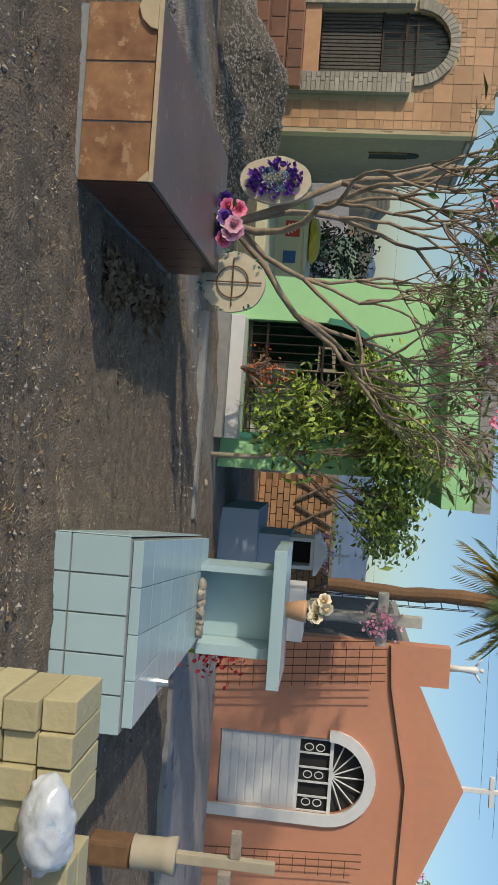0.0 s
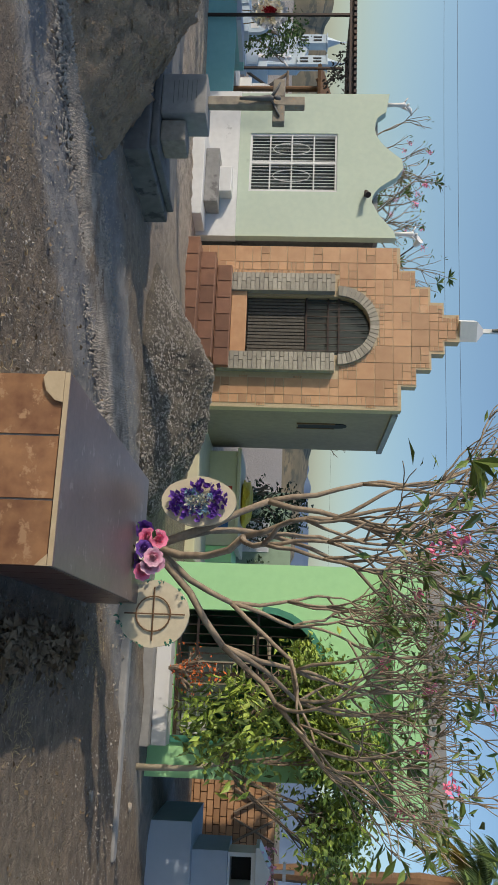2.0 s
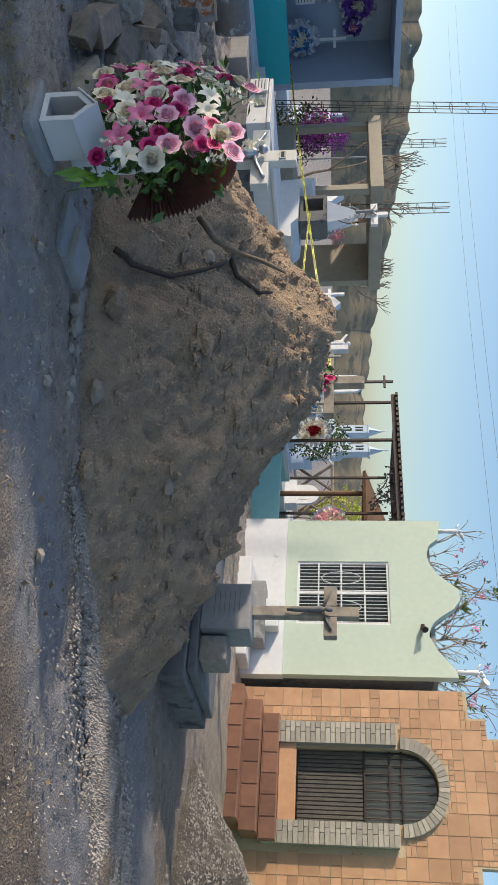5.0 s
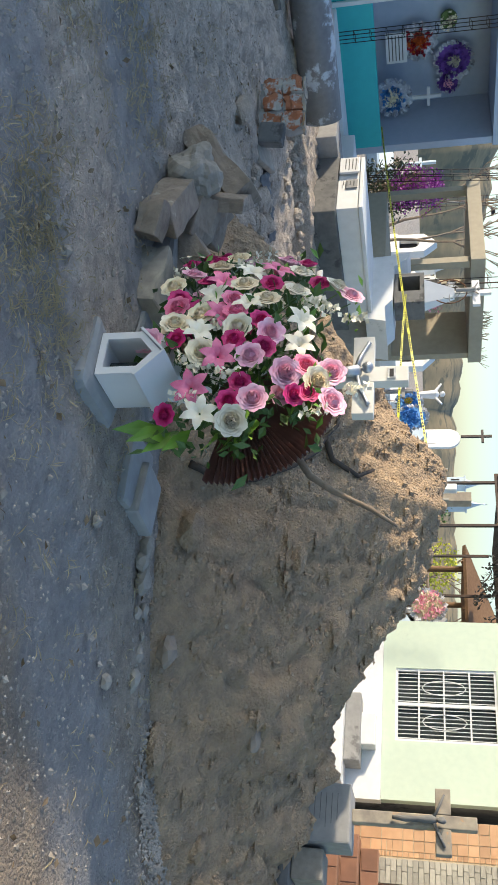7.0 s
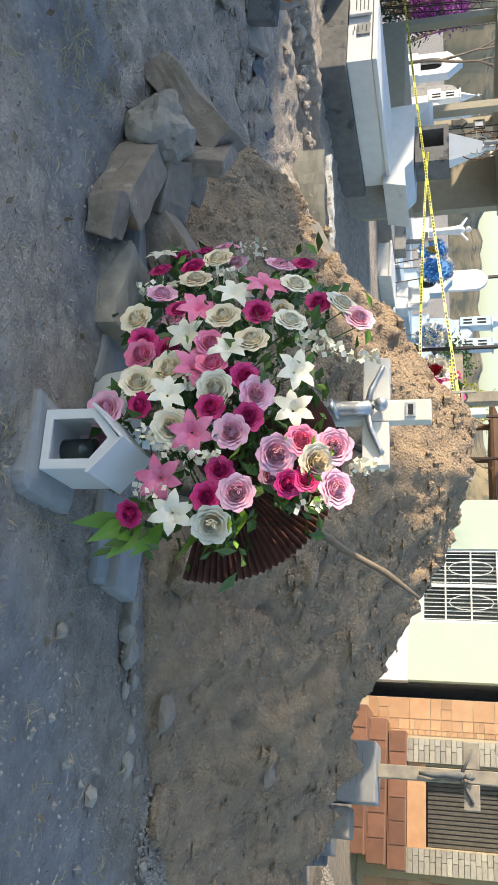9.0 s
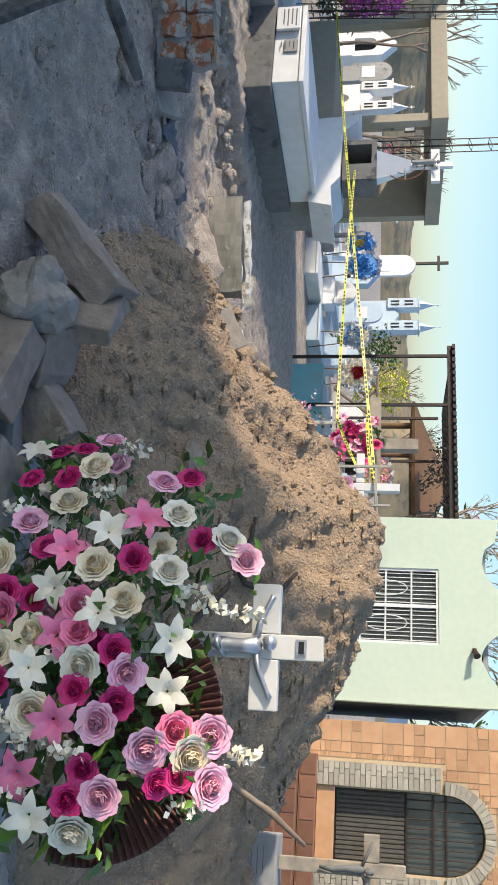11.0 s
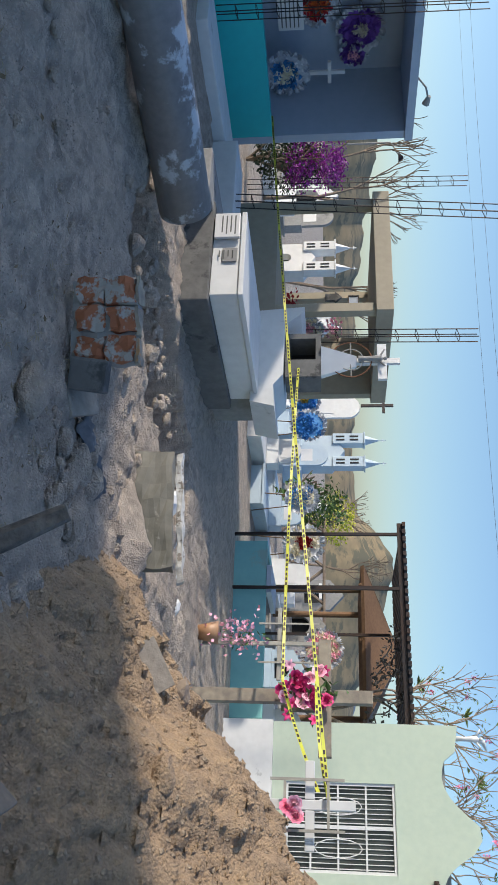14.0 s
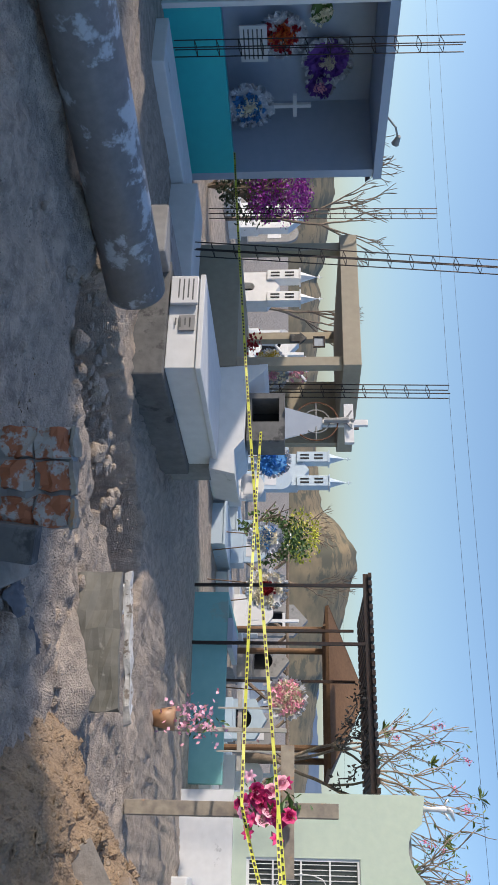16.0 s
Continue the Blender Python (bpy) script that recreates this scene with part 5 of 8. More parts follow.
    # pleated fan
    fan = thing("pleated_fan", (-7.2, 4.6, 0.1), "pleated dark brown palm fan behind the flowers", "fan")
    M_FAN = mat("dark_brown_fibre", (0.21, 0.095, 0.072), (0.13, 0.055, 0.042), 25, 0.45, 0.3, big=5)
    c = Vector((-7.12, 4.40, 0.42))
    nseg = 46
    v, f = [], []
    invf = WORLDS[fan.name].inverted()
    for k in range(nseg * 2 + 1):
        a = radians(-12 + 150 * k / (nseg * 2))
        off = 0.014 if k % 2 else -0.014
        for r in (0.06, 0.46):
            p = c + Vector((math.cos(a) * r, off * r / 0.4 + 0.12 * r, math.sin(a) * r))
            v.append(tuple(invf @ p))
        if k:
            b = 2 * k
            f.append((b - 2, b - 1, b + 1, b))
    leaf_ = raw("fan_leaf", v, f, [M_FAN], fan)
    so = leaf_.modifiers.new("thick", "SOLIDIFY")
    so.thickness = 0.003
    part("fan_hub", tube(bmesh.new(), [c + Vector((0, -0.02, 0)), c + Vector((0, 0.03, 0))], 0.08, 14), M_FAN, fan)
    return t


bouquet()


def figure(bm, x, y, z, s, arms=True, n=8):
    """A plain small standing figure, s high."""
    tube(bm, [(x, y, z), (x, y, z + 0.3 * s), (x, y, z + 0.55 * s), (x, y, z + 0.75 * s), (x, y, z + 0.82 * s)], [0.10 * s, 0.08 * s, 0.10 * s, 0.12 * s, 0.04 * s], n)
    r = bmesh.ops.create_icosphere(bm, subdivisions=1, radius=0.08 * s)
    bmesh.ops.translate(bm, vec=(x, y, z + 0.9 * s), verts=r["verts"])
    if arms:
        tube(bm, [(x - 0.1 * s, y, z + 0.73 * s), (x - 0.33 * s, y - 0.02, z + 0.88 * s)], [0.04 * s, 0.025 * s], 6)
        tube(bm, [(x + 0.1 * s, y, z + 0.73 * s), (x + 0.33 * s, y - 0.02, z + 0.88 * s)], [0.04 * s, 0.025 * s], 6)
    return bm


M_SILVER = mat("silver_paint", (0.55, 0.56, 0.58), (0.35, 0.36, 0.38), 30, 0.35, 0.4, metal=0.7)


M_CREAMWHITE = mat("cream_white_paint", (0.74, 0.70, 0.62), (0.64, 0.60, 0.52), 9, 0.6, 0.2, spots=(0.5, 0.46, 0.38), spot_size=6, spot_cut=0.66)


def white_cross():
    t = thing("white_wooden_cross", (-7.44, 4.78, -0.15), "white wooden cross with a silver figure behind the flowers", "cross")
    m = pose(-7.44, 4.66, 0, 0, 0, 7)
    part("upright", box(bmesh.new(), -0.045, 0.045, -0.03, 0.03, -0.1, 1.2, 0.004, m), M_CREAMWHITE, t)
    part("arm", box(bmesh.new(), -0.23, -0.047, -0.03, 0.03, 0.93, 1.035, 0.004, m), M_CREAMWHITE, t)
    part("arm", box(bmesh.new(), 0.047, 0.23, -0.03, 0.03, 0.93, 1.035, 0.004, m), M_CREAMWHITE, t)
    bm = bmesh.new()
    tube(bm, [(0.006, -0.045, 0.63), (0.004, -0.06, 0.70), (-0.004, -0.075, 0.77), (0.0, -0.055, 0.83), (0.002, -0.06, 0.90), (0.0, -0.055, 0.955), (0.0, -0.05, 0.975)], [0.012, 0.018, 0.024, 0.03, 0.026, 0.036, 0.016], 10)
    for sg in (-1, 1):
        tube(bm, [(sg * 0.03, -0.055, 0.955), (sg * 0.085, -0.05, 0.965), (sg * 0.165, -0.042, 1.0), (sg * 0.185, -0.04, 1.01)], [0.015, 0.012, 0.009, 0.012], 8)
    tube(bm, [(-0.035, -0.07, 0.80), (0.0, -0.08, 0.81), (0.04, -0.06, 0.84)], [0.012, 0.02, 0.01], 8)
    r = bmesh.ops.create_icosphere(bm, subdivisions=2, radius=0.03)
    bmesh.ops.translate(bm, vec=(-0.012, -0.07, 1.005), verts=r["verts"])
    bm.transform(m)
    part("figure", bm, M_SILVER, t, "silver painted figure", smooth=True)
    bm = box(bmesh.new(), -0.03, 0.03, -0.036, -0.031, 1.10, 1.14, 0, m)
    part("plate", bm, M_SILVER, t, "small silver plate")
    part("plate_mark", box(bmesh.new(), -0.022, 0.022, -0.039, -0.037, 1.11, 1.13, 0, m), M_IRON, t, "dark unreadable mark")
    return t


white_cross()


def candle_box():
    t = thing("candle_house", (-7.02, 4.0, -0.09), "small white house-shaped candle box with an open front", "candle box")
    x0, x1, y0, y1, z0, z1, za = -7.13, -6.915, 3.99, 4.26, -0.09, 0.095, 0.19
    cx = (x0 + x1) / 2
    pent = [(x0, z0), (x1, z0), (x1, z1), (cx, za), (x0, z1)]
    hole = [(x0 + 0.035, z0 + 0.03), (x1 - 0.035, z0 + 0.03), (x1 - 0.035, z1 - 0.005), (cx, za - 0.04), (x0 + 0.035, z1 - 0.005)]
    part("front", plate(bmesh.new(), pent, [hole], y0, 0.012), M_CLEANWHITE, t)
    part("back", plate(bmesh.new(), pent, [], y1 - 0.012, 0.012), M_CLEANWHITE, t)
    part("side", boxes((x0, x0 + 0.01, y0 + 0.013, y1 - 0.013, z0, z1)), M_CLEANWHITE, t)
    part("side", boxes((x1 - 0.01, x1, y0 + 0.013, y1 - 0.013, z0, z1)), M_CLEANWHITE, t)
    part("floor_plate", boxes((x0 + 0.011, x1 - 0.011, y0 + 0.013, y1 - 0.013, z0, z0 + 0.01)), M_CLEANWHITE, t)
    for sg in (-1, 1):
        bm = bmesh.new()
        xa = cx + sg * 0.121
        q = [(xa, z1 - 0.012), (cx, za + 0.008), (cx, za + 0.02), (xa + sg * 0.004, z1)]
        part("roof_panel", plate(bm, q, [], y0 - 0.012, y1 - y0 + 0.024), M_CLEANWHITE, t)
    part("candle_jar", tube(bmesh.new(), [(cx, y0 + 0.15, z0 + 0.012), (cx, y0 + 0.15, z0 + 0.13)], 0.045, 16), M_GLASS, t, "dark glass candle jar", smooth=True)
    t.matrix_basis = pose(-7.02, 4.0, -0.09, 0, 0, 8)
    return t


candle_box()

# kerb stones and rubble round the flowers
rnd = random.Random(8)
for k, (x, y, z, sx, sy, sz, rz) in enumerate(((-7.05, 4.2, -0.22, 0.17, 0.2, 0.075, 5), (-7.75, 4.55, -0.2, 0.3, 0.16, 0.08, -8), (-6.93, 4.78, -0.2, 0.2, 0.16, 0.09, 10), (-8.3, 4.62, -0.2, 0.22, 0.14, 0.1, 15), (-6.72, 4.95, -0.22, 0.1, 0.22, 0.055, 20))):
    bm = bmesh.new()
    box(bm, -sx, sx, -sy, sy, -sz, sz, 0.03)
    for v in bm.verts:
        v.co += v.co.normalized() * 0.03 * noise.noise(v.co * 9 + Vector((k * 5, 0, 0)))
    bm.transform(pose(x, y, z, 0, 0, rz))
    solo("kerb_stone", bm, M_CONC, (x, y, z - sz), "rough grey concrete kerb stone beside the flowers", "stone", "kerb stones")
for k in range(13):
    x, y = -6.0 - 0.07 * k + rnd.uniform(-0.05, 0.05), 5.35 - 0.03 * k + rnd.uniform(-0.06, 0.06)
    s = rnd.uniform(0.016, 0.05)
    solo("edge_stone", rock(bmesh.new(), (x, y, G(x, y) + s * 0.4), (s * 1.4, s, s * 0.8), k), M_STONE, (x, y, G(x, y)), "small grey stone along the foot of the mound", "stone", "edge stones")

M_MASON = mat("brown_masonry", (0.36, 0.28, 0.21), (0.22, 0.17, 0.13), 16, 0.95, 0.8, grain=0.02, spots=(0.42, 0.36, 0.28), spot_size=7)
# block pile beside the flowers
for k, (x, y, z, sx, sy, sz, rx, ry, rz) in enumerate(((-9.14, 4.53, 0.03, 0.28, 0.11, 0.085, 0, -38, 26), (-8.77, 4.3, 0.0, 0.15, 0.14, 0.13, 0, 0, 20), (-8.83, 4.56, 0.1, 0.045, 0.17, 0.15, 0, 10, 60), (-8.42, 4.28, -0.1, 0.2, 0.09, 0.1, 0, 8, -12),
                                                      (-8.62, 4.5, -0.06, 0.13, 0.11, 0.11, 12, 20, 30), (-8.38, 4.62, -0.05, 0.15, 0.1, 0.1, 0, -30, 25), (-8.16, 4.18, -0.13, 0.09, 0.08, 0.07, 0, 12, 30), (-9.02, 4.85, -0.08, 0.13, 0.13, 0.08, 5, 25, 30))):
    bm = bmesh.new()
    if k == 1:
        rock(bm, (0, 0, 0), (0.15, 0.13, 0.14), 3, sub=4)
        for v in bm.verts:
            v.co += v.co.normalized() * (0.02 * noise.noise(v.co * 22) + 0.012 * abs(noise.noise(v.co * 45)))
    else:
        box(bm, -sx, sx, -sy, sy, -sz, sz, 0.008)
        bmesh.ops.subdivide_edges(bm, edges=[e_ for e_ in bm.edges if e_.calc_length() > 0.04], cuts=3, use_grid_fill=True)
        for v in bm.verts:
            v.co += v.co.normalized() * (0.035 * noise.noise(v.co * 7 + Vector((k * 5, 0, 0))) + 0.012 * noise.noise(v.co * 28))
    bm.transform(pose(x, y, z, rx, ry, rz))
    solo("rubble_block", bm, (M_MASON if k != 1 else M_STONE), (x, y, z - sz), ("rough grey lump of concrete on the rubble pile" if k == 1 else "broken brown masonry block in a pile on the ground"), "rubble", "rubble blocks")

# scattered stones and clods
for k in range(150):
    x, y = rnd.uniform(-13.5, 1.5), rnd.uniform(2.6, 11)
    s = 0.012 + 0.035 * rnd.random() ** 3
    if -2.5 < x < 1.8 and 5.3 < y < 8.1:
        continue
    h = heap(x, y, *MOUND)
    if h > -0.1:
        continue
    solo("pebble", rock(bmesh.new(), (x, y, G(x, y) + s * 0.3), (s * 1.3, s, s * 0.7), k, sub=1), M_STONE, (x, y, G(x, y)), "small grey stone lying on the earth", "stone", "pebbles")
v, f = [], []
for k in range(52000):
    # loose crumbs of earth and gravel
    if k < 46000:
        x, y = rnd.uniform(-14.5, 2.5), 2.2 + 8.5 * rnd.random() ** 1.6
        z = G(x, y) + 0.004
        s = rnd.uniform(0.003, 0.011) if rnd.random() < 0.93 else rnd.uniform(0.011, 0.022)
        if heap(x, y, *MOUND) > -0.1 or (-2.5 < x < 1.8 and 5.2 < y < 8.1):
            continue
    else:
        u_ = rnd.random()
        x, y = -4.3 + 3.2 * (u_ - 0.5) + rnd.gauss(0, 0.1), 7.45 + 3.7 * (u_ - 0.5) + rnd.gauss(0, 0.1)
        z = G(x, y) + 0.004
        s = rnd.uniform(0.006, 0.016)
    i = len(v)
    v += [(x + s * rnd.uniform(0.6, 1.2), y, z), (x, y + s, z), (x - s, y, z), (x, y - s * rnd.uniform(0.6, 1.2), z), (x + rnd.uniform(-s, s) * 0.4, y, z + s * rnd.uniform(0.5, 1.1))]
    f += [(i, i + 1, i + 4), (i + 1, i + 2, i + 4), (i + 2, i + 3, i + 4), (i + 3, i, i + 4)]
for k in range(22000):
    if k < 4500:
        a, r_ = rnd.uniform(0, 2 * math.pi), math.sqrt(rnd.random())
        x, y = GRAVEL[0] + 1.55 * r_ * math.cos(a), GRAVEL[1] + 1.15 * r_ * math.sin(a)
        hz = heap_z(GRAVEL, x, y, 0.03, 8.0)
        if hz < 0:
            continue
        z = G(x, y) + hz
    else:
        u_ = rnd.random() ** 0.7
        x, y = -5.3 + 2.6 * u_ + rnd.gauss(0, 0.2), 6.3 + 3.0 * u_ + rnd.gauss(0, 0.24)
        z = G(x, y) + 0.012
    s = rnd.uniform(0.008, 0.022)
    i = len(v)
    v += [(x + s * rnd.uniform(0.6, 1.2), y, z), (x, y + s, z), (x - s, y, z), (x, y - s * rnd.uniform(0.6, 1.2), z), (x + rnd.uniform(-s, s) * 0.4, y, z + s * rnd.uniform(0.5, 1.0))]
    f += [(i, i + 1, i + 4), (i + 1, i + 2, i + 4), (i + 2, i + 3, i + 4), (i + 3, i, i + 4)]
raw("loose_gravel", v, f, [mat("loose_stone", (0.46, 0.40, 0.33), (0.20, 0.172, 0.14), 9, 0.9, 0, big=3)], None, "loose pebbles and clods strewn over the earth", kind="stuff")
v, f = [], []
for k in range(5200):
    # dead leaves and chips of straw
    x, y = (rnd.uniform(-3.5, 2.5), rnd.uniform(2.6, 8.8)) if k % 2 else (rnd.uniform(-13, 1), rnd.uniform(2.3, 6.5))
    if k % 9 == 0:
        x, y = -1.15 + rnd.gauss(0, 0.12), rnd.uniform(6.0, 7.9)
    if heap(x, y, *MOUND) > -0.05 or -2.4 < x < -1.3 and 5.4 < y < 8.05:
        continue
    leaf(v, f, (x, y, G(x, y) + 0.012), (rnd.uniform(-1, 1), rnd.uniform(-1, 1), rnd.uniform(-0.05, 0.35)), rnd.uniform(0.015, 0.055), rnd.choice((0.06, 0.2, 0.3)), 0.3, rnd)
raw("leaf_litter", v, f, [mat("dead_leaf", (0.27, 0.19, 0.11), (0.13, 0.09, 0.055), 30, 0.85, 0.2, big=12)], None, "dead leaves and straw chips scattered on the earth", kind="stuff")
v, f = [], []
for k in range(2200):
    cx_, cy_ = rnd.uniform(-12.5, 1.5), rnd.uniform(2.4, 6.0)
    if rnd.random() < 0.5:
        spot = rnd.choice(((-7.1, 3.3), (-7.0, 3.45), (-7.2, 3.5), (-6.9, 3.6), (-7.05, 3.25), (-8.3, 3.0), (-9.2, 3.3), (-1.0, 8.6), (-10.4, 4.0), (-0.6, 6.5), (-8.9, 3.7)))
        cx_, cy_ = spot[0] + rnd.gauss(0, 0.25), spot[1] + rnd.gauss(0, 0.25)
    for j in range(5):
        leaf(v, f, (cx_ + rnd.gauss(0, 0.02), cy_ + rnd.gauss(0, 0.02), G(cx_, cy_)), (rnd.uniform(-1, 1), rnd.uniform(-1, 1), rnd.uniform(0.1, 0.7)), rnd.uniform(0.03, 0.09), 0.03, 0.5, rnd)
raw("dry_grass", v, f, [mat("dry_straw", (0.52, 0.42, 0.25), (0.32, 0.25, 0.14), 10, 0.9, 0)], None, "tufts of dry straw-coloured grass on the earth", kind="stuff")
v, f = [], []
for k in range(1500):
    # heap of dead leaves along the shaded side of the brown grave
    x, y = -1.12 + abs(rnd.gauss(0, 0.13)), rnd.uniform(6.1, 7.9)
    leaf(v, f, (x, y, G(x, y) + 0.01 + 0.1 * rnd.random() * max(0.0, 1 - (x + 1.2) / 0.35)), (rnd.uniform(-1, 1), rnd.uniform(-1, 1), rnd.uniform(-0.2, 0.6)), rnd.uniform(0.04, 0.1), 0.25, 0.4, rnd)
raw("leaf_heap", v, f, [bpy.data.materials["dead_leaf"]], None, "heap of dead brown leaves against the grave", kind="stuff")
# clods on the mound
v, f = [], []
for k in range(8500):
    a, r_ = rnd.uniform(0, 2 * math.pi), math.sqrt(rnd.random())
    dx, dy = math.cos(a) * r_, math.sin(a) * r_
    x, y = MOUND[0] + dx * (MOUND[2] if dx < 0 else MOUND[3]), MOUND[1] + dy * (MOUND[4] if dy < 0 else MOUND[5])
    h = heap_z(MOUND, x, y, 0.11, 3.0)
    if h < 0.02:
        continue
    z = G(x, y) + h
    s = rnd.uniform(0.007, 0.028) if rnd.random() < 0.9 else rnd.uniform(0.028, 0.065)
    i = len(v)
    ring_ = [(x + s * math.cos(t) * rnd.uniform(0.7, 1.2), y + s * math.sin(t) * rnd.uniform(0.7, 1.2), z - s * 0.3) for t in (0, 1.2, 2.5, 3.8, 5.1)]
    v += ring_ + [(x, y - s * 0.2, z + s * rnd.uniform(0.3, 0.6))]
    f += [(i + j, i + (j + 1) % 5, i + 5) for j in range(5)]
raw("mound_clods", v, f, [M_MOUND], None, "loose clods and stones on the earth mound", kind="stuff")

v, f = [], []
for k in range(2200):
    a, r_ = rnd.uniform(0, 2 * math.pi), math.sqrt(rnd.random())
    dx, dy = math.cos(a) * r_, math.sin(a) * r_
    x, y = GRAVEL[0] + dx * (GRAVEL[2] if dx < 0 else GRAVEL[3]), GRAVEL[1] + dy * (GRAVEL[4] if dy < 0 else GRAVEL[5])
    h = heap_z(GRAVEL, x, y, 0.045, 8.0)
    if h < 0.0:
        continue
    z = G(x, y) + h
    s = rnd.uniform(0.010, 0.03)
    i = len(v)
    v += [(x + s * math.cos(t) * rnd.uniform(0.7, 1.2), y + s * math.sin(t) * rnd.uniform(0.7, 1.2), z - s * 0.3) for t in (0, 1.2, 2.5, 3.8, 5.1)] + [(x, y - s * 0.2, z + s * rnd.uniform(0.3, 0.7))]
    f += [(i + j, i + (j + 1) % 5, i + 5) for j in range(5)]
raw("gravel_stones", v, f, [M_STONE], None, "loose grey stones on the gravel pile", kind="stuff")

M_OLDWOOD = mat("grey_split_wood", (0.20, 0.175, 0.15), (0.05, 0.046, 0.042), 34, 0.9, 1.0, grain=0.02, big=9)
M_DARKROOT = mat("dark_root", (0.085, 0.06, 0.042), (0.04, 0.03, 0.022), 30, 0.85, 0.5)
M_CHAR = mat("charred_wood", (0.05, 0.048, 0.045), (0.02, 0.02, 0.02), 30, 0.85, 0.7)
# roots on the mound
for pts in ([(-7.35, 5.23, -0.03), (-7.36, 5.37, 0.05), (-7.54, 5.65, 0.25), (-7.73, 5.77, 0.45), (-8.11, 5.97, 0.61), (-8.38, 6.06, 0.68)], [(-8.11, 5.97, 0.61), (-8.0, 6.07, 0.65), (-7.99, 6.25, 0.81), (-8.15, 6.4, 0.9)]):
    pts = [tuple(Vector(pts[k]).lerp(Vector(pts[k + 1]), u)) for k in range(len(pts) - 1) for u in (0, 0.5)] + [pts[-1]]
    pts = [(px_, py_, max(pz_, G(px_, py_) + heap_z(MOUND, px_, py_, 0.11, 3.0) + 0.015)) for px_, py_, pz_ in pts]
    n_ = len(pts)
    solo("dead_branch", tube(bmesh.new(), pts, [0.024 - 0.014 * k / n_ for k in range(n_)], 8), M_DARKROOT, pts[0], "crooked bare brown branch lying on the earth mound", "branch", "dead branches", smooth=True)
solo("standing_branch", tube(bmesh.new(), [(-7.2, 4.88, 0.6), (-7.04, 4.93, 0.71), (-6.96, 4.95, 0.83), (-6.91, 4.95, 0.92), (-6.86, 4.95, 1.01), (-6.76, 4.95, 1.14)], [0.02, 0.018, 0.016, 0.013, 0.014, 0.007], 8), M_BARK, (-7.2, 4.85, 0.1), "bare branch sticking out behind the flowers", "branch", smooth=True)

# concrete pieces under the candle box
b = boxes((-7.19, -6.86, 3.93, 4.34, -0.3, -0.094), bevel=0.05)
for v_ in b.verts:
    v_.co += Vector((noise.noise(v_.co * 5), noise.noise(v_.co * 6), 0)) * 0.06
solo("concrete_footing", b, M_CONC, (-7.0, 4.12, -0.3), "rounded rough concrete footing under the white candle box", "concrete block")
b = boxes((-7.02, -6.72, 4.76, 5.0, -0.3, -0.07), bevel=0.02)
solo("concrete_footing", b, M_CONC, (-6.87, 4.88, -0.3), "small pale concrete block at the foot of the mound", "concrete block")
b = boxes((-8.15, -7.72, 4.32, 4.6, -0.35, -0.06), bevel=0.02)
bmesh.ops.subdivide_edges(b, edges=b.edges[:], cuts=3, use_grid_fill=True)
for v_ in b.verts:
    v_.co += Vector((noise.noise(v_.co * 9), noise.noise(v_.co * 8), noise.noise(v_.co * 11))) * 0.03
solo("concrete_footing", b, M_AGED, (-7.9, 4.45, -0.35), "rough tan concrete beam beside the flowers", "concrete block")

# ---- slab, brick chunk, charred beams, debris ----
M_MOSSY = mat("stained_concrete", (0.25, 0.235, 0.195), (0.13, 0.125, 0.10), 9, 0.95, 0.6, spots=(0.34, 0.32, 0.27), spot_size=6)
M_PLASTERED = mat("cracked_plaster", (0.62, 0.60, 0.56), (0.45, 0.43, 0.39), 20, 0.9, 0.8, grain=0.02, spots=(0.25, 0.21, 0.17), spot_size=12, spot_cut=0.56)
bm = bmesh.new()
box(bm, -0.50, 0.50, -0.07, 0.07, -0.24, 0.11)
bmesh.ops.bevel(bm, geom=[e_ for e_ in bm.edges if abs(e_.verts[0].co.x + 0.50) < 0.01 and abs(e_.verts[1].co.x + 0.58) < 0.01 and e_.verts[0].co.z * e_.verts[1].co.z > 0 and e_.verts[0].co.z > 0], offset=0.12, segments=5, affect="EDGES")
bmesh.ops.subdivide_edges(bm, edges=[e_ for e_ in bm.edges if e_.calc_length() > 0.3], cuts=6, use_grid_fill=True)
for v_ in bm.verts:
    v_.co += Vector((noise.noise(v_.co * 7), noise.noise(v_.co * 9), noise.noise(v_.co * 8))) * 0.025
solo("stone_slab", (bm.transform(pose(-11.54, 7.87, -0.03, -8, -4, 3)), bm)[1], M_MOSSY, (-11.55, 7.85, -0.25), "broken stone slab leaning in the dug earth", "slab")
b = box(bmesh.new(), -0.56, 0.56, -0.03, 0.03, -0.028, 0.028)
bmesh.ops.subdivide_edges(b, edges=b.edges[:], cuts=9, use_grid_fill=True)
for v_ in b.verts:
    v_.co += Vector((noise.noise(v_.co * 13), noise.noise(v_.co * 15), noise.noise(v_.co * 17))) * 0.022
b.transform(pose(-11.53, 7.98, 0.12, 0, -4, 3))
heap_mesh("earth_pile", (-11.15, 7.6, 0.7, 0.55, 0.4, 0.2, 0.22), 0.035, M_DIRT, 0.05, "low heap of loose brown earth against a slab", "earth heap", 6.0)
solo("plaster_edge", b, M_PLASTERED, (-11.5, 7.98, 0.0), "broken edge of white plaster along the top of a slab", "rubble")
bc = thing("brick_chunk", (-11.77, 5.6, -0.25), "toppled chunk of brick wall with peeling white plaster", "brick wall")
BC_TURN = Matrix.Translation((-12.06, 5.57, 0)) @ Matrix.Rotation(radians(23), 4, "Z") @ Matrix.Diagonal((0.84, 1, 1, 1)) @ Matrix.Translation((12.08, -5.5, 0))
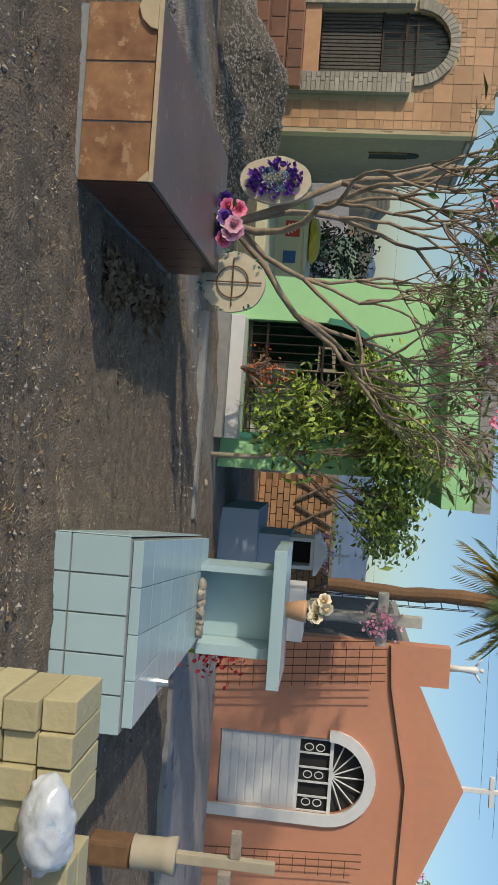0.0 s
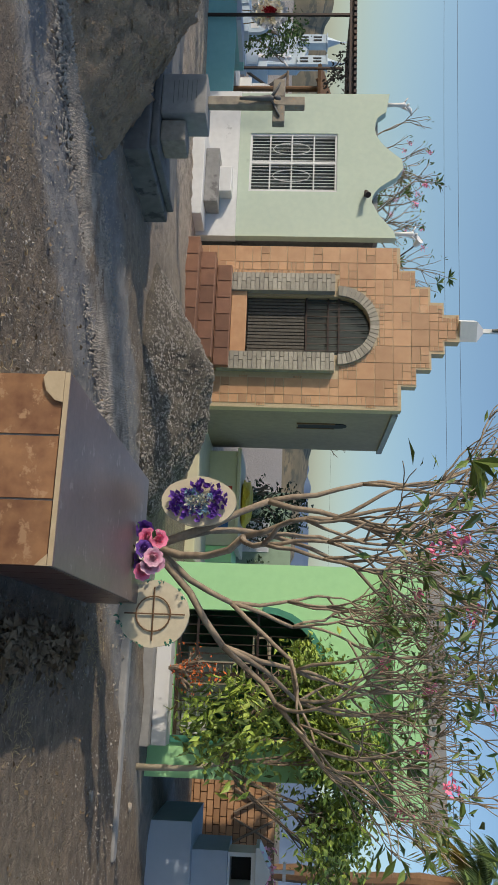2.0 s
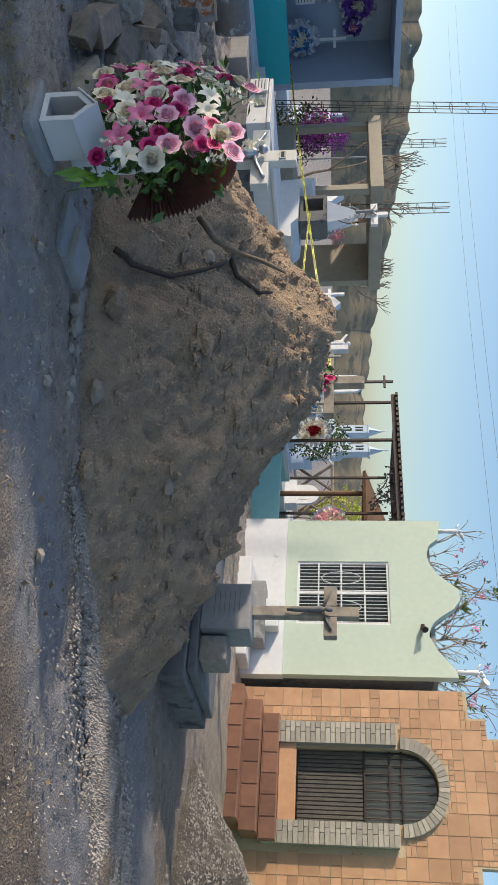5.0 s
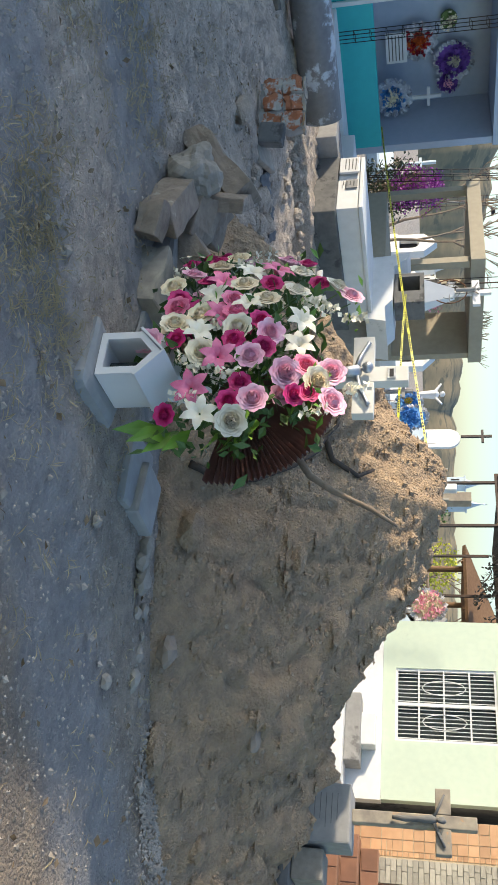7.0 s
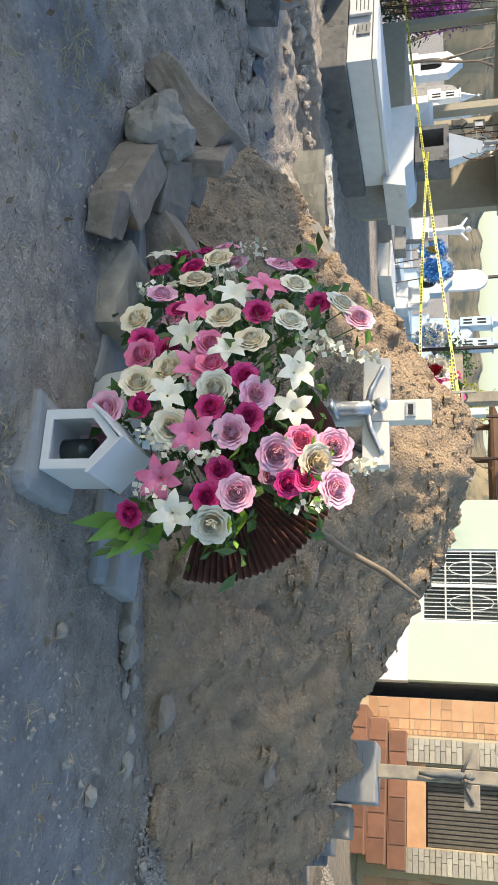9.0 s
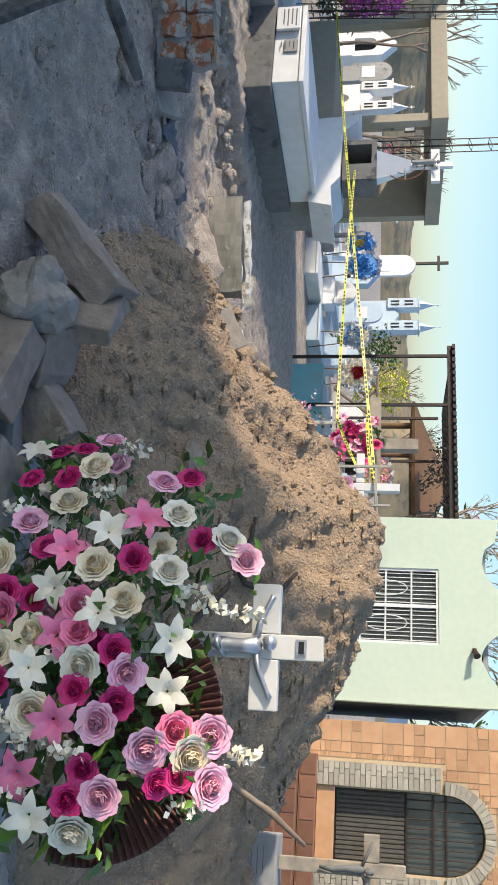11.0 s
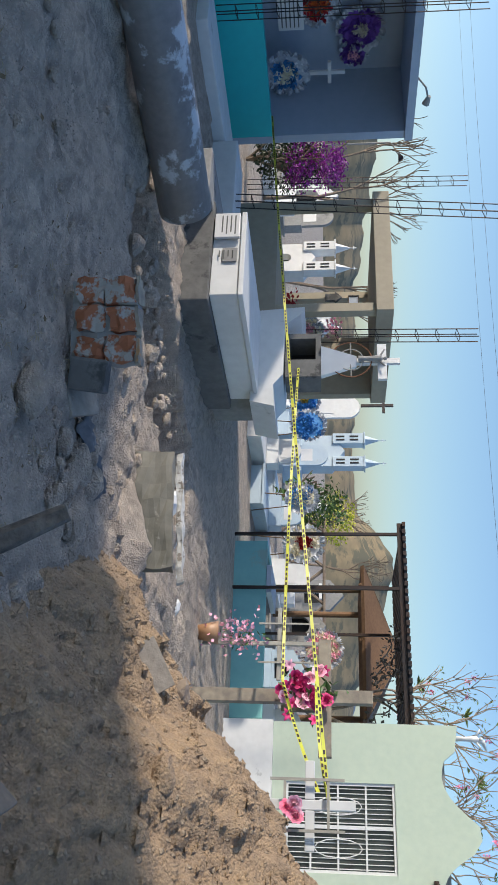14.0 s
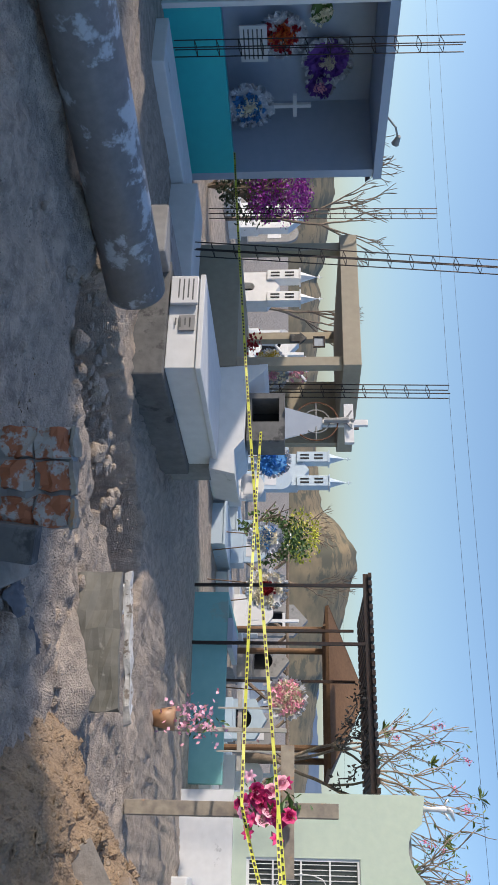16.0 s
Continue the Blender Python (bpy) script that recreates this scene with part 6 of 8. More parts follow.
rnd = random.Random(12)
for i in range(3):
    for j in range(2):
        x0 = -12.08 + i * 0.215 + rnd.uniform(-0.01, 0.01)
        z0 = -0.16 + j * 0.185
        b = boxes((x0, x0 + 0.185, 5.5 + rnd.uniform(-0.03, 0.02), 5.64, z0, z0 + 0.165))
        bmesh.ops.subdivide_edges(b, edges=b.edges[:], cuts=3, use_grid_fill=True)
        for v_ in b.verts:
            v_.co += Vector((noise.noise(v_.co * 12), noise.noise(v_.co * 14 + Vector((3, 0, 0))), noise.noise(v_.co * 13 + Vector((7, 0, 0))))) * 0.035
        part("brick", b, M_BRICK, bc)
b = boxes((-12.07, -11.46, 5.535, 5.64, -0.2, 0.195))
bmesh.ops.subdivide_edges(b, edges=b.edges[:], cuts=7, use_grid_fill=True)
for v_ in b.verts:
    v_.co += Vector((noise.noise(v_.co * 9), noise.noise(v_.co * 11), noise.noise(v_.co * 10))) * 0.03
part("mortar", b, M_CONC, bc)
for i, (xa, xb) in enumerate(((-12.09, -11.9), (-11.87, -11.66), (-11.63, -11.45))):
    b = boxes((xa, xb, 5.51, 5.64, 0.195, 0.215))
    bmesh.ops.subdivide_edges(b, edges=b.edges[:], cuts=3, use_grid_fill=True)
    for v_ in b.verts:
        v_.co += Vector((noise.noise(v_.co * 14), noise.noise(v_.co * 15), noise.noise(v_.co * 11))) * 0.025
    part("plaster", b, M_AGED, bc)
bc.matrix_basis = BC_TURN @ bc.matrix_basis
cb = thing("leaning_cross", (-8.95, 3.25, -0.25), "leaning weathered grey wooden cross stuck in the ground", "cross")
for nm, p0_, p1_, r_ in (("upright", (-8.93, 3.25, -0.3), (-9.53, 3.37, 0.77), 0.029), ("arm", (-9.5, 3.02, 0.43), (-9.265, 3.67, 0.53), 0.025)):
    q_ = [Vector(p0_).lerp(Vector(p1_), u_ / 9) for u_ in range(10)]
    bm = tube(bmesh.new(), q_, [r_ * (1 + 0.12 * noise.noise(Vector((u_ * 1.7, r_ * 90, 0)))) * (0.8 if u_ == 9 else 1) for u_ in range(10)], 6)
    for v_ in bm.verts:
        v_.co += Vector((noise.noise(v_.co * 40), noise.noise(v_.co * 43), noise.noise(v_.co * 38))) * 0.006
    part(nm, bm, M_OLDWOOD, cb)
for k in range(26):
    x, y = -10.9 + rnd.gauss(0, 0.45), 6.2 + rnd.gauss(0, 0.35)
    if heap(x, y, *MOUND) > 0.15:
        continue
    s = rnd.uniform(0.04, 0.11)
    solo("clod", rock(bmesh.new(), (x, y, G(x, y) + s * 0.3), (s * 1.5, s, s * 0.8), k + 40), M_DIRT, (x, y, G(x, y)), "dark clod of dug earth with roots", "clod", "clods")
for k in range(10):
    x, y = -13.6 + 2.6 * rnd.random(), 7.2 + rnd.gauss(0, 0.35)
    s = rnd.uniform(0.04, 0.09)
    solo("clod", rock(bmesh.new(), (x, y, G(x, y) + s * 0.3), (s * 1.3, s, s * 0.9), k + 90), M_DIRT, (x, y, G(x, y)), "dark clod of dug earth with roots", "clod", "clods")
for k in range(5):
    x = -13.2 + 0.5 * k
    solo("plaster_lump", rock(bmesh.new(), (-12.4 + 0.32 * k, 9.6 + 0.2 * k, -0.3), (0.15, 0.09, 0.06), k + 70), M_WHITE, (-12.4 + 0.32 * k, 9.6 + 0.2 * k, -0.35), "white plaster lump at the edge of the trench", "rubble", "plaster lumps")
for k, (x, y, s) in enumerate(((-7.0, 5.35, 0.09), (-6.35, 5.5, 0.06), (-7.2, 6.0, 0.07), (-6.2, 6.3, 0.06), (-5.9, 5.7, 0.08), (-8.6, 5.7, 0.07), (-9.3, 6.1, 0.08), (-7.9, 5.8, 0.06), (-5.6, 6.4, 0.05), (-9.9, 7.0, 0.07), (-6.8, 5.8, 0.05))):
    z = G(x, y) + max(0.0, heap_z(MOUND, x, y, 0.11, 3.0))
    solo("mound_stone", rock(bmesh.new(), (x, y, z + s * 0.2), (s * 1.5, s, s * 0.8), k + 300), M_MASON if k % 2 else M_MOUND, (x, y, z), "flat stone stuck in the side of the earth mound", "stone", "stones on the mound")
solo("mound_slate", box(bmesh.new(), -0.16, 0.16, -0.12, 0.12, -0.015, 0.015, 0.006, pose(-9.97, 6.68, G(-9.97, 6.7) + max(0.0, heap_z(MOUND, -9.97, 6.68, 0.11, 3.0)) + 0.05, 55, -25, 25)), M_STONE, (-9.95, 6.7, -0.2), "triangular dark slate stuck in the mound", "stone")

# crumpled grey cloth, a flat stone and half a block among the dug earth
bm = bmesh.new()
bmesh.ops.create_grid(bm, x_segments=26, y_segments=14, size=1)
for v_ in bm.verts:
    u_, w_ = v_.co.x, v_.co.y
    v_.co = Vector((-11.3 + 0.12 * u_ + 0.09 * w_, 6.42 + 0.3 * u_ - 0.02 * w_, G(-11.3, 6.4) + 0.05 + 0.07 * abs(noise.noise(Vector((u_ * 1.5, w_ * 3.5, 2)))) + 0.03 * noise.noise(Vector((u_ * 6, w_ * 5, 4))) - 0.05 * w_ * w_))
gc = solo("crumpled_cloth", bm, mat("dirty_grey_cloth", (0.24, 0.235, 0.235), (0.12, 0.12, 0.125), 14, 0.8, 0.5, big=6), (-11.3, 6.42, -0.23), "crumpled dirty grey cloth half buried in the dug earth", "cloth", smooth=True)
gc.modifiers.new("thick", "SOLIDIFY").thickness = 0.004
solo("flat_stone", box(bmesh.new(), -0.11, 0.11, -0.17, 0.17, -0.03, 0.03, 0.02, pose(-11.45, 5.98, G(-11.4, 6) + 0.05, 14, -12, 30)), M_STONE, (-11.45, 5.98, -0.25), "flat brown stone lying beside the brick chunk", "stone")
solo("half_block", box(bmesh.new(), -0.1, 0.1, -0.06, 0.06, -0.14, 0.09, 0.02, pose(-11.5, 5.8, -0.05, 0, 8, 28)), M_DARKCONC, (-11.5, 5.8, -0.25), "dark half block leaning on the brick chunk", "block")
for k in range(90):
    # lumps thrown up along the trench and over the dug ground
    u_ = rnd.random()
    x, y = (-14.3 + 1.5 * u_ + rnd.gauss(0, 0.16), 6.9 + 2.0 * u_ + rnd.gauss(0, 0.16)) if k % 2 else (rnd.uniform(-14.0, -9.8), rnd.uniform(4.2, 7.6))
    if heap(x, y, *MOUND) > 0.05:
        continue
    s_ = rnd.uniform(0.02, 0.06)
    solo("clod", rock(bmesh.new(), (x, y, G(x, y) + s_ * 0.25), (s_ * 1.3, s_, s_ * 0.8), k + 140), M_DIRT, (x, y, G(x, y)), "brown clod thrown up beside the trench", "clod", "clods")

# ---- garlands on the frangipani ----
def disc(bm, c, rx, rz, y0, y1, n=28, tilt=0.0):
    pts = [(c[0] + rx * math.cos(2 * math.pi * k / n) * (1 + 0.03 * math.sin(5 * k)), c[2] + rz * math.sin(2 * math.pi * k / n)) for k in range(n)]
    return plate(bm, pts, [], y0, y1 - y0)


def wreath(at, rx, rz, base_mat, flowers, label, seed, stand=True, film=True, cover=0.75, n=60, petal=0.05, ground_z=None, rz_turn=0.0, name="wreath"):
    """A round grave wreath: a padded disc with blooms on it."""
    rnd = random.Random(seed)
    t = thing(name, at, label, "wreath", "", rz_turn)
    W = WORLDS[t.name]
    bm = bmesh.new()
    disc(bm, (0, 0, 0), rx, rz, 0, 0.05)
    part("pad", bm, base_mat, t, local=True)
    v, f = [], []
    mats = [m for m, _ in flowers]
    for gi, (m, (r0, r1)) in enumerate(flowers):
        v, f = [], []
        for k in range(n):
            a, r = rnd.uniform(0, 2 * math.pi), rnd.uniform(r0, r1)
            for j in range(4):
                leaf(v, f, (rx * r * math.cos(a), -0.02, rz * r * math.sin(a)), (rnd.uniform(-1, 1), -0.8, rnd.uniform(-1, 1)), petal, 0.35, 0.2, rnd)
        raw("bloom_cover", v, f, [m], t, kind="stuff")
    if film:
        v, f = [], []
        for k in range(26):
            a = 2 * math.pi * k / 26
            for j in range(2):
                leaf(v, f, (rx * 0.9 * math.cos(a), 0.0, rz * 0.9 * math.sin(a)), (math.cos(a) + rnd.uniform(-0.5, 0.5), -0.3, math.sin(a) + rnd.uniform(-0.5, 0.5)), rx * 0.4, 0.5, 0, rnd)
        raw("film_edge", v, f, [M_FOIL], t, "crumpled clear film edge")
    if stand and ground_z is not None:
        drop = ground_z - at[2]
        for sx in (-0.5, 0.5):
            bm = rod((sx * rx * 0.6, 0.06, rz * 0.5), (sx * rx * 1.4, 0.12, drop), 0.012, 5)
            part("leg", bm, M_WOOD, t, local=True)
    return t


M_CREAMPAD = mat("cream_paper_pad", (0.66, 0.58, 0.42), (0.54, 0.46, 0.33), 18, 0.85, 0.3, big=5)
wreath((-2.2, 8.0, 0.84), 0.2, 0.3, M_CREAMPAD, [(P_PURPLE, (0.15, 0.8)), (P_PURPLE, (0.4, 0.75)), (P_WHITE, (0.0, 0.3)), (mat("pale_blue_petal", (0.3, 0.5, 0.6), None, 20, 0.6, 0.1), (0.0, 0.45))], "cream oval wreath with purple flowers hung on the tree", 1, film=False, n=34, petal=0.06)
w = wreath((-1.3, 7.85, 0.56), 0.25, 0.27, M_CREAMPAD, [(M_DKGREEN, (0.95, 1.02))], "bare cream round wreath pad with wire rings", 2, film=False, n=24, petal=0.03)
for rr in (0.13,):
    part("ring_wire", tube(bmesh.new(), [(rr * math.cos(a), -0.012, rr * math.sin(a)) for a in np.linspace(0, 2 * math.pi, 25)], 0.006, 5), M_WOOD, w, local=True)
part("cross_wire", rod((-0.2, -0.01, 0), (0.2, -0.01, 0), 0.006, 5), M_WOOD, w, local=True)
part("cross_wire", rod((0, -0.014, -0.22), (0, -0.014, 0.24), 0.006, 5), M_WOOD, w, local=True)
fl = thing("small_bouquet", (-1.75, 7.6, 0.43), "small bunch of pink and blue cloth flowers on the grave", "flowers")
rr = random.Random(3)
for k in range(12):
    rose((P_PINK, P_LPINK, P_WHITE, P_PURPLE)[k % 4], fl, Vector((-1.75 + rr.uniform(-0.16, 0.16), 7.55 + rr.uniform(-0.1, 0.1), 0.47 + rr.uniform(0, 0.14))), 0.06, (rr.uniform(-0.4, 0.4), -1, rr.uniform(0, 0.6)), rr)
leafy(fl, "foliage", [(Vector((-1.75, 7.58, 0.47)), (0, 0, 1))], 30, 0.09, 0.2, 0.06, M_LEAF, rr, kind="stuff")

# cracked grave's crucifix figure
bm = tube(bmesh.new(), [(-6.440, 8.690, 0.950), (-6.430, 8.670, 1.050), (-6.440, 8.690, 1.150), (-6.440, 8.680, 1.250), (-6.440, 8.690, 1.290)], [0.014, 0.024, 0.024, 0.034, 0.02], 8)
tube(bm, [(-6.465, 8.690, 1.270), (-6.560, 8.700, 1.315), (-6.640, 8.710, 1.350)], [0.015, 0.012, 0.01], 6)
tube(bm, [(-6.415, 8.690, 1.270), (-6.320, 8.700, 1.315), (-6.250, 8.710, 1.350)], [0.015, 0.012, 0.01], 6)
rock(bm, (-6.435, 8.670, 1.330), (0.028, 0.028, 0.036), 3)
solo("crucifix_figure", bm, M_DARKCONC, (-6.440, 8.700, 0.970), "dark weathered figure on a stone crucifix", "statue", smooth=True)

# ---- block stack ----
st = random.Random(6)
for r in range(7):
    for c in range(9):
        x, z = 0.83 + c * 0.105, r * 0.115
        if c > 3 and r > 4 + (c == 8):
            continue
        b = boxes((x + st.uniform(-0.004, 0.004), x + 0.098, 3.42 + st.uniform(-0.02, 0.02), 3.72, z, z + 0.109), bevel=0.005)
        solo("cement_block", b, M_YBLOCK, (x + 0.05, 3.57, z), "solid yellowish cement block in a stack", "block", "stacked cement blocks")
for c in range(2):
    solo("cement_block", boxes((1.35, 1.65, 3.45 + c * 0.12, 3.56 + c * 0.12, 0.69, 0.8), bevel=0.005), M_YBLOCK, (1.5, 3.5 + c * 0.12, 0.69), "solid yellowish cement block in a stack", "block", "stacked cement blocks")
bm = bmesh.new()
vs_ = bmesh.ops.create_icosphere(bm, subdivisions=4, radius=1)["verts"]
for v_ in vs_:
    d_ = 1 + 0.14 * noise.noise(v_.co * 1.6) + 0.1 * noise.noise(v_.co * 4)
    v_.co = Vector((1.2 + v_.co.x * 0.15 * d_, 3.4 + v_.co.y * 0.085 * d_, 0.745 + v_.co.z * 0.08 * d_))
for v_ in bm.verts:
    v_.co += v_.normal * (0.008 * noise.noise(v_.co * 22) + 0.014 * abs(noise.noise(v_.co * 45)))
solo("plastic_bag", bm, mat("clear_plastic_bag", (0.62, 0.66, 0.70), (0.45, 0.5, 0.55), 12, 0.2, 0.5, grain=0.02, big=6, spots=(0.25, 0.42, 0.6), spot_size=5, spot_cut=0.6), (1.12, 3.5, 0.56), "crumpled clear plastic bag on the block stack", "bag", smooth=True)
# cross on round pedestal
pc = thing("pedestal_cross", (2.79, 6.5, 0.0), "wooden cross on a round sandy pedestal", "cross")
part("base", boxes((2.71, 2.89, 6.42, 6.6, -0.1, 0.346), bevel=0.03), M_WOOD, pc, "rough brown base")
part("pedestal", tube(bmesh.new(), [(2.79, 6.5, 0.35), (2.79, 6.5, 0.36), (2.79, 6.5, 0.56), (2.79, 6.5, 0.64)], [0.115, 0.105, 0.11, 0.125], 24), M_BEIGEC, pc, smooth=True)
part("upright", boxes((2.755, 2.825, 6.47, 6.53, 0.643, 1.3), bevel=0.006), M_BEIGEC, pc)
part("arm", boxes((2.58, 2.752, 6.47, 6.53, 1.0, 1.07), bevel=0.006), M_STONE, pc)
part("arm", boxes((2.603, 2.8, 5.97, 6.03, 0.98, 1.06), bevel=0.006), M_STONE, pc)


# ---- graves of many kinds ----
def headstone_grave(at, w, h, m1, seed, label, kind_=0, rz=0.0, slab=True):
    t = thing("headstone_grave", at, label, "grave", "", rz)
    P = lambda n, bm, m, l="": part(n, bm, m, t, l, local=True)
    if slab:
        P("base", box(bmesh.new(), -w / 2, w / 2, -1.6, 0.1, -0.3, 0.22, 0.01), m1)
        P("lid", box(bmesh.new(), -w / 2 - 0.03, w / 2 + 0.03, -1.63, 0.13, 0.223, 0.27, 0.01), m1)
    P("pedestal", box(bmesh.new(), -w * 0.42, w * 0.42, -0.25, 0.1, 0.273, 0.27 + h * 0.35, 0.01), m1)
    z = 0.273 + h * 0.35
    if kind_ == 0:
        P("stone", plate(bmesh.new(), arch(-w * 0.33, w * 0.33, z, z + h * 0.65), [], -0.12, 0.1), m1)
        P("plaque", box(bmesh.new(), -w * 0.2, w * 0.2, -0.13, -0.122, z + 0.05, z + h * 0.3), M_CLEANWHITE, "small pale plaque")
    elif kind_ == 1:
        P("cross", box(box(box(bmesh.new(), -0.04, 0.04, -0.1, -0.02, z, z + h, 0.004), -0.22, -0.042, -0.1, -0.02, z + h * 0.6, z + h * 0.6 + 0.08, 0.004), 0.042, 0.22, -0.1, -0.02, z + h * 0.6, z + h * 0.6 + 0.08, 0.004), m1)
    elif kind_ == 2:
        P("niche", plate(bmesh.new(), [(-w * 0.4, z), (w * 0.4, z), (w * 0.4, z + h * 0.6), (0, z + h * 0.9), (-w * 0.4, z + h * 0.6)], [arch(-w * 0.22, w * 0.22, z + 0.05, z + h * 0.5)], -0.2, 0.25), m1)
        P("niche_back", box(bmesh.new(), -w * 0.3, w * 0.3, 0.0, 0.04, z + 0.02, z + h * 0.5), M_DARK, "shadowed niche")
    elif kind_ == 3:
        bm = figure(bmesh.new(), 0, -0.06, z, h)
        P("statue", bm, M_CLEANWHITE, "white angel figure")
    return t


def chapel_model(at, s, label, m1, black_cross=False):
    """A tomb top like a little church with towers."""
    t = thing("church_model", at, label, "grave")
    P = lambda n, bm, m, l="": part(n, bm, m, t, l, local=True)
    P("plinth", box(bmesh.new(), -0.7 * s, 0.7 * s, -0.4 * s, 0.4 * s, -0.5, 0.5 * s, 0.01), m1)
    P("nave", plate(bmesh.new(), [(-0.5 * s, 0.503 * s), (0.5 * s, 0.503 * s), (0.5 * s, 1.4 * s), (0, 1.75 * s), (-0.5 * s, 1.4 * s)], [arch(-0.14 * s, 0.14 * s, 0.55 * s, 1.05 * s)], -0.3 * s, 0.5 * s), m1)
    P("doorway", box(bmesh.new(), -0.13 * s, 0.13 * s, -0.02, 0.0, 0.56 * s, 1.0 * s), M_DARK)
    for sx in (-0.38, 0.38):
        tw = part("tower", box(bmesh.new(), (sx - 0.16) * s, (sx + 0.16) * s, -0.36 * s, -0.04 * s, 1.403 * s, 2.3 * s, 0.01), m1, t, local=True)
        for zz in (1.5, 1.9):
            for dx in (-0.08, 0.03):
                part("opening", box(bmesh.new(), (sx + dx) * s, (sx + dx + 0.05) * s, -0.37 * s, -0.361 * s, zz * s, (zz + 0.25) * s), M_DARK, tw, local=True)
        part("ledge", box(bmesh.new(), (sx - 0.19) * s, (sx + 0.19) * s, -0.39 * s, -0.01 * s, 2.303 * s, 2.34 * s), m1, tw, local=True)
        part("spire", tube(bmesh.new(), [(sx * s, -0.2 * s, 2.343 * s), (sx * s, -0.2 * s, 2.75 * s), (sx * s, -0.2 * s, 2.76 * s), (sx * s, -0.2 * s, 2.95 * s)], [0.15 * s, 0.02 * s, 0.012 * s, 0.012 * s], 6), m1, tw, local=True)
        part("finial", box(bmesh.new(), (sx - 0.05) * s, (sx + 0.05) * s, -0.21 * s, -0.19 * s, 2.85 * s, 2.88 * s), m1, tw, local=True)
    return t


M_PALEBLUE = mat("pale_blue_paint", (0.50, 0.60, 0.66), (0.42, 0.52, 0.60), 8, 0.65, 0.2, spots=(0.4, 0.45, 0.48), spot_size=2)
gl = ["white painted grave with a rounded headstone", "pale blue grave with a small cross", "white grave with a gabled niche", "grey grave with a white angel statue"]
gm = [M_WHITE, M_PALEBLUE, M_WHITE, M_CONC]
rows = [(-17.6, 18.3, 0.9, 0.75, 0), (-16.6, 19.4, 0.9, 0.8, 0), (-18.7, 17.6, 0.8, 0.7, 1), (-19.6, 20.5, 1.0, 1.0, 2), (-15.6, 20.8, 0.9, 0.9, 0), (-14.9, 22.5, 1.0, 1.0, 2), (-18.2, 22.6, 0.9, 1.0, 3), (-16.4, 24.2, 1.0, 1.1, 1), (-20.6, 17.2, 0.9, 0.9, 3),
        (-21.6, 19.2, 1.0, 1.2, 1), (-23.3, 21.3, 1.1, 1.2, 2), (-13.6, 24.6, 1.0, 0.9, 0), (-12.2, 21.5, 0.9, 0.9, 1), (-24.6, 24.5, 1.1, 1.4, 3), (-25.4, 18.6, 1.0, 1.3, 2), (-27.5, 21.5, 1.1, 1.5, 0), (-26.4, 16.4, 1.0, 1.2, 1), (-17.2, 27, 1.2, 1.4, 2), (-15.2, 28.5, 1.2, 1.1, 0),
        (-12.8, 18.3, 0.9, 0.7, 2), (-11.9, 18.9, 0.8, 0.8, 0), (-20.5, 24.0, 1.0, 1.3, 0)]
for k, (x, y, w_, h_, kd) in enumerate(rows):
    headstone_grave((x, y, -0.35), w_, h_, gm[(k + kd) % 4], k, gl[kd], kd)
chapel_model((-22.6, 27.9, -0.3), 1.18, "white church-shaped tomb with two spired towers", M_PALEBLUE)
chapel_model((-21.2, 16.2, -0.3), 0.75, "white church-shaped tomb with small towers", M_WHITE)
cbk = headstone_grave((-21.9, 23.6, -0.3), 1.1, 2.2, M_WHITE, 3, "tall white monument carrying a black cross", 0)
solo("black_cross", boxes((-21.94, -21.86, 23.4, 23.46, 2.2, 3.15), (-22.15, -21.943, 23.4, 23.46, 2.82, 2.9), (-21.857, -21.65, 23.4, 23.46, 2.82, 2.9)), M_IRON, (-21.9, 23.45, 2.2), "black iron cross on a white monument", "cross")
for k, (x, y, z, r_, m_, fl_, lb) in enumerate(((-17.9, 17.6, 0.85, 0.33, P_BLUE, [(P_BLUE, (0.1, 1))], "blue foil wreath on a stand"), (-18.9, 18.2, 0.75, 0.3, P_BLUE, [(P_BLUE, (0.1, 1)), (P_YEL, (0, 0.3))], "blue foil wreath with yellow flowers"),
                                                 (-16.3, 17.9, 0.72, 0.3, M_FOIL, [(P_BLUE, (0.1, 0.9)), (P_WHITE, (0, 0.8))], "pale blue wreath in clear film"), (-15.0, 17.2, 0.8, 0.34, M_CLEANWHITE, [(P_WHITE, (0.4, 1)), (P_RED, (0, 0.4))], "white wreath with a red centre"),
                                                 (-13.2, 18.2, 1.15, 0.34, M_CREAMPAD, [(P_LPINK, (0.2, 1)), (P_WHITE, (0.1, 0.9))], "cream and pink wreath in clear film"), (-19.9, 16.9, 0.8, 0.28, M_CLEANWHITE, [(P_YEL, (0, 0.9)), (P_WHITE, (0.3, 1))], "yellow and white wreath on a stand"))):
    wreath((x, y, z), r_, r_, m_, fl_, lb, 20 + k, True, True, n=60, petal=0.09, ground_z=-0.35)


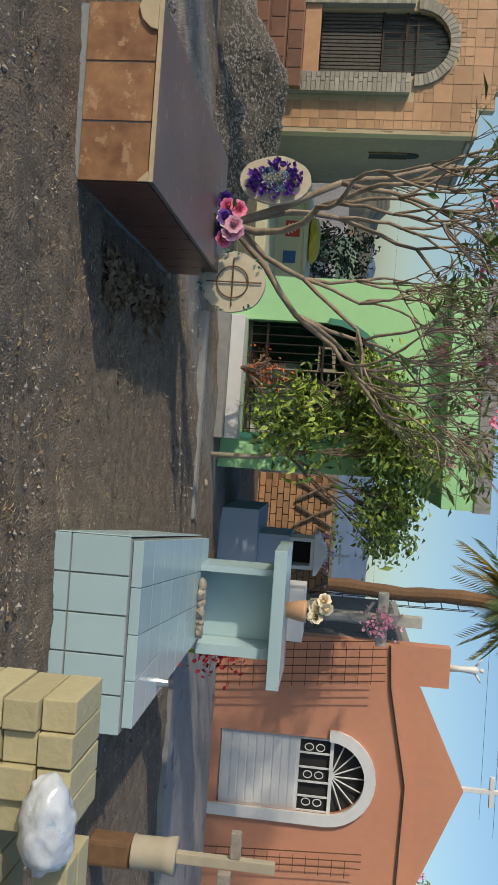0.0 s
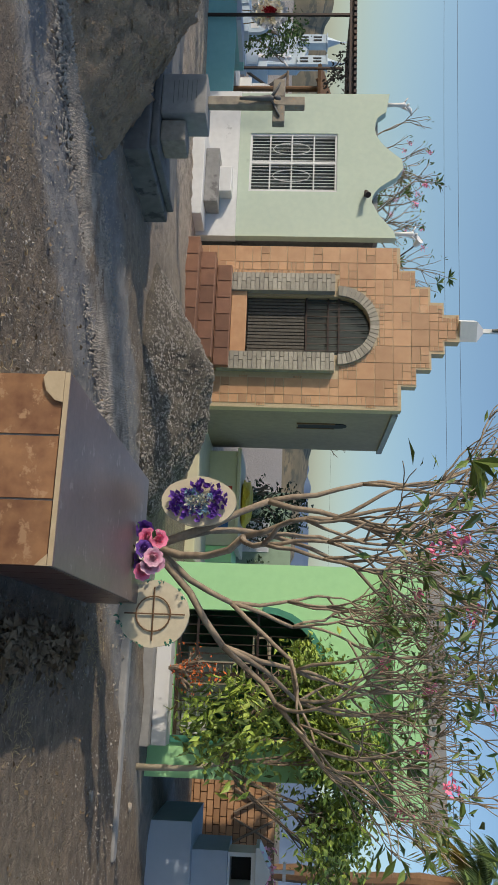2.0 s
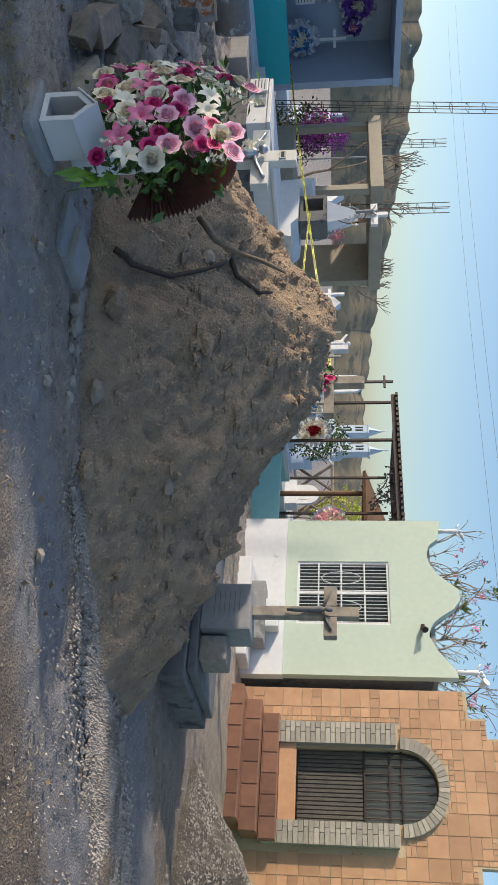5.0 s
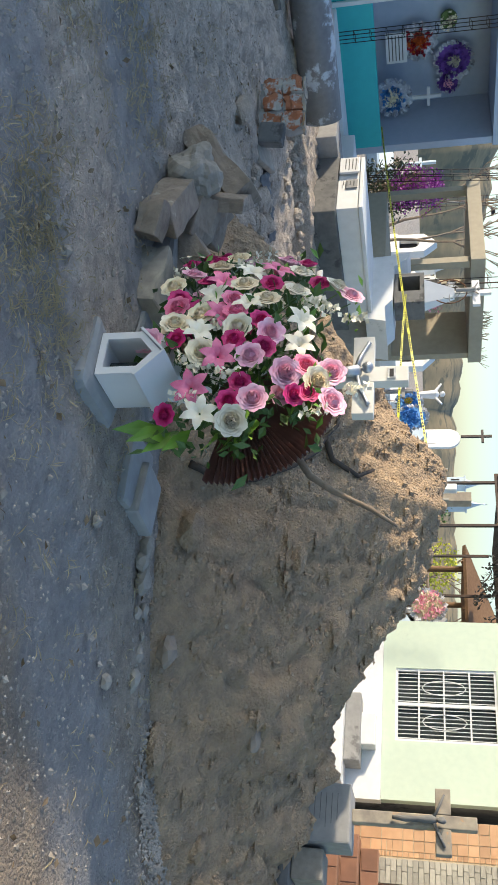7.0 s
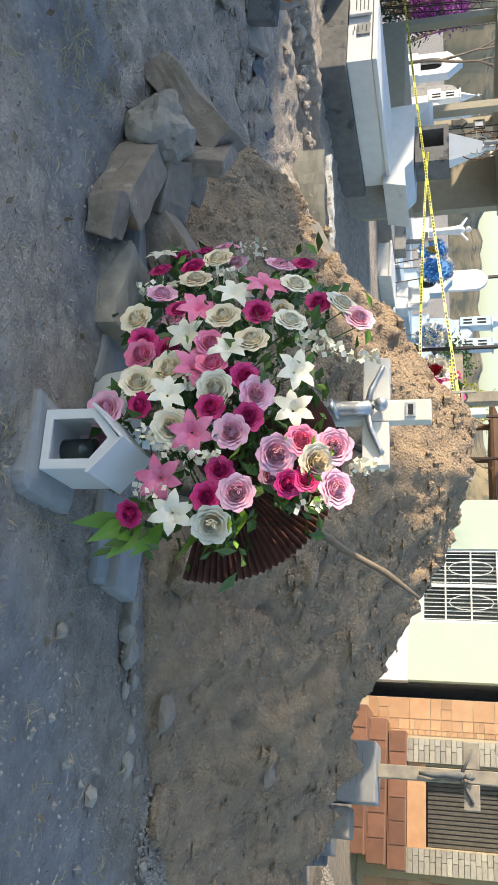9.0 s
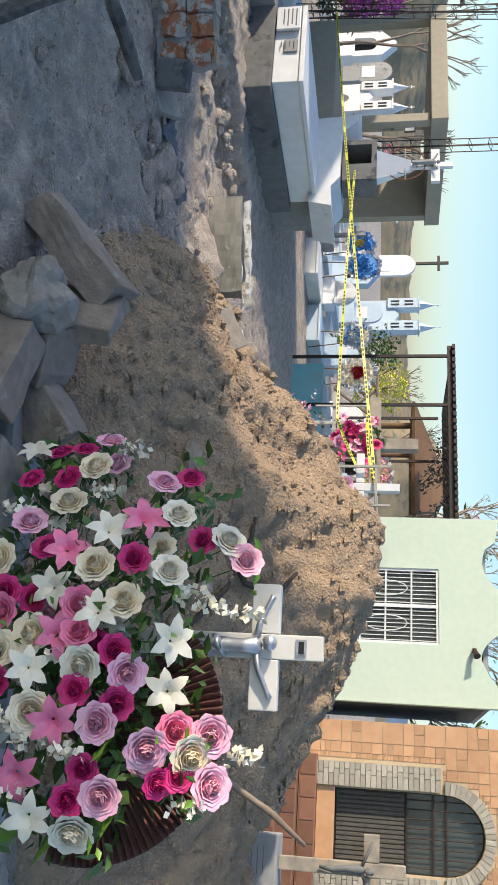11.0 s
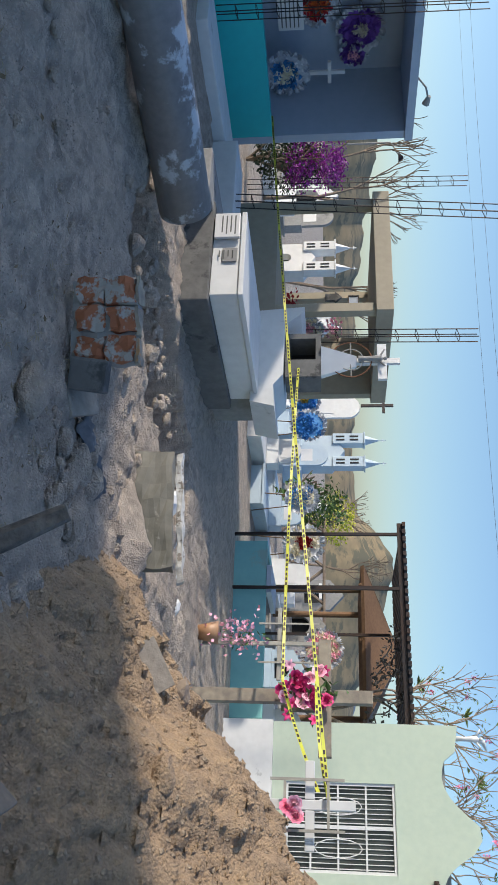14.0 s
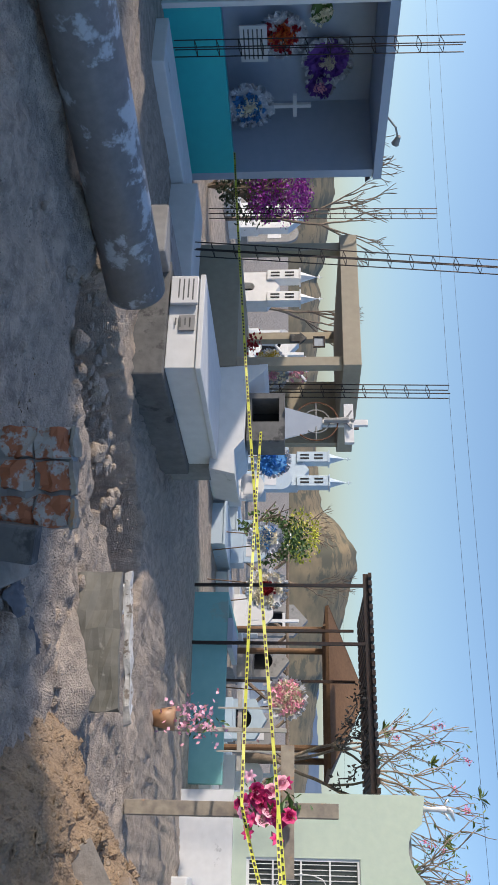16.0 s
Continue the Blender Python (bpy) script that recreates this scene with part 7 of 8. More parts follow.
# ---- monument by the white grave ----
def curved_monument():
    t = thing("curved_monument", (-15.3, 11.2, 0.0), "white curved grave monument carrying a dark niche and a cross", "grave")
    y0 = 11.0
    prof = [(-15.95, 0.36), (-14.5, 0.3), (-14.42, 0.62), (-14.75, 0.60), (-14.9, 0.72), (-15.7, 0.74), (-15.88, 0.95), (-16.0, 1.0)]
    part("base", plate(bmesh.new(), prof, [], y0, 0.9), M_WHITE, t)
    part("plinth", boxes((-16.0, -14.9, y0 + 0.02, y0 + 1.2, -0.4, 0.28)), M_CONC, t)
    part("niche", plate(bmesh.new(), [(-15.62, 0.743), (-14.93, 0.743), (-14.93, 1.22), (-15.62, 1.22)], [[(-15.54, 0.8), (-15.2, 0.8), (-15.2, 1.15), (-15.54, 1.15)]], y0 + 0.1, 0.4), M_DARKCONC, t, "dark stone niche")
    part("niche_back", boxes((-15.6, -14.95, y0 + 0.503, y0 + 0.52, 0.75, 1.2)), M_DARK, t)
    part("cap", tube(bmesh.new(), [(-15.28, y0 + 0.3, 1.223), (-15.28, y0 + 0.3, 1.7)], [0.28, 0.1], 4), M_CLEANWHITE, t)
    part("upright", boxes((-15.32, -15.24, y0 + 0.27, y0 + 0.33, 1.703, 2.28)), M_CLEANWHITE, t)
    part("arm", boxes((-15.55, -15.323, y0 + 0.27, y0 + 0.33, 1.98, 2.1)), M_CLEANWHITE, t)
    part("arm", boxes((-15.237, -14.99, y0 + 0.27, y0 + 0.33, 1.98, 2.1)), M_CLEANWHITE, t)
    bm = figure(bmesh.new(), -15.28, y0 + 0.22, 1.72, 0.4)
    part("figure", bm, M_CONC, t)
    part("ring_wire", tube(bmesh.new(), [(-15.28 + 0.17 * math.cos(a), y0 + 0.24, 1.62 + 0.17 * math.sin(a)) for a in np.linspace(0, 2 * math.pi, 25)], 0.008, 5), M_CONC, t)
    part("cross_wire", rod((-15.56, y0 + 0.24, 1.62), (-15.0, y0 + 0.24, 1.62), 0.008, 5), M_CONC, t)
    part("ring_wire", tube(bmesh.new(), [(-15.28 + 0.28 * math.cos(a), y0 + 0.24, 1.62 + 0.28 * math.sin(a)) for a in np.linspace(0, 2 * math.pi, 25)], 0.01, 5), M_RUST, t)
    return t


curved_monument()
# small things on the back wall of the shelter
lx, lz = -18.3, 1.37
solo("wall_lantern", plate(bmesh.new(), [(lx - 0.07, lz - 0.12), (lx + 0.07, lz - 0.12), (lx + 0.07, lz + 0.05), (lx + 0.12, lz + 0.05), (lx, lz + 0.17), (lx - 0.12, lz + 0.05), (lx - 0.07, lz + 0.05)], [], 13.70, 0.06), M_DARKCONC, (lx, 13.75, lz - 0.12), "dark gabled lantern plate on the shelter's back wall", "ornament")
fx, fz = -18.23, 1.75
pf_ = thing("picture_frame", (fx, 13.74, fz), "small dark framed picture hanging on the shelter wall", "picture")
part("frame", plate(bmesh.new(), [(fx - 0.11, fz - 0.1), (fx + 0.11, fz - 0.1), (fx + 0.11, fz + 0.1), (fx - 0.11, fz + 0.1)], [[(fx - 0.09, fz - 0.08), (fx + 0.09, fz - 0.08), (fx + 0.09, fz + 0.08), (fx - 0.09, fz + 0.08)]], 13.72, 0.03), M_IRON, pf_)
part("picture", boxes((fx - 0.09, fx + 0.09, 13.735, 13.75, fz - 0.08, fz + 0.08)), M_BLUEGREY, pf_)
for (bx_, by_, bz_), bm_, lb_ in (((-17.99, 13.5, 0.62), P_RED, "bunch of red cloth flowers in the shelter"), ((-17.6, 13.74, 1.37), P_LPINK, "bunch of pink cloth flowers on the shelter wall")):
    fl_ = thing("flower_bunch", (bx_, by_, bz_), lb_, "flowers")
    rr = random.Random(77)
    v, f = [], []
    for k in range(90):
        leaf(v, f, (rr.gauss(0, 0.09), rr.gauss(0, 0.03) - 0.06, rr.gauss(0, 0.08)), (rr.uniform(-1, 1), -1, rr.uniform(-1, 1)), 0.07, 0.4, 0.2, rr)
    raw("bloom_cover", v, f, [bm_], fl_, kind="stuff")
wreath((-17.2, 13.2, 0.95), 0.24, 0.24, M_FOIL, [(P_WHITE, (0, 1)), (P_LPINK, (0, 0.5))], "white flower wreath in film inside the shelter", 41, False, n=50, petal=0.07)
# white kerbs and low walls
solo("white_kerb", boxes((-18.4, -16.0, 10.2, 10.9, -0.4, 0.04), (-19.2, -18.42, 8.3, 10.9, -0.4, -0.15), bevel=0.02), M_WHITE, (-17.5, 10, -0.4), "low white painted grave border", "kerb")
solo("grey_border", boxes((-16.5, -15.85, 8.6, 9.9, -0.45, 0.0), bevel=0.02), M_CONC, (-16.2, 9.2, -0.45), "grey concrete border beside the white grave", "kerb")
for nm, (x0, x1, y0, y1, z0, z1) in (("plaque", (-15.78, -15.42, 8.93, 8.97, 0.04, 0.33)), ("plaque", (-15.3, -15.1, 8.975, 8.99, 0.14, 0.31))):
    pq = solo(nm, boxes((x0, x1, y0, y1, z0, z1), bevel=0.008), M_CLEANWHITE if x0 < -15.4 else M_CONC, ((x0 + x1) / 2, y1, z0), "small engraved plaque on the white grave", "plaque")
    for k in range(4):
        part("engraved_line", boxes((x0 + 0.04, x1 - 0.04 - 0.03 * (k % 2), y0 - 0.003, y0 - 0.001, z1 - 0.06 - 0.05 * k, z1 - 0.045 - 0.05 * k)), M_DARKCONC, pq)

# inside the blue chapel
def inside_blue():
    xb = -21.3
    w1 = wreath((xb + 0.12, 10.04, 1.17), 0.32, 0.3, M_FOIL, [(P_ORANGE, (0.0, 0.75)), (P_RED, (0.2, 0.9))], "orange and red wreath in clear film", 51, False, n=50, petal=0.08, rz_turn=90)
    w2 = wreath((xb + 0.12, 10.5, 1.85), 0.34, 0.32, P_PURPLE, [(P_PURPLE, (0.1, 1)), (P_WHITE, (0, 0.3))], "deep purple foil wreath on the wall", 52, False, n=60, petal=0.09, rz_turn=90)
    w3 = wreath((xb + 0.6, 10.9, 0.66), 0.34, 0.3, M_FOIL, [(P_BLUE, (0.3, 0.8)), (P_WHITE, (0, 0.5))], "white and dark blue wreath in clear film", 53, False, n=50, petal=0.1, rz_turn=90)
    w4 = wreath((xb + 0.12, 9.7, 1.75), 0.18, 0.16, M_LEAF, [(P_WHITE, (0.1, 1))], "small white flower bunch on the wall", 54, False, film=False, n=30, petal=0.07, rz_turn=90)
    w5 = wreath((xb + 0.12, 10.95, 1.75), 0.2, 0.2, P_PURPLE, [(P_PURPLE, (0.1, 1)), (P_LPINK, (0, 0.4))], "lilac foil flower bunch", 55, False, n=30, petal=0.08, rz_turn=90)
    c = thing("white_cross", (xb + 0.5, 11.0, 0.3), "white cross with flowers inside the blue chapel", "cross")
    part("upright", boxes((xb + 0.48, xb + 0.53, 10.97, 11.03, 0.3, 1.6)), M_CLEANWHITE, c)
    part("arm", boxes((xb + 0.48, xb + 0.53, 10.8, 10.967, 1.32, 1.38)), M_CLEANWHITE, c)
    part("arm", boxes((xb + 0.48, xb + 0.53, 11.033, 11.2, 1.32, 1.38)), M_CLEANWHITE, c)
    p = thing("white_plaque", (xb + 0.3, 10.0, 0.55), "white plaque with dark lines of lettering", "plaque")
    part("board", boxes((xb + 0.28, xb + 0.31, 9.75, 10.35, 0.55, 0.95)), M_CLEANWHITE, p)
    for k in range(5):
        part("text_line", boxes((xb + 0.312, xb + 0.315, 9.8, 10.3, 0.6 + k * 0.065, 0.62 + k * 0.065)), M_DARKCONC, p)
    m_ = chapel_model((xb + 0.35, 8.9, 0.3), 0.3, "small white church model on a ledge", M_CLEANWHITE)
    l = thing("wall_lamp", (-19.78, 10.4, 2.68), "small lamp on a bent arm at the roof edge", "lamp")
    part("arm", tube(bmesh.new(), [(-19.8, 10.4, 2.68), (-19.7, 10.5, 2.8), (-19.7, 10.7, 2.85)], 0.015, 6), M_CONC, l)
    part("head", tube(bmesh.new(), [(-19.7, 10.66, 2.86), (-19.7, 10.8, 2.82)], [0.03, 0.06], 10), M_CONC, l)
    part_post = solo("white_post", boxes((-19.75, -19.68, 8.45, 8.52, -0.3, 2.55)), M_CLEANWHITE, (-19.7, 8.5, -0.3), "slim white post before the blue chapel", "post")


inside_blue()


# ---- rebar columns ----
def rebar(p0, p1, w=0.13):
    t = thing("rebar_column", p0, "upright rusty rebar cage of four rods and ties", "rebar", "rebar columns")
    p0, p1 = Vector(p0), Vector(p1)
    for dx in (-w / 2, w / 2):
        for dy in (-w / 2, w / 2):
            part("rod", rod(p0 + Vector((dx, dy, 0)), p1 + Vector((dx, dy, 0)), 0.008, 5), M_IRON, t)
    n = int((p1 - p0).length / 0.28)
    for k in range(1, n):
        c = p0 + (p1 - p0) * k / n
        q = [c + Vector((dx * w / 2, dy * w / 2, 0.02 * dx)) for dx, dy in ((-1, -1), (1, -1), (1, 1), (-1, 1), (-1, -1))]
        part("tie", tube(bmesh.new(), q, 0.005, 4), M_IRON, t)
    return t


rebar((-17.45, 10.4, -0.3), (-17.1, 10.5, 4.3))
rebar((-21.4, 14.0, -0.3), (-21.3, 14.0, 4.0))
rebar((-16.1, 11.8, 0.0), (-16.05, 11.8, 3.45))
rebar((-19.55, 9.0, -0.2), (-19.5, 9.0, 3.5), 0.14)
rebar((2.75, 16.5, -0.3), (2.7, 16.5, 4.1))
rf = thing("rebar_mesh", (3.2, 12.6, -0.2), "rusty reinforcing mesh standing before the salmon wall", "rebar")
for k in range(6):
    part("rod", rod((2.85 + 0.11 * k, 12.7, -0.2), (2.6 + 0.11 * k, 12.7, 2.35), 0.008, 5), M_RUST, rf)
for k in range(13):
    part("tie", rod((2.8 - 0.01 * k, 12.69, 0.0 + 0.18 * k), (3.45 - 0.02 * k, 12.69, 0.0 + 0.18 * k), 0.005, 4), M_RUST, rf)
rf2 = thing("rebar_mesh", (5.7, 12.8, -0.2), "rusty reinforcing mesh leaning on the salmon wall", "rebar")
for k in range(3):
    part("rod", rod((5.75 + 0.1 * k, 12.8, -0.2), (5.6 + 0.1 * k, 12.8, 2.2), 0.008, 5), M_RUST, rf2)
for k in range(12):
    part("tie", rod((5.7, 12.79, 0.0 + 0.18 * k), (5.95, 12.79, 0.0 + 0.18 * k), 0.005, 4), M_RUST, rf2)

# ---- caution tape ----
M_TAPE = mat("yellow_tape", (0.60, 0.62, 0.05), (0.50, 0.50, 0.04), 9, 0.45, 0.0)


def tape(a, b, sag, seed, twist=0.2):
    rnd = random.Random(seed)
    a, b = Vector(a), Vector(b)
    n = int((b - a).length / 0.06)
    t = thing("caution_tape", a, "yellow plastic caution tape with black lettering", "tape")
    inv = WORLDS[t.name].inverted()
    v, f, idx = [], [], []
    for k in range(n + 1):
        u = k / n
        p = a + (b - a) * u - Vector((0, 0, sag * 4 * u * (1 - u)))
        ang = twist * math.sin(u * 9 + seed) + 0.2
        w = Vector((0, math.sin(ang), math.cos(ang))) * 0.015
        v += [tuple(inv @ (p + w)), tuple(inv @ (p - w))]
        if k:
            f.append((2 * k - 2, 2 * k - 1, 2 * k + 1, 2 * k))
    ob = raw("ribbon", v, f, [M_TAPE], t)
    bm = bmesh.new()
    for k in range(1, n):
        if k % 9 in (7, 8):
            continue
        u = (k + 0.2) / n
        p = a + (b - a) * u - Vector((0, 0, sag * 4 * u * (1 - u)))
        ang = twist * math.sin(u * 9 + seed) + 0.2
        w = Vector((0, math.sin(ang), math.cos(ang))) * 0.009
        d = (b - a).normalized() * 0.018
        o = Vector((0, -0.004, 0))
        vs = [bm.verts.new(p + o + d * i + w * j) for i, j in ((-1, -1), (1, -1), (1, 1), (-1, 1))]
        bm.faces.new(vs)
    part("lettering", bm, M_IRON, t, "black unreadable letters", kind="stuff")
    return t


tape((-9.5, 8.8, 1.33), (-19.7, 10.9, 0.45), 0.04, 1)
tape((-10.6, 9.6, 0.9), (-15.0, 11.0, 0.93), 0.02, 2)
tape((-9.55, 8.8, 1.25), (-10.6, 9.6, 0.9), 0.02, 4)
tape((-9.5, 8.8, 1.33), (-10.55, 9.4, 1.22), 0.03, 3)


# ---- crosses beyond the mound ----
def stone_cross(at, h, w, th, m1, label, up=0.62):
    t = thing("grave_cross", at, label, "cross")
    x, y, z = at
    part("upright", boxes((x - th / 2, x + th / 2, y - th / 2, y + th / 2, z, z + h), bevel=0.006), m1, t)
    part("arm", boxes((x - w / 2, x - th / 2 - 0.003, y - th / 2, y + th / 2, z + h * up, z + h * up + th), bevel=0.006), m1, t)
    part("arm", boxes((x + th / 2 + 0.003, x + w / 2, y - th / 2, y + th / 2, z + h * up, z + h * up + th), bevel=0.006), m1, t)
    return t


M_OLDWHITE = mat("flaking_white_wood", (0.50, 0.48, 0.42), (0.34, 0.32, 0.27), 18, 0.85, 0.4)
stone_cross((-10.62, 10.4, -0.25), 2.01, 1.15, 0.13, M_AGED, "tall weathered stone cross draped with pink flowers", 0.73)
fb = thing("flower_spray", (-10.68, 10.3, 1.0), "spray of magenta and pink cloth lilies on a cross", "flowers")
rr = random.Random(9)
for k in range(30):
    u = rr.uniform(-0.4, 0.4)
    (lily if k % 2 else rose)((P_HOT, P_LPINK, P_HOT)[k % 3], fb, Vector((-10.68 + 0.5 * rr.gauss(0, 0.25), 10.25, 1.1 + 0.6 * u)), 0.065, (rr.uniform(-0.5, 0.5), -1, rr.uniform(-0.3, 0.5)), rr)
leafy(fb, "foliage", [(Vector((-10.68, 10.3, 0.95 + 0.05 * k)), (0, 0, 1)) for k in range(6)], 12, 0.12, 0.2, 0.1, M_LEAF, rr, kind="stuff")
pk = stone_cross((-9.42, 8.45, 0.55), 0.98, 0.62, 0.07, M_WHITE, "white lattice cross with a pink flower")
part("lattice", boxes((-9.6, -9.58, 8.36, 8.38, 0.9, 1.45), (-9.25, -9.23, 8.36, 8.38, 0.9, 1.45), (-9.577, -9.253, 8.36, 8.38, 1.0, 1.02), (-9.577, -9.253, 8.36, 8.38, 1.32, 1.34)), M_OLDWHITE, pk)
pf = thing("pink_flower", (-9.38, 8.3, 1.02), "bright pink cloth flower tied to a cross", "flowers")
rr = random.Random(2)
for k in range(5):
    rose(P_LPINK if k % 2 else P_PINK, pf, Vector((-9.38 + rr.uniform(-0.06, 0.06), 8.32, 1.05 + rr.uniform(-0.05, 0.05))), 0.05, (rr.uniform(-0.4, 0.4), -1, 0.2), rr)
gp = stone_cross((-11.6, 12.0, -0.25), 1.5, 0.9, 0.05, M_OLDWHITE, "white lattice cross wound with pale pink flowers")
part("lattice", boxes((-11.85, -11.83, 11.95, 11.97, 0.45, 1.2), (-11.37, -11.35, 11.95, 11.97, 0.45, 1.2), (-11.827, -11.373, 11.95, 11.97, 0.75, 0.77)), M_OLDWHITE, gp)
pot = thing("flower_pot", (-11.7, 11.9, -0.3), "terracotta pot of pale pink flowers", "flower pot")
part("pot", tube(bmesh.new(), [(-11.7, 11.9, -0.3), (-11.7, 11.9, -0.05)], [0.09, 0.14], 16), M_TERRA, pot, smooth=True)
rr = random.Random(5)
v, f = [], []
inv = WORLDS[pot.name].inverted()
for k in range(160):
    leaf(v, f, inv @ Vector((-11.68 + rr.gauss(0, 0.13), 11.88 + rr.gauss(0, 0.08), 0.2 + rr.gauss(0, 0.2))), (rr.uniform(-1, 1), rr.uniform(-1, 1), rr.uniform(-1, 1)), 0.06, 0.4, 0.2, rr)
raw("bloom_cover", v, f, [P_LPINK], pot, kind="stuff")
leafy(pot, "foliage", [(Vector((-11.68, 11.92, 0.1 + 0.05 * k)), (0, 0, 1)) for k in range(6)], 8, 0.1, 0.15, 0.08, M_LEAF, rr, kind="stuff")

# ---- palapa shelter, log fence, wires, lamp post ----
pl = thing("palapa", (-13.6, 20.5, -0.3), "small open gazebo with log posts and wooden roof", "gazebo")
for x in (-14.9, -12.5):
    for y in (19.6, 21.4):
        part("post", rod((x, y, -0.3), (x, y, 1.95), 0.07, 10), M_WOOD, pl)
bm = bmesh.new()
apex = (-13.7, 20.5, 2.75)
for a, b in (((-15.3, 19.2), (-12.1, 19.2)), ((-12.1, 19.2), (-12.1, 21.8)), ((-12.1, 21.8), (-15.3, 21.8)), ((-15.3, 21.8), (-15.3, 19.2))):
    bm.faces.new([bm.verts.new((a[0], a[1], 1.95)), bm.verts.new((b[0], b[1], 1.95)), bm.verts.new(apex)])
ro = part("roof", bm, M_WOOD, pl)
ro.modifiers.new("thick", "SOLIDIFY").thickness = 0.08
for x in (-14.9, -13.7, -12.5):
    part("rafter", rod((x, 19.2, 1.93), (-13.7, 20.4, 2.66), 0.04, 6), M_WOOD, pl)
for k in range(9):
    x = -19.5 + k * 1.1
    fn = thing("log_fence", (x, 24.8, -0.3), "crossed weathered log fence panel behind the graves", "fence", "log fence panels")
    part("log", rod((x, 24.8, -0.2), (x + 1.05, 24.8, 1.1), 0.05, 6), M_BARK, fn)
    part("log", rod((x + 1.05, 24.86, -0.2), (x, 24.86, 1.1), 0.05, 6), M_BARK, fn)
    part("rail", rod((x, 24.75, 1.1), (x + 1.1, 24.75, 1.1), 0.045, 6), M_BARK, fn)
for k, (a, b) in enumerate((((-60, 30, 9.0), (10, 24, 6.2)), ((-60, 31, 8.6), (10, 25, 6.0)), ((-30, 60, 4.6), (40, 50, 4.6)))):
    pts = [Vector(a) + (Vector(b) - Vector(a)) * t_ - Vector((0, 0, 2.2 * t_ * (1 - t_))) for t_ in np.linspace(0, 1, 24)]
    solo("overhead_wire", tube(bmesh.new(), pts, 0.005, 4), M_IRON, a, "thin dark overhead cable", "cable")
lp = thing("lamp_post", (-27.5, 18.6, -0.3), "slim grey post with a round lamp on a bent arm", "lamp post")
part("post", rod((-27.5, 18.6, -0.3), (-27.5, 18.6, 3.0), 0.03, 8), M_CONC, lp)
part("arm", tube(bmesh.new(), [(-27.5, 18.6, 3.0), (-27.3, 18.6, 3.1), (-26.9, 18.6, 3.25)], 0.02, 6), M_CONC, lp)
part("lamp_head", tube(bmesh.new(), [(-26.9, 18.6, 3.2), (-26.9, 18.6, 3.32)], [0.14, 0.05], 12), M_IRON, lp)


# ---- things on the pale chapel ----
for x, z, s in ((-11.05, 3.15, 0.42), (-8.42, 3.27, 0.42)):
    bm = figure(bmesh.new(), x, 15.0, z, s)
    tube(bm, [(x, 15.02, z + 0.28), (x + 0.02, 15.1, z + 0.42), (x + 0.14, 15.12, z + 0.46)], [0.05, 0.04, 0.01], 6)
    solo("angel_statue", bm, M_CLEANWHITE, (x, 15.0, z), "small white winged statue on the chapel gable", "statue", "gable statues", smooth=True)
sl = thing("floodlight", (-9.05, 14.85, 2.75), "small dark floodlight on a bracket", "lamp")
part("bracket", boxes((-9.15, -9.1, 14.78, 14.915, 2.72, 2.78)), M_IRON, sl)
part("lamp_head", tube(bmesh.new(), [(-9.12, 14.8, 2.75), (-9.02, 14.72, 2.78)], [0.03, 0.055], 10), M_IRON, sl)
sb = thing("floodlight", (-8.0, 14.9, 3.35), "white floodlight on a thin arm beside the gable", "lamp")
part("arm", tube(bmesh.new(), [(-7.95, 14.93, 3.34), (-8.1, 14.9, 3.55), (-8.15, 14.9, 3.6)], 0.012, 6), M_IRON, sb)
part("lamp_head", tube(bmesh.new(), [(-8.15, 14.9, 3.6), (-8.2, 14.8, 3.68)], [0.04, 0.07], 10), M_CLEANWHITE, sb)
# vines on the pergola
vn = thing("dead_vine", (-12.2, 15.6, 2.0), "dark dry vine hanging from the pergola", "vine")
rr = random.Random(15)
for k in range(4):
    p0 = Vector((-12.9 + 0.35 * k, 15.7, 2.45))
    pts = [p0]
    for j in range(7):
        pts.append(pts[-1] + Vector((rr.uniform(-0.05, 0.16), rr.uniform(-0.04, 0.04), rr.uniform(-0.16, 0.06))))
    part("stem", tube(bmesh.new(), pts, 0.014, 5), M_CHAR, vn)
    leafy(vn, "dry_leaves", [(p, (0, 0, -1)) for p in pts], 7, 0.07, 0.35, 0.05, M_CHAR, rr, kind="stuff")

# ---- between terracotta and green chapels ----
solo("low_border", boxes((-5.6, -2.6, 15.2, 17.5, -0.5, 0.02), bevel=0.02), M_CREAM, (-4, 16, -0.5), "low cream plastered grave platform", "platform")
ct = thing("cream_grave", (-4.0, 17.6, 0.0), "cream plastered grave box with painted panels", "grave")
part("body", boxes((-4.9, -3.1, 17.0, 18.6, -0.4, 0.55), bevel=0.01), M_CREAM, ct)
part("lid", boxes((-4.95, -3.05, 16.95, 18.65, 0.553, 0.62), bevel=0.01), M_CREAM, ct)
part("red_panel", boxes((-4.22, -3.92, 16.985, 16.995, 0.2, 0.47)), mat("red_paint", (0.62, 0.05, 0.03), None, 9, 0.6, 0.1), ct, "red panel with pale lettering")
part("blue_panel", boxes((-3.65, -3.42, 16.985, 16.995, 0.18, 0.42)), mat("blue_paint", (0.03, 0.12, 0.30), None, 9, 0.6, 0.1), ct, "blue panel with pale marks")
for k in range(3):
    part("panel_mark", boxes((-4.18, -3.96 - 0.03 * k, 16.978, 16.983, 0.25 + 0.06 * k, 0.275 + 0.06 * k)), M_CLEANWHITE, ct)
part("green_end", boxes((-3.1 + 0.003, -2.8, 17.05, 18.5, -0.4, 0.5)), M_GREEN, ct)
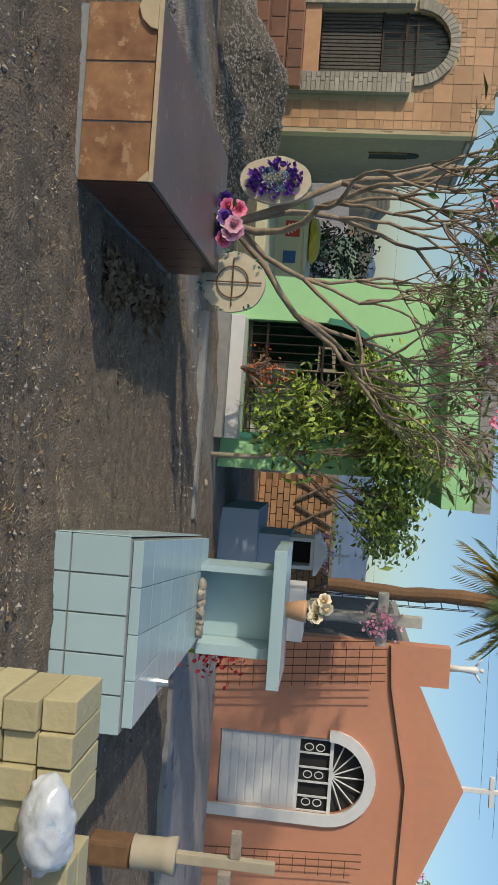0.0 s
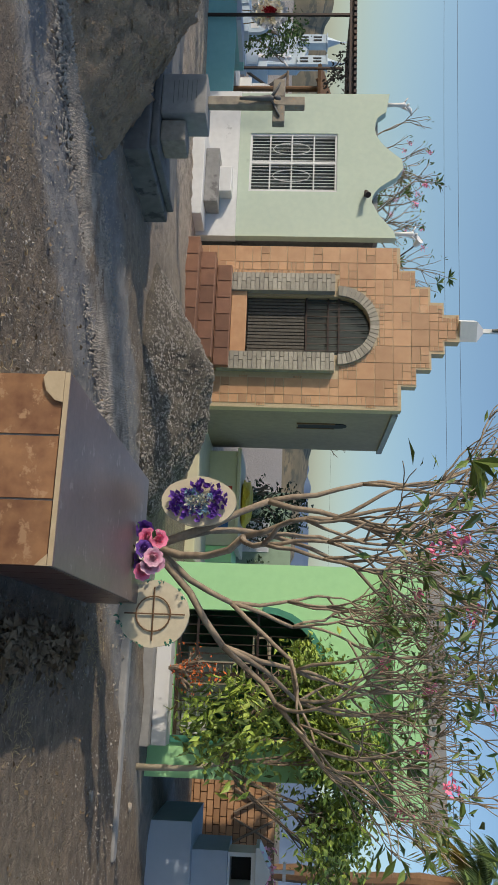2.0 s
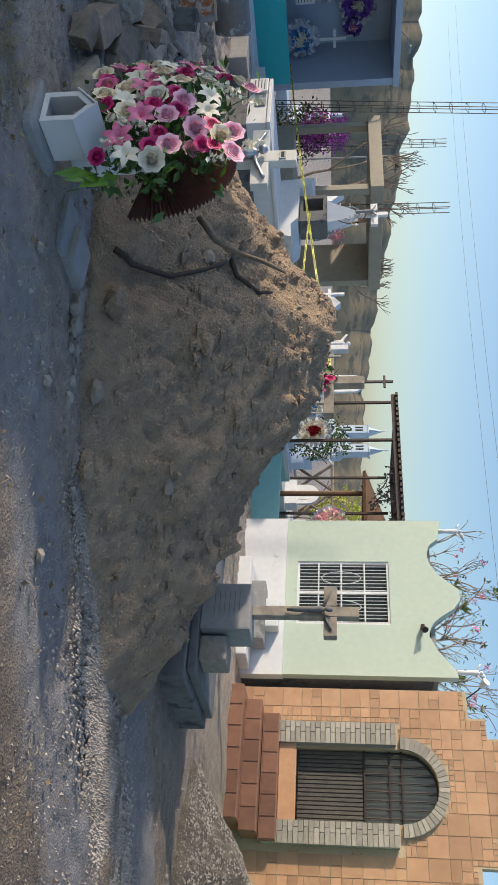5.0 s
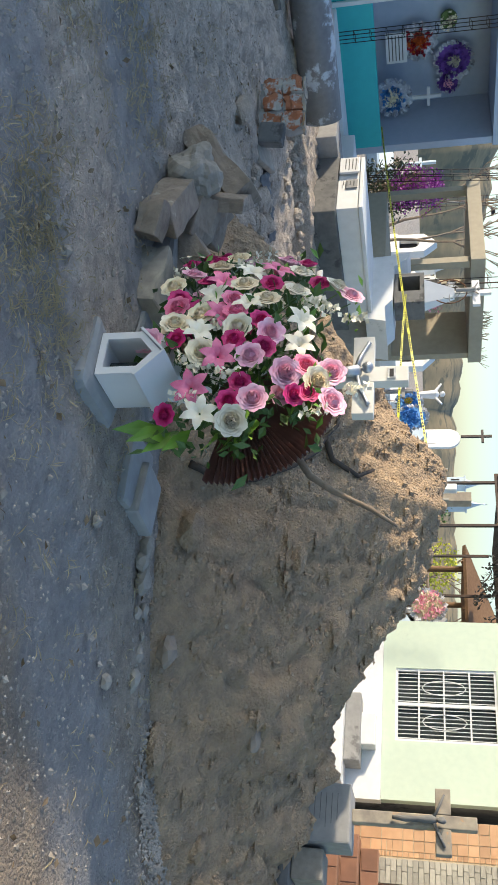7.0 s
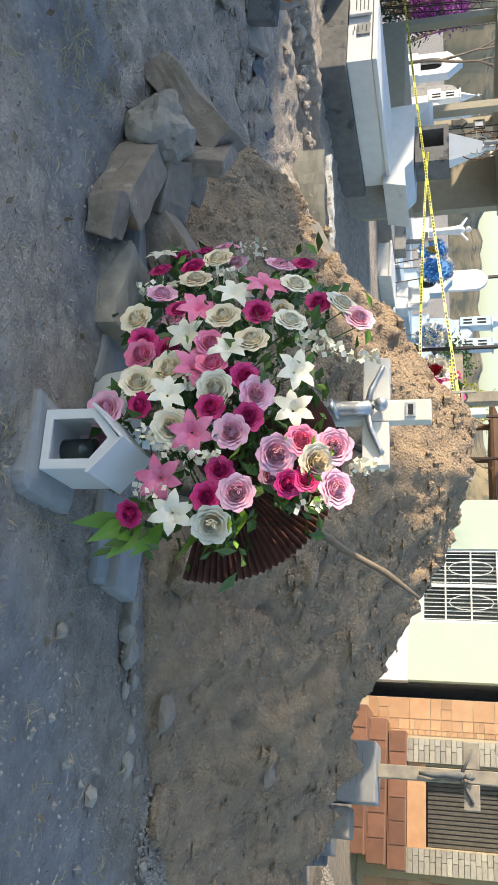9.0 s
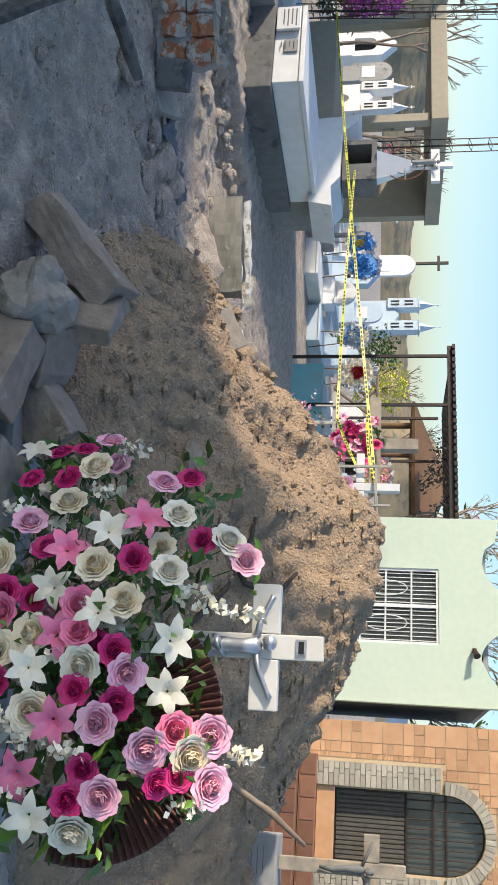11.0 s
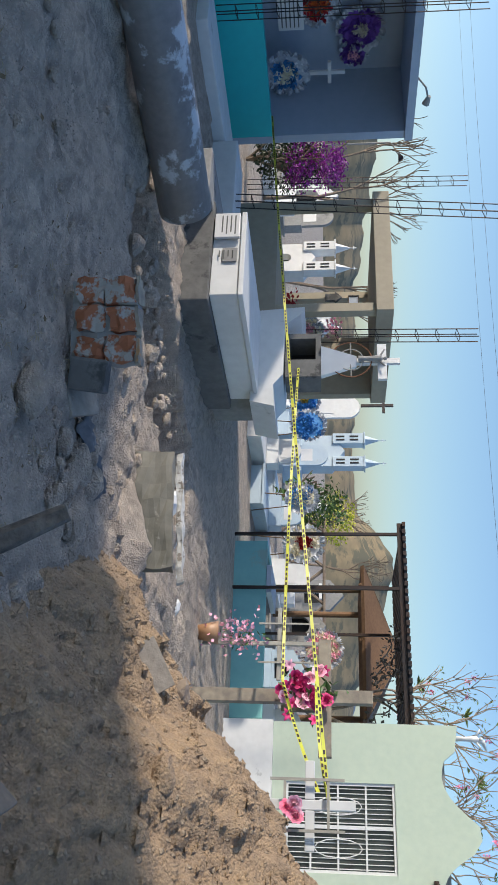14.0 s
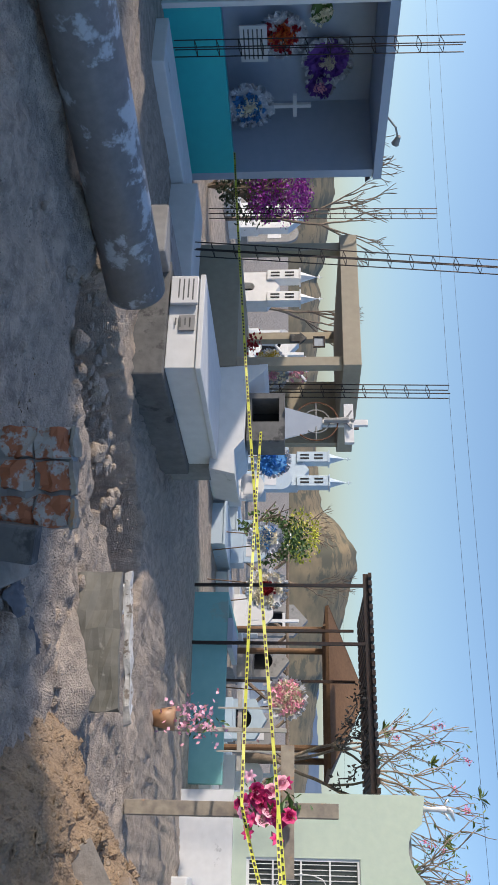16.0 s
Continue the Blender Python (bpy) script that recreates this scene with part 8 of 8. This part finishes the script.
solo("flower_cushion", rock(bmesh.new(), (-4.0, 17.6, 0.72), (0.5, 0.3, 0.12), 8), P_YEL, (-4.0, 17.6, 0.62), "heap of yellow flowers on a cream grave", "flowers")
gt_ = thing("green_tomb", (-3.2, 21.0, -0.3), "faded green tomb house behind the cream grave", "tomb")
part("body", boxes((-4.9, -2.9, 20.8, 22.0, -0.4, 1.6)), mat("faded_green_paint", (0.34, 0.46, 0.32), None, 8, 0.7, 0.2), gt_)
part("opening", boxes((-4.3, -3.5, 20.785, 20.797, 0.5, 1.1)), M_WHITE, gt_)

# ---- between green and salmon chapels ----
dk = thing("dark_blue_tomb", (1.6, 13.5, -0.3), "dark blue-grey tomb in shade", "tomb")
part("body", boxes((0.95, 2.6, 12.8, 14.4, -0.4, 0.45)), M_BLUEGREY, dk)
part("upper_body", boxes((1.3, 1.95, 13.0, 14.0, 0.453, 0.9)), M_BLUEGREY, dk)
shn = thing("white_shrine", (1.55, 13.4, 0.9), "small white gabled shrine with flowers and cross", "shrine")
part("shrine_body", plate(bmesh.new(), [(1.33, 0.903), (1.78, 0.903), (1.78, 1.25), (1.33, 1.25)], [[(1.38, 0.93), (1.73, 0.93), (1.73, 1.2), (1.38, 1.2)]], 13.1, 0.5), M_CLEANWHITE, shn)
part("shrine_back", boxes((1.34, 1.77, 13.5, 13.52, 0.91, 1.24)), M_DARK, shn)
part("roof", plate(bmesh.new(), [(1.26, 1.253), (1.85, 1.253), (1.85, 1.3), (1.555, 1.45), (1.26, 1.3)], [], 13.05, 0.6), M_CLEANWHITE, shn)
part("cross", boxes((1.535, 1.575, 13.2, 13.24, 1.43, 1.75), (1.44, 1.533, 13.2, 13.24, 1.6, 1.64), (1.577, 1.67, 13.2, 13.24, 1.6, 1.64)), M_CLEANWHITE, shn)
v, f = [], []
rr = random.Random(16)
inv = WORLDS[shn.name].inverted()
for k in range(60):
    leaf(v, f, inv @ Vector((1.555 + rr.gauss(0, 0.12), 13.15, 1.42 + rr.gauss(0, 0.06))), (rr.uniform(-1, 1), -1, rr.uniform(-1, 1)), 0.07, 0.4, 0.2, rr)
raw("bloom_cover", v, f, [P_LPINK], shn, kind="stuff")
bw = thing("ruined_brick_wall", (1.3, 18.0, -0.3), "ruined dark brick wall with a wooden lattice", "wall")
part("core", boxes((0.6, 3.1, 18.03, 18.2, -0.4, 1.45)), M_WOOD, bw)
for r in range(14):
    for c in range(9):
        x = 0.6 + c * 0.275 + (0.14 if r % 2 else 0)
        ob = new("brick", tile_mesh(0.265, 0.115, M_TERRA, 0.03))
        ob.parent = bw
        ob.matrix_basis = WORLDS[bw.name].inverted() @ pose(x, 18.025, -0.3 + r * 0.125)
for k in range(5):
    part("lattice_bar", rod((0.7 + 0.5 * k, 17.95, 0.7), (1.1 + 0.5 * k, 17.95, 1.45), 0.025, 5), M_BARK, bw)
    part("lattice_bar", rod((1.1 + 0.5 * k, 17.93, 0.7), (0.7 + 0.5 * k, 17.93, 1.45), 0.025, 5), M_BARK, bw)
shrub("dry_shrub", (2.0, 22, -0.3), 1.2, 1.9, 120, 44, M_YLEAF, "dry greenish shrub beyond the brick wall", leaf_size=0.12)
# things on the blue grave's niche and behind it
pt = thing("clay_flower_pot", (1.3, 7.6, 1.2), "clay pot of cream flowers on the niche roof", "flower pot")
part("pot", tube(bmesh.new(), [(1.3, 7.6, 1.2), (1.3, 7.6, 1.33), (1.3, 7.6, 1.36)], [0.06, 0.085, 0.09], 18), M_TERRA, pt, smooth=True)
rr = random.Random(18)
for k in range(7):
    rose(P_CREAM, pt, Vector((1.27 + rr.uniform(-0.1, 0.07), 7.58, 1.45 + rr.uniform(-0.05, 0.08))), 0.05, (rr.uniform(-0.5, 0.5), -1, 0.4), rr)
leafy(pt, "foliage", [(Vector((1.3, 7.6, 1.4)), (0, 0, 1))], 24, 0.07, 0.25, 0.05, M_DARKLEAF, rr, kind="stuff")
wc = stone_cross((1.58, 9.0, 1.3), 1.1, 0.5, 0.1, M_OLDWHITE, "tall white crucifix with a wreath at its centre")
part("figure", figure(bmesh.new(), 1.58, 8.93, 1.5, 0.5), M_CONC, wc)
v, f = [], []
inv = WORLDS[wc.name].inverted()
for k in range(110):
    leaf(v, f, inv @ Vector((1.6 + rr.gauss(0, 0.07), 8.9, 2.0 + rr.gauss(0, 0.09))), (rr.uniform(-1, 1), -1, rr.uniform(-1, 1)), 0.05, 0.4, 0.2, rr)
raw("bloom_cover", v, f, [P_LPINK], wc, kind="stuff")
part("pedestal", boxes((1.35, 1.85, 8.9, 9.4, -0.2, 1.297), bevel=0.01), M_WHITE, wc)
rf_ = thing("red_flowers", (2.05, 9.0, 0.4), "clump of red cloth flowers beside the niche", "flowers")
v, f = [], []
for k in range(150):
    leaf(v, f, (rr.gauss(0, 0.12), rr.gauss(0, 0.06), 0.1 + rr.gauss(0, 0.13)), (rr.uniform(-1, 1), -1, rr.uniform(-1, 1)), 0.06, 0.4, 0.2, rr)
raw("bloom_cover", v, f, [P_RED], rf_, kind="stuff")
part("stem", rod((2.05, 9.0, -0.1), (2.05, 9.0, 0.5), 0.02, 5), M_LEAF, rf_)
solo("salmon_angel", figure(bmesh.new(), 2.98, 13.1, 3.25, 0.5), M_CLEANWHITE, (2.98, 13.1, 3.25), "white angel statue on the salmon pilaster", "statue", smooth=True)
stone_cross((4.65, 13.1, 3.53), 0.62, 0.42, 0.06, M_CLEANWHITE, "white crucifix on the salmon gable")
solo("paved_walk", boxes((1.9, 6.5, 9.3, 12.6, -0.3, 0.03), bevel=0.01), M_CONC, (4, 11, -0.3), "pale concrete walk before the salmon chapel", "walk")
solo("kerb_line", boxes((-1.4, 0.9, 10.1, 10.25, -0.2, -0.01), bevel=0.02), M_CONC, (-0.2, 10.2, -0.2), "long worn concrete kerb", "kerb")
solo("faucet", tube(bmesh.new(), [(1.5, 6.0, 0.53), (1.5, 6.0, 0.6)], [0.03, 0.02], 8), M_SILVER, (1.5, 6.0, 0.53), "small shiny metal fitting on the blue tiles", "fitting")
for k in range(6):
    solo("niche_stone", rock(bmesh.new(), (1.12 + 0.07 * k, 7.35 - 0.02 * (k % 2), 0.56), (0.05, 0.04, 0.035), k + 7), M_STONE, (1.12 + 0.07 * k, 7.35, 0.53), "round grey stone before the niche", "stone", "niche stones")

# ---- tiles, last ----
rects = []
for x in range(10):
    for z in range(15):
        xa, za = -8.0 + x * 0.3, -0.1 + z * 0.3
        rects += [(xa, za, 0.3, 0.15), (xa, za + 0.15, 0.15, 0.15), (xa + 0.15, za + 0.15, 0.15, 0.15)] if (x + z) % 3 == 0 else [(xa, za, 0.3, 0.3)]
tile_field(CHAPEL, rects, 14.716, CH_OUT, [CH_DOOR, [(-7.45, -0.4), (-5.65, -0.4), (-5.65, 2.25), (-7.45, 2.25)], arch(-7.25, -5.84, 2.2, 2.97)], M_TERRA)
M_BROWNT = mat("brown_stone_tile", (0.36, 0.185, 0.09), (0.19, 0.085, 0.045), 14, 0.45, 0.2, big=6, per=0.08, spots=(0.42, 0.25, 0.14), spot_size=9, spot_cut=0.56)
for k in range(3):
    lay_tile(BROWN, -2.36 + 0.33 * k, 5.448, 0.0, 0.33, 0.40, M_BROWNT)
# tiles on the side away from the sun are coloured darker than the front
for k in range(8):
    lay_tile(BROWN, -1.377, 5.46 + 0.318 * k, 0.0, 0.318, 0.40, M_MARON, 90)
for r_, (z0, hh) in enumerate(((-0.06, 0.2), (0.14, 0.33))):
    for k in range(5):
        lay_tile(BLUE, 0.55 + 0.214 * k, 5.358, z0, 0.214, hh, M_TILEBLUE)
    for k in range(8):
        lay_tile(BLUE, 0.552 + 0.03 * (k + 1), 5.37 + 0.3 * (k + 1), z0, 0.3, hh, M_TILEBLUE, -95.7)
        lay_tile(BLUE, 1.612, 5.37 + 0.3 * k, z0, 0.3, hh, M_TILEBLUE, 90)
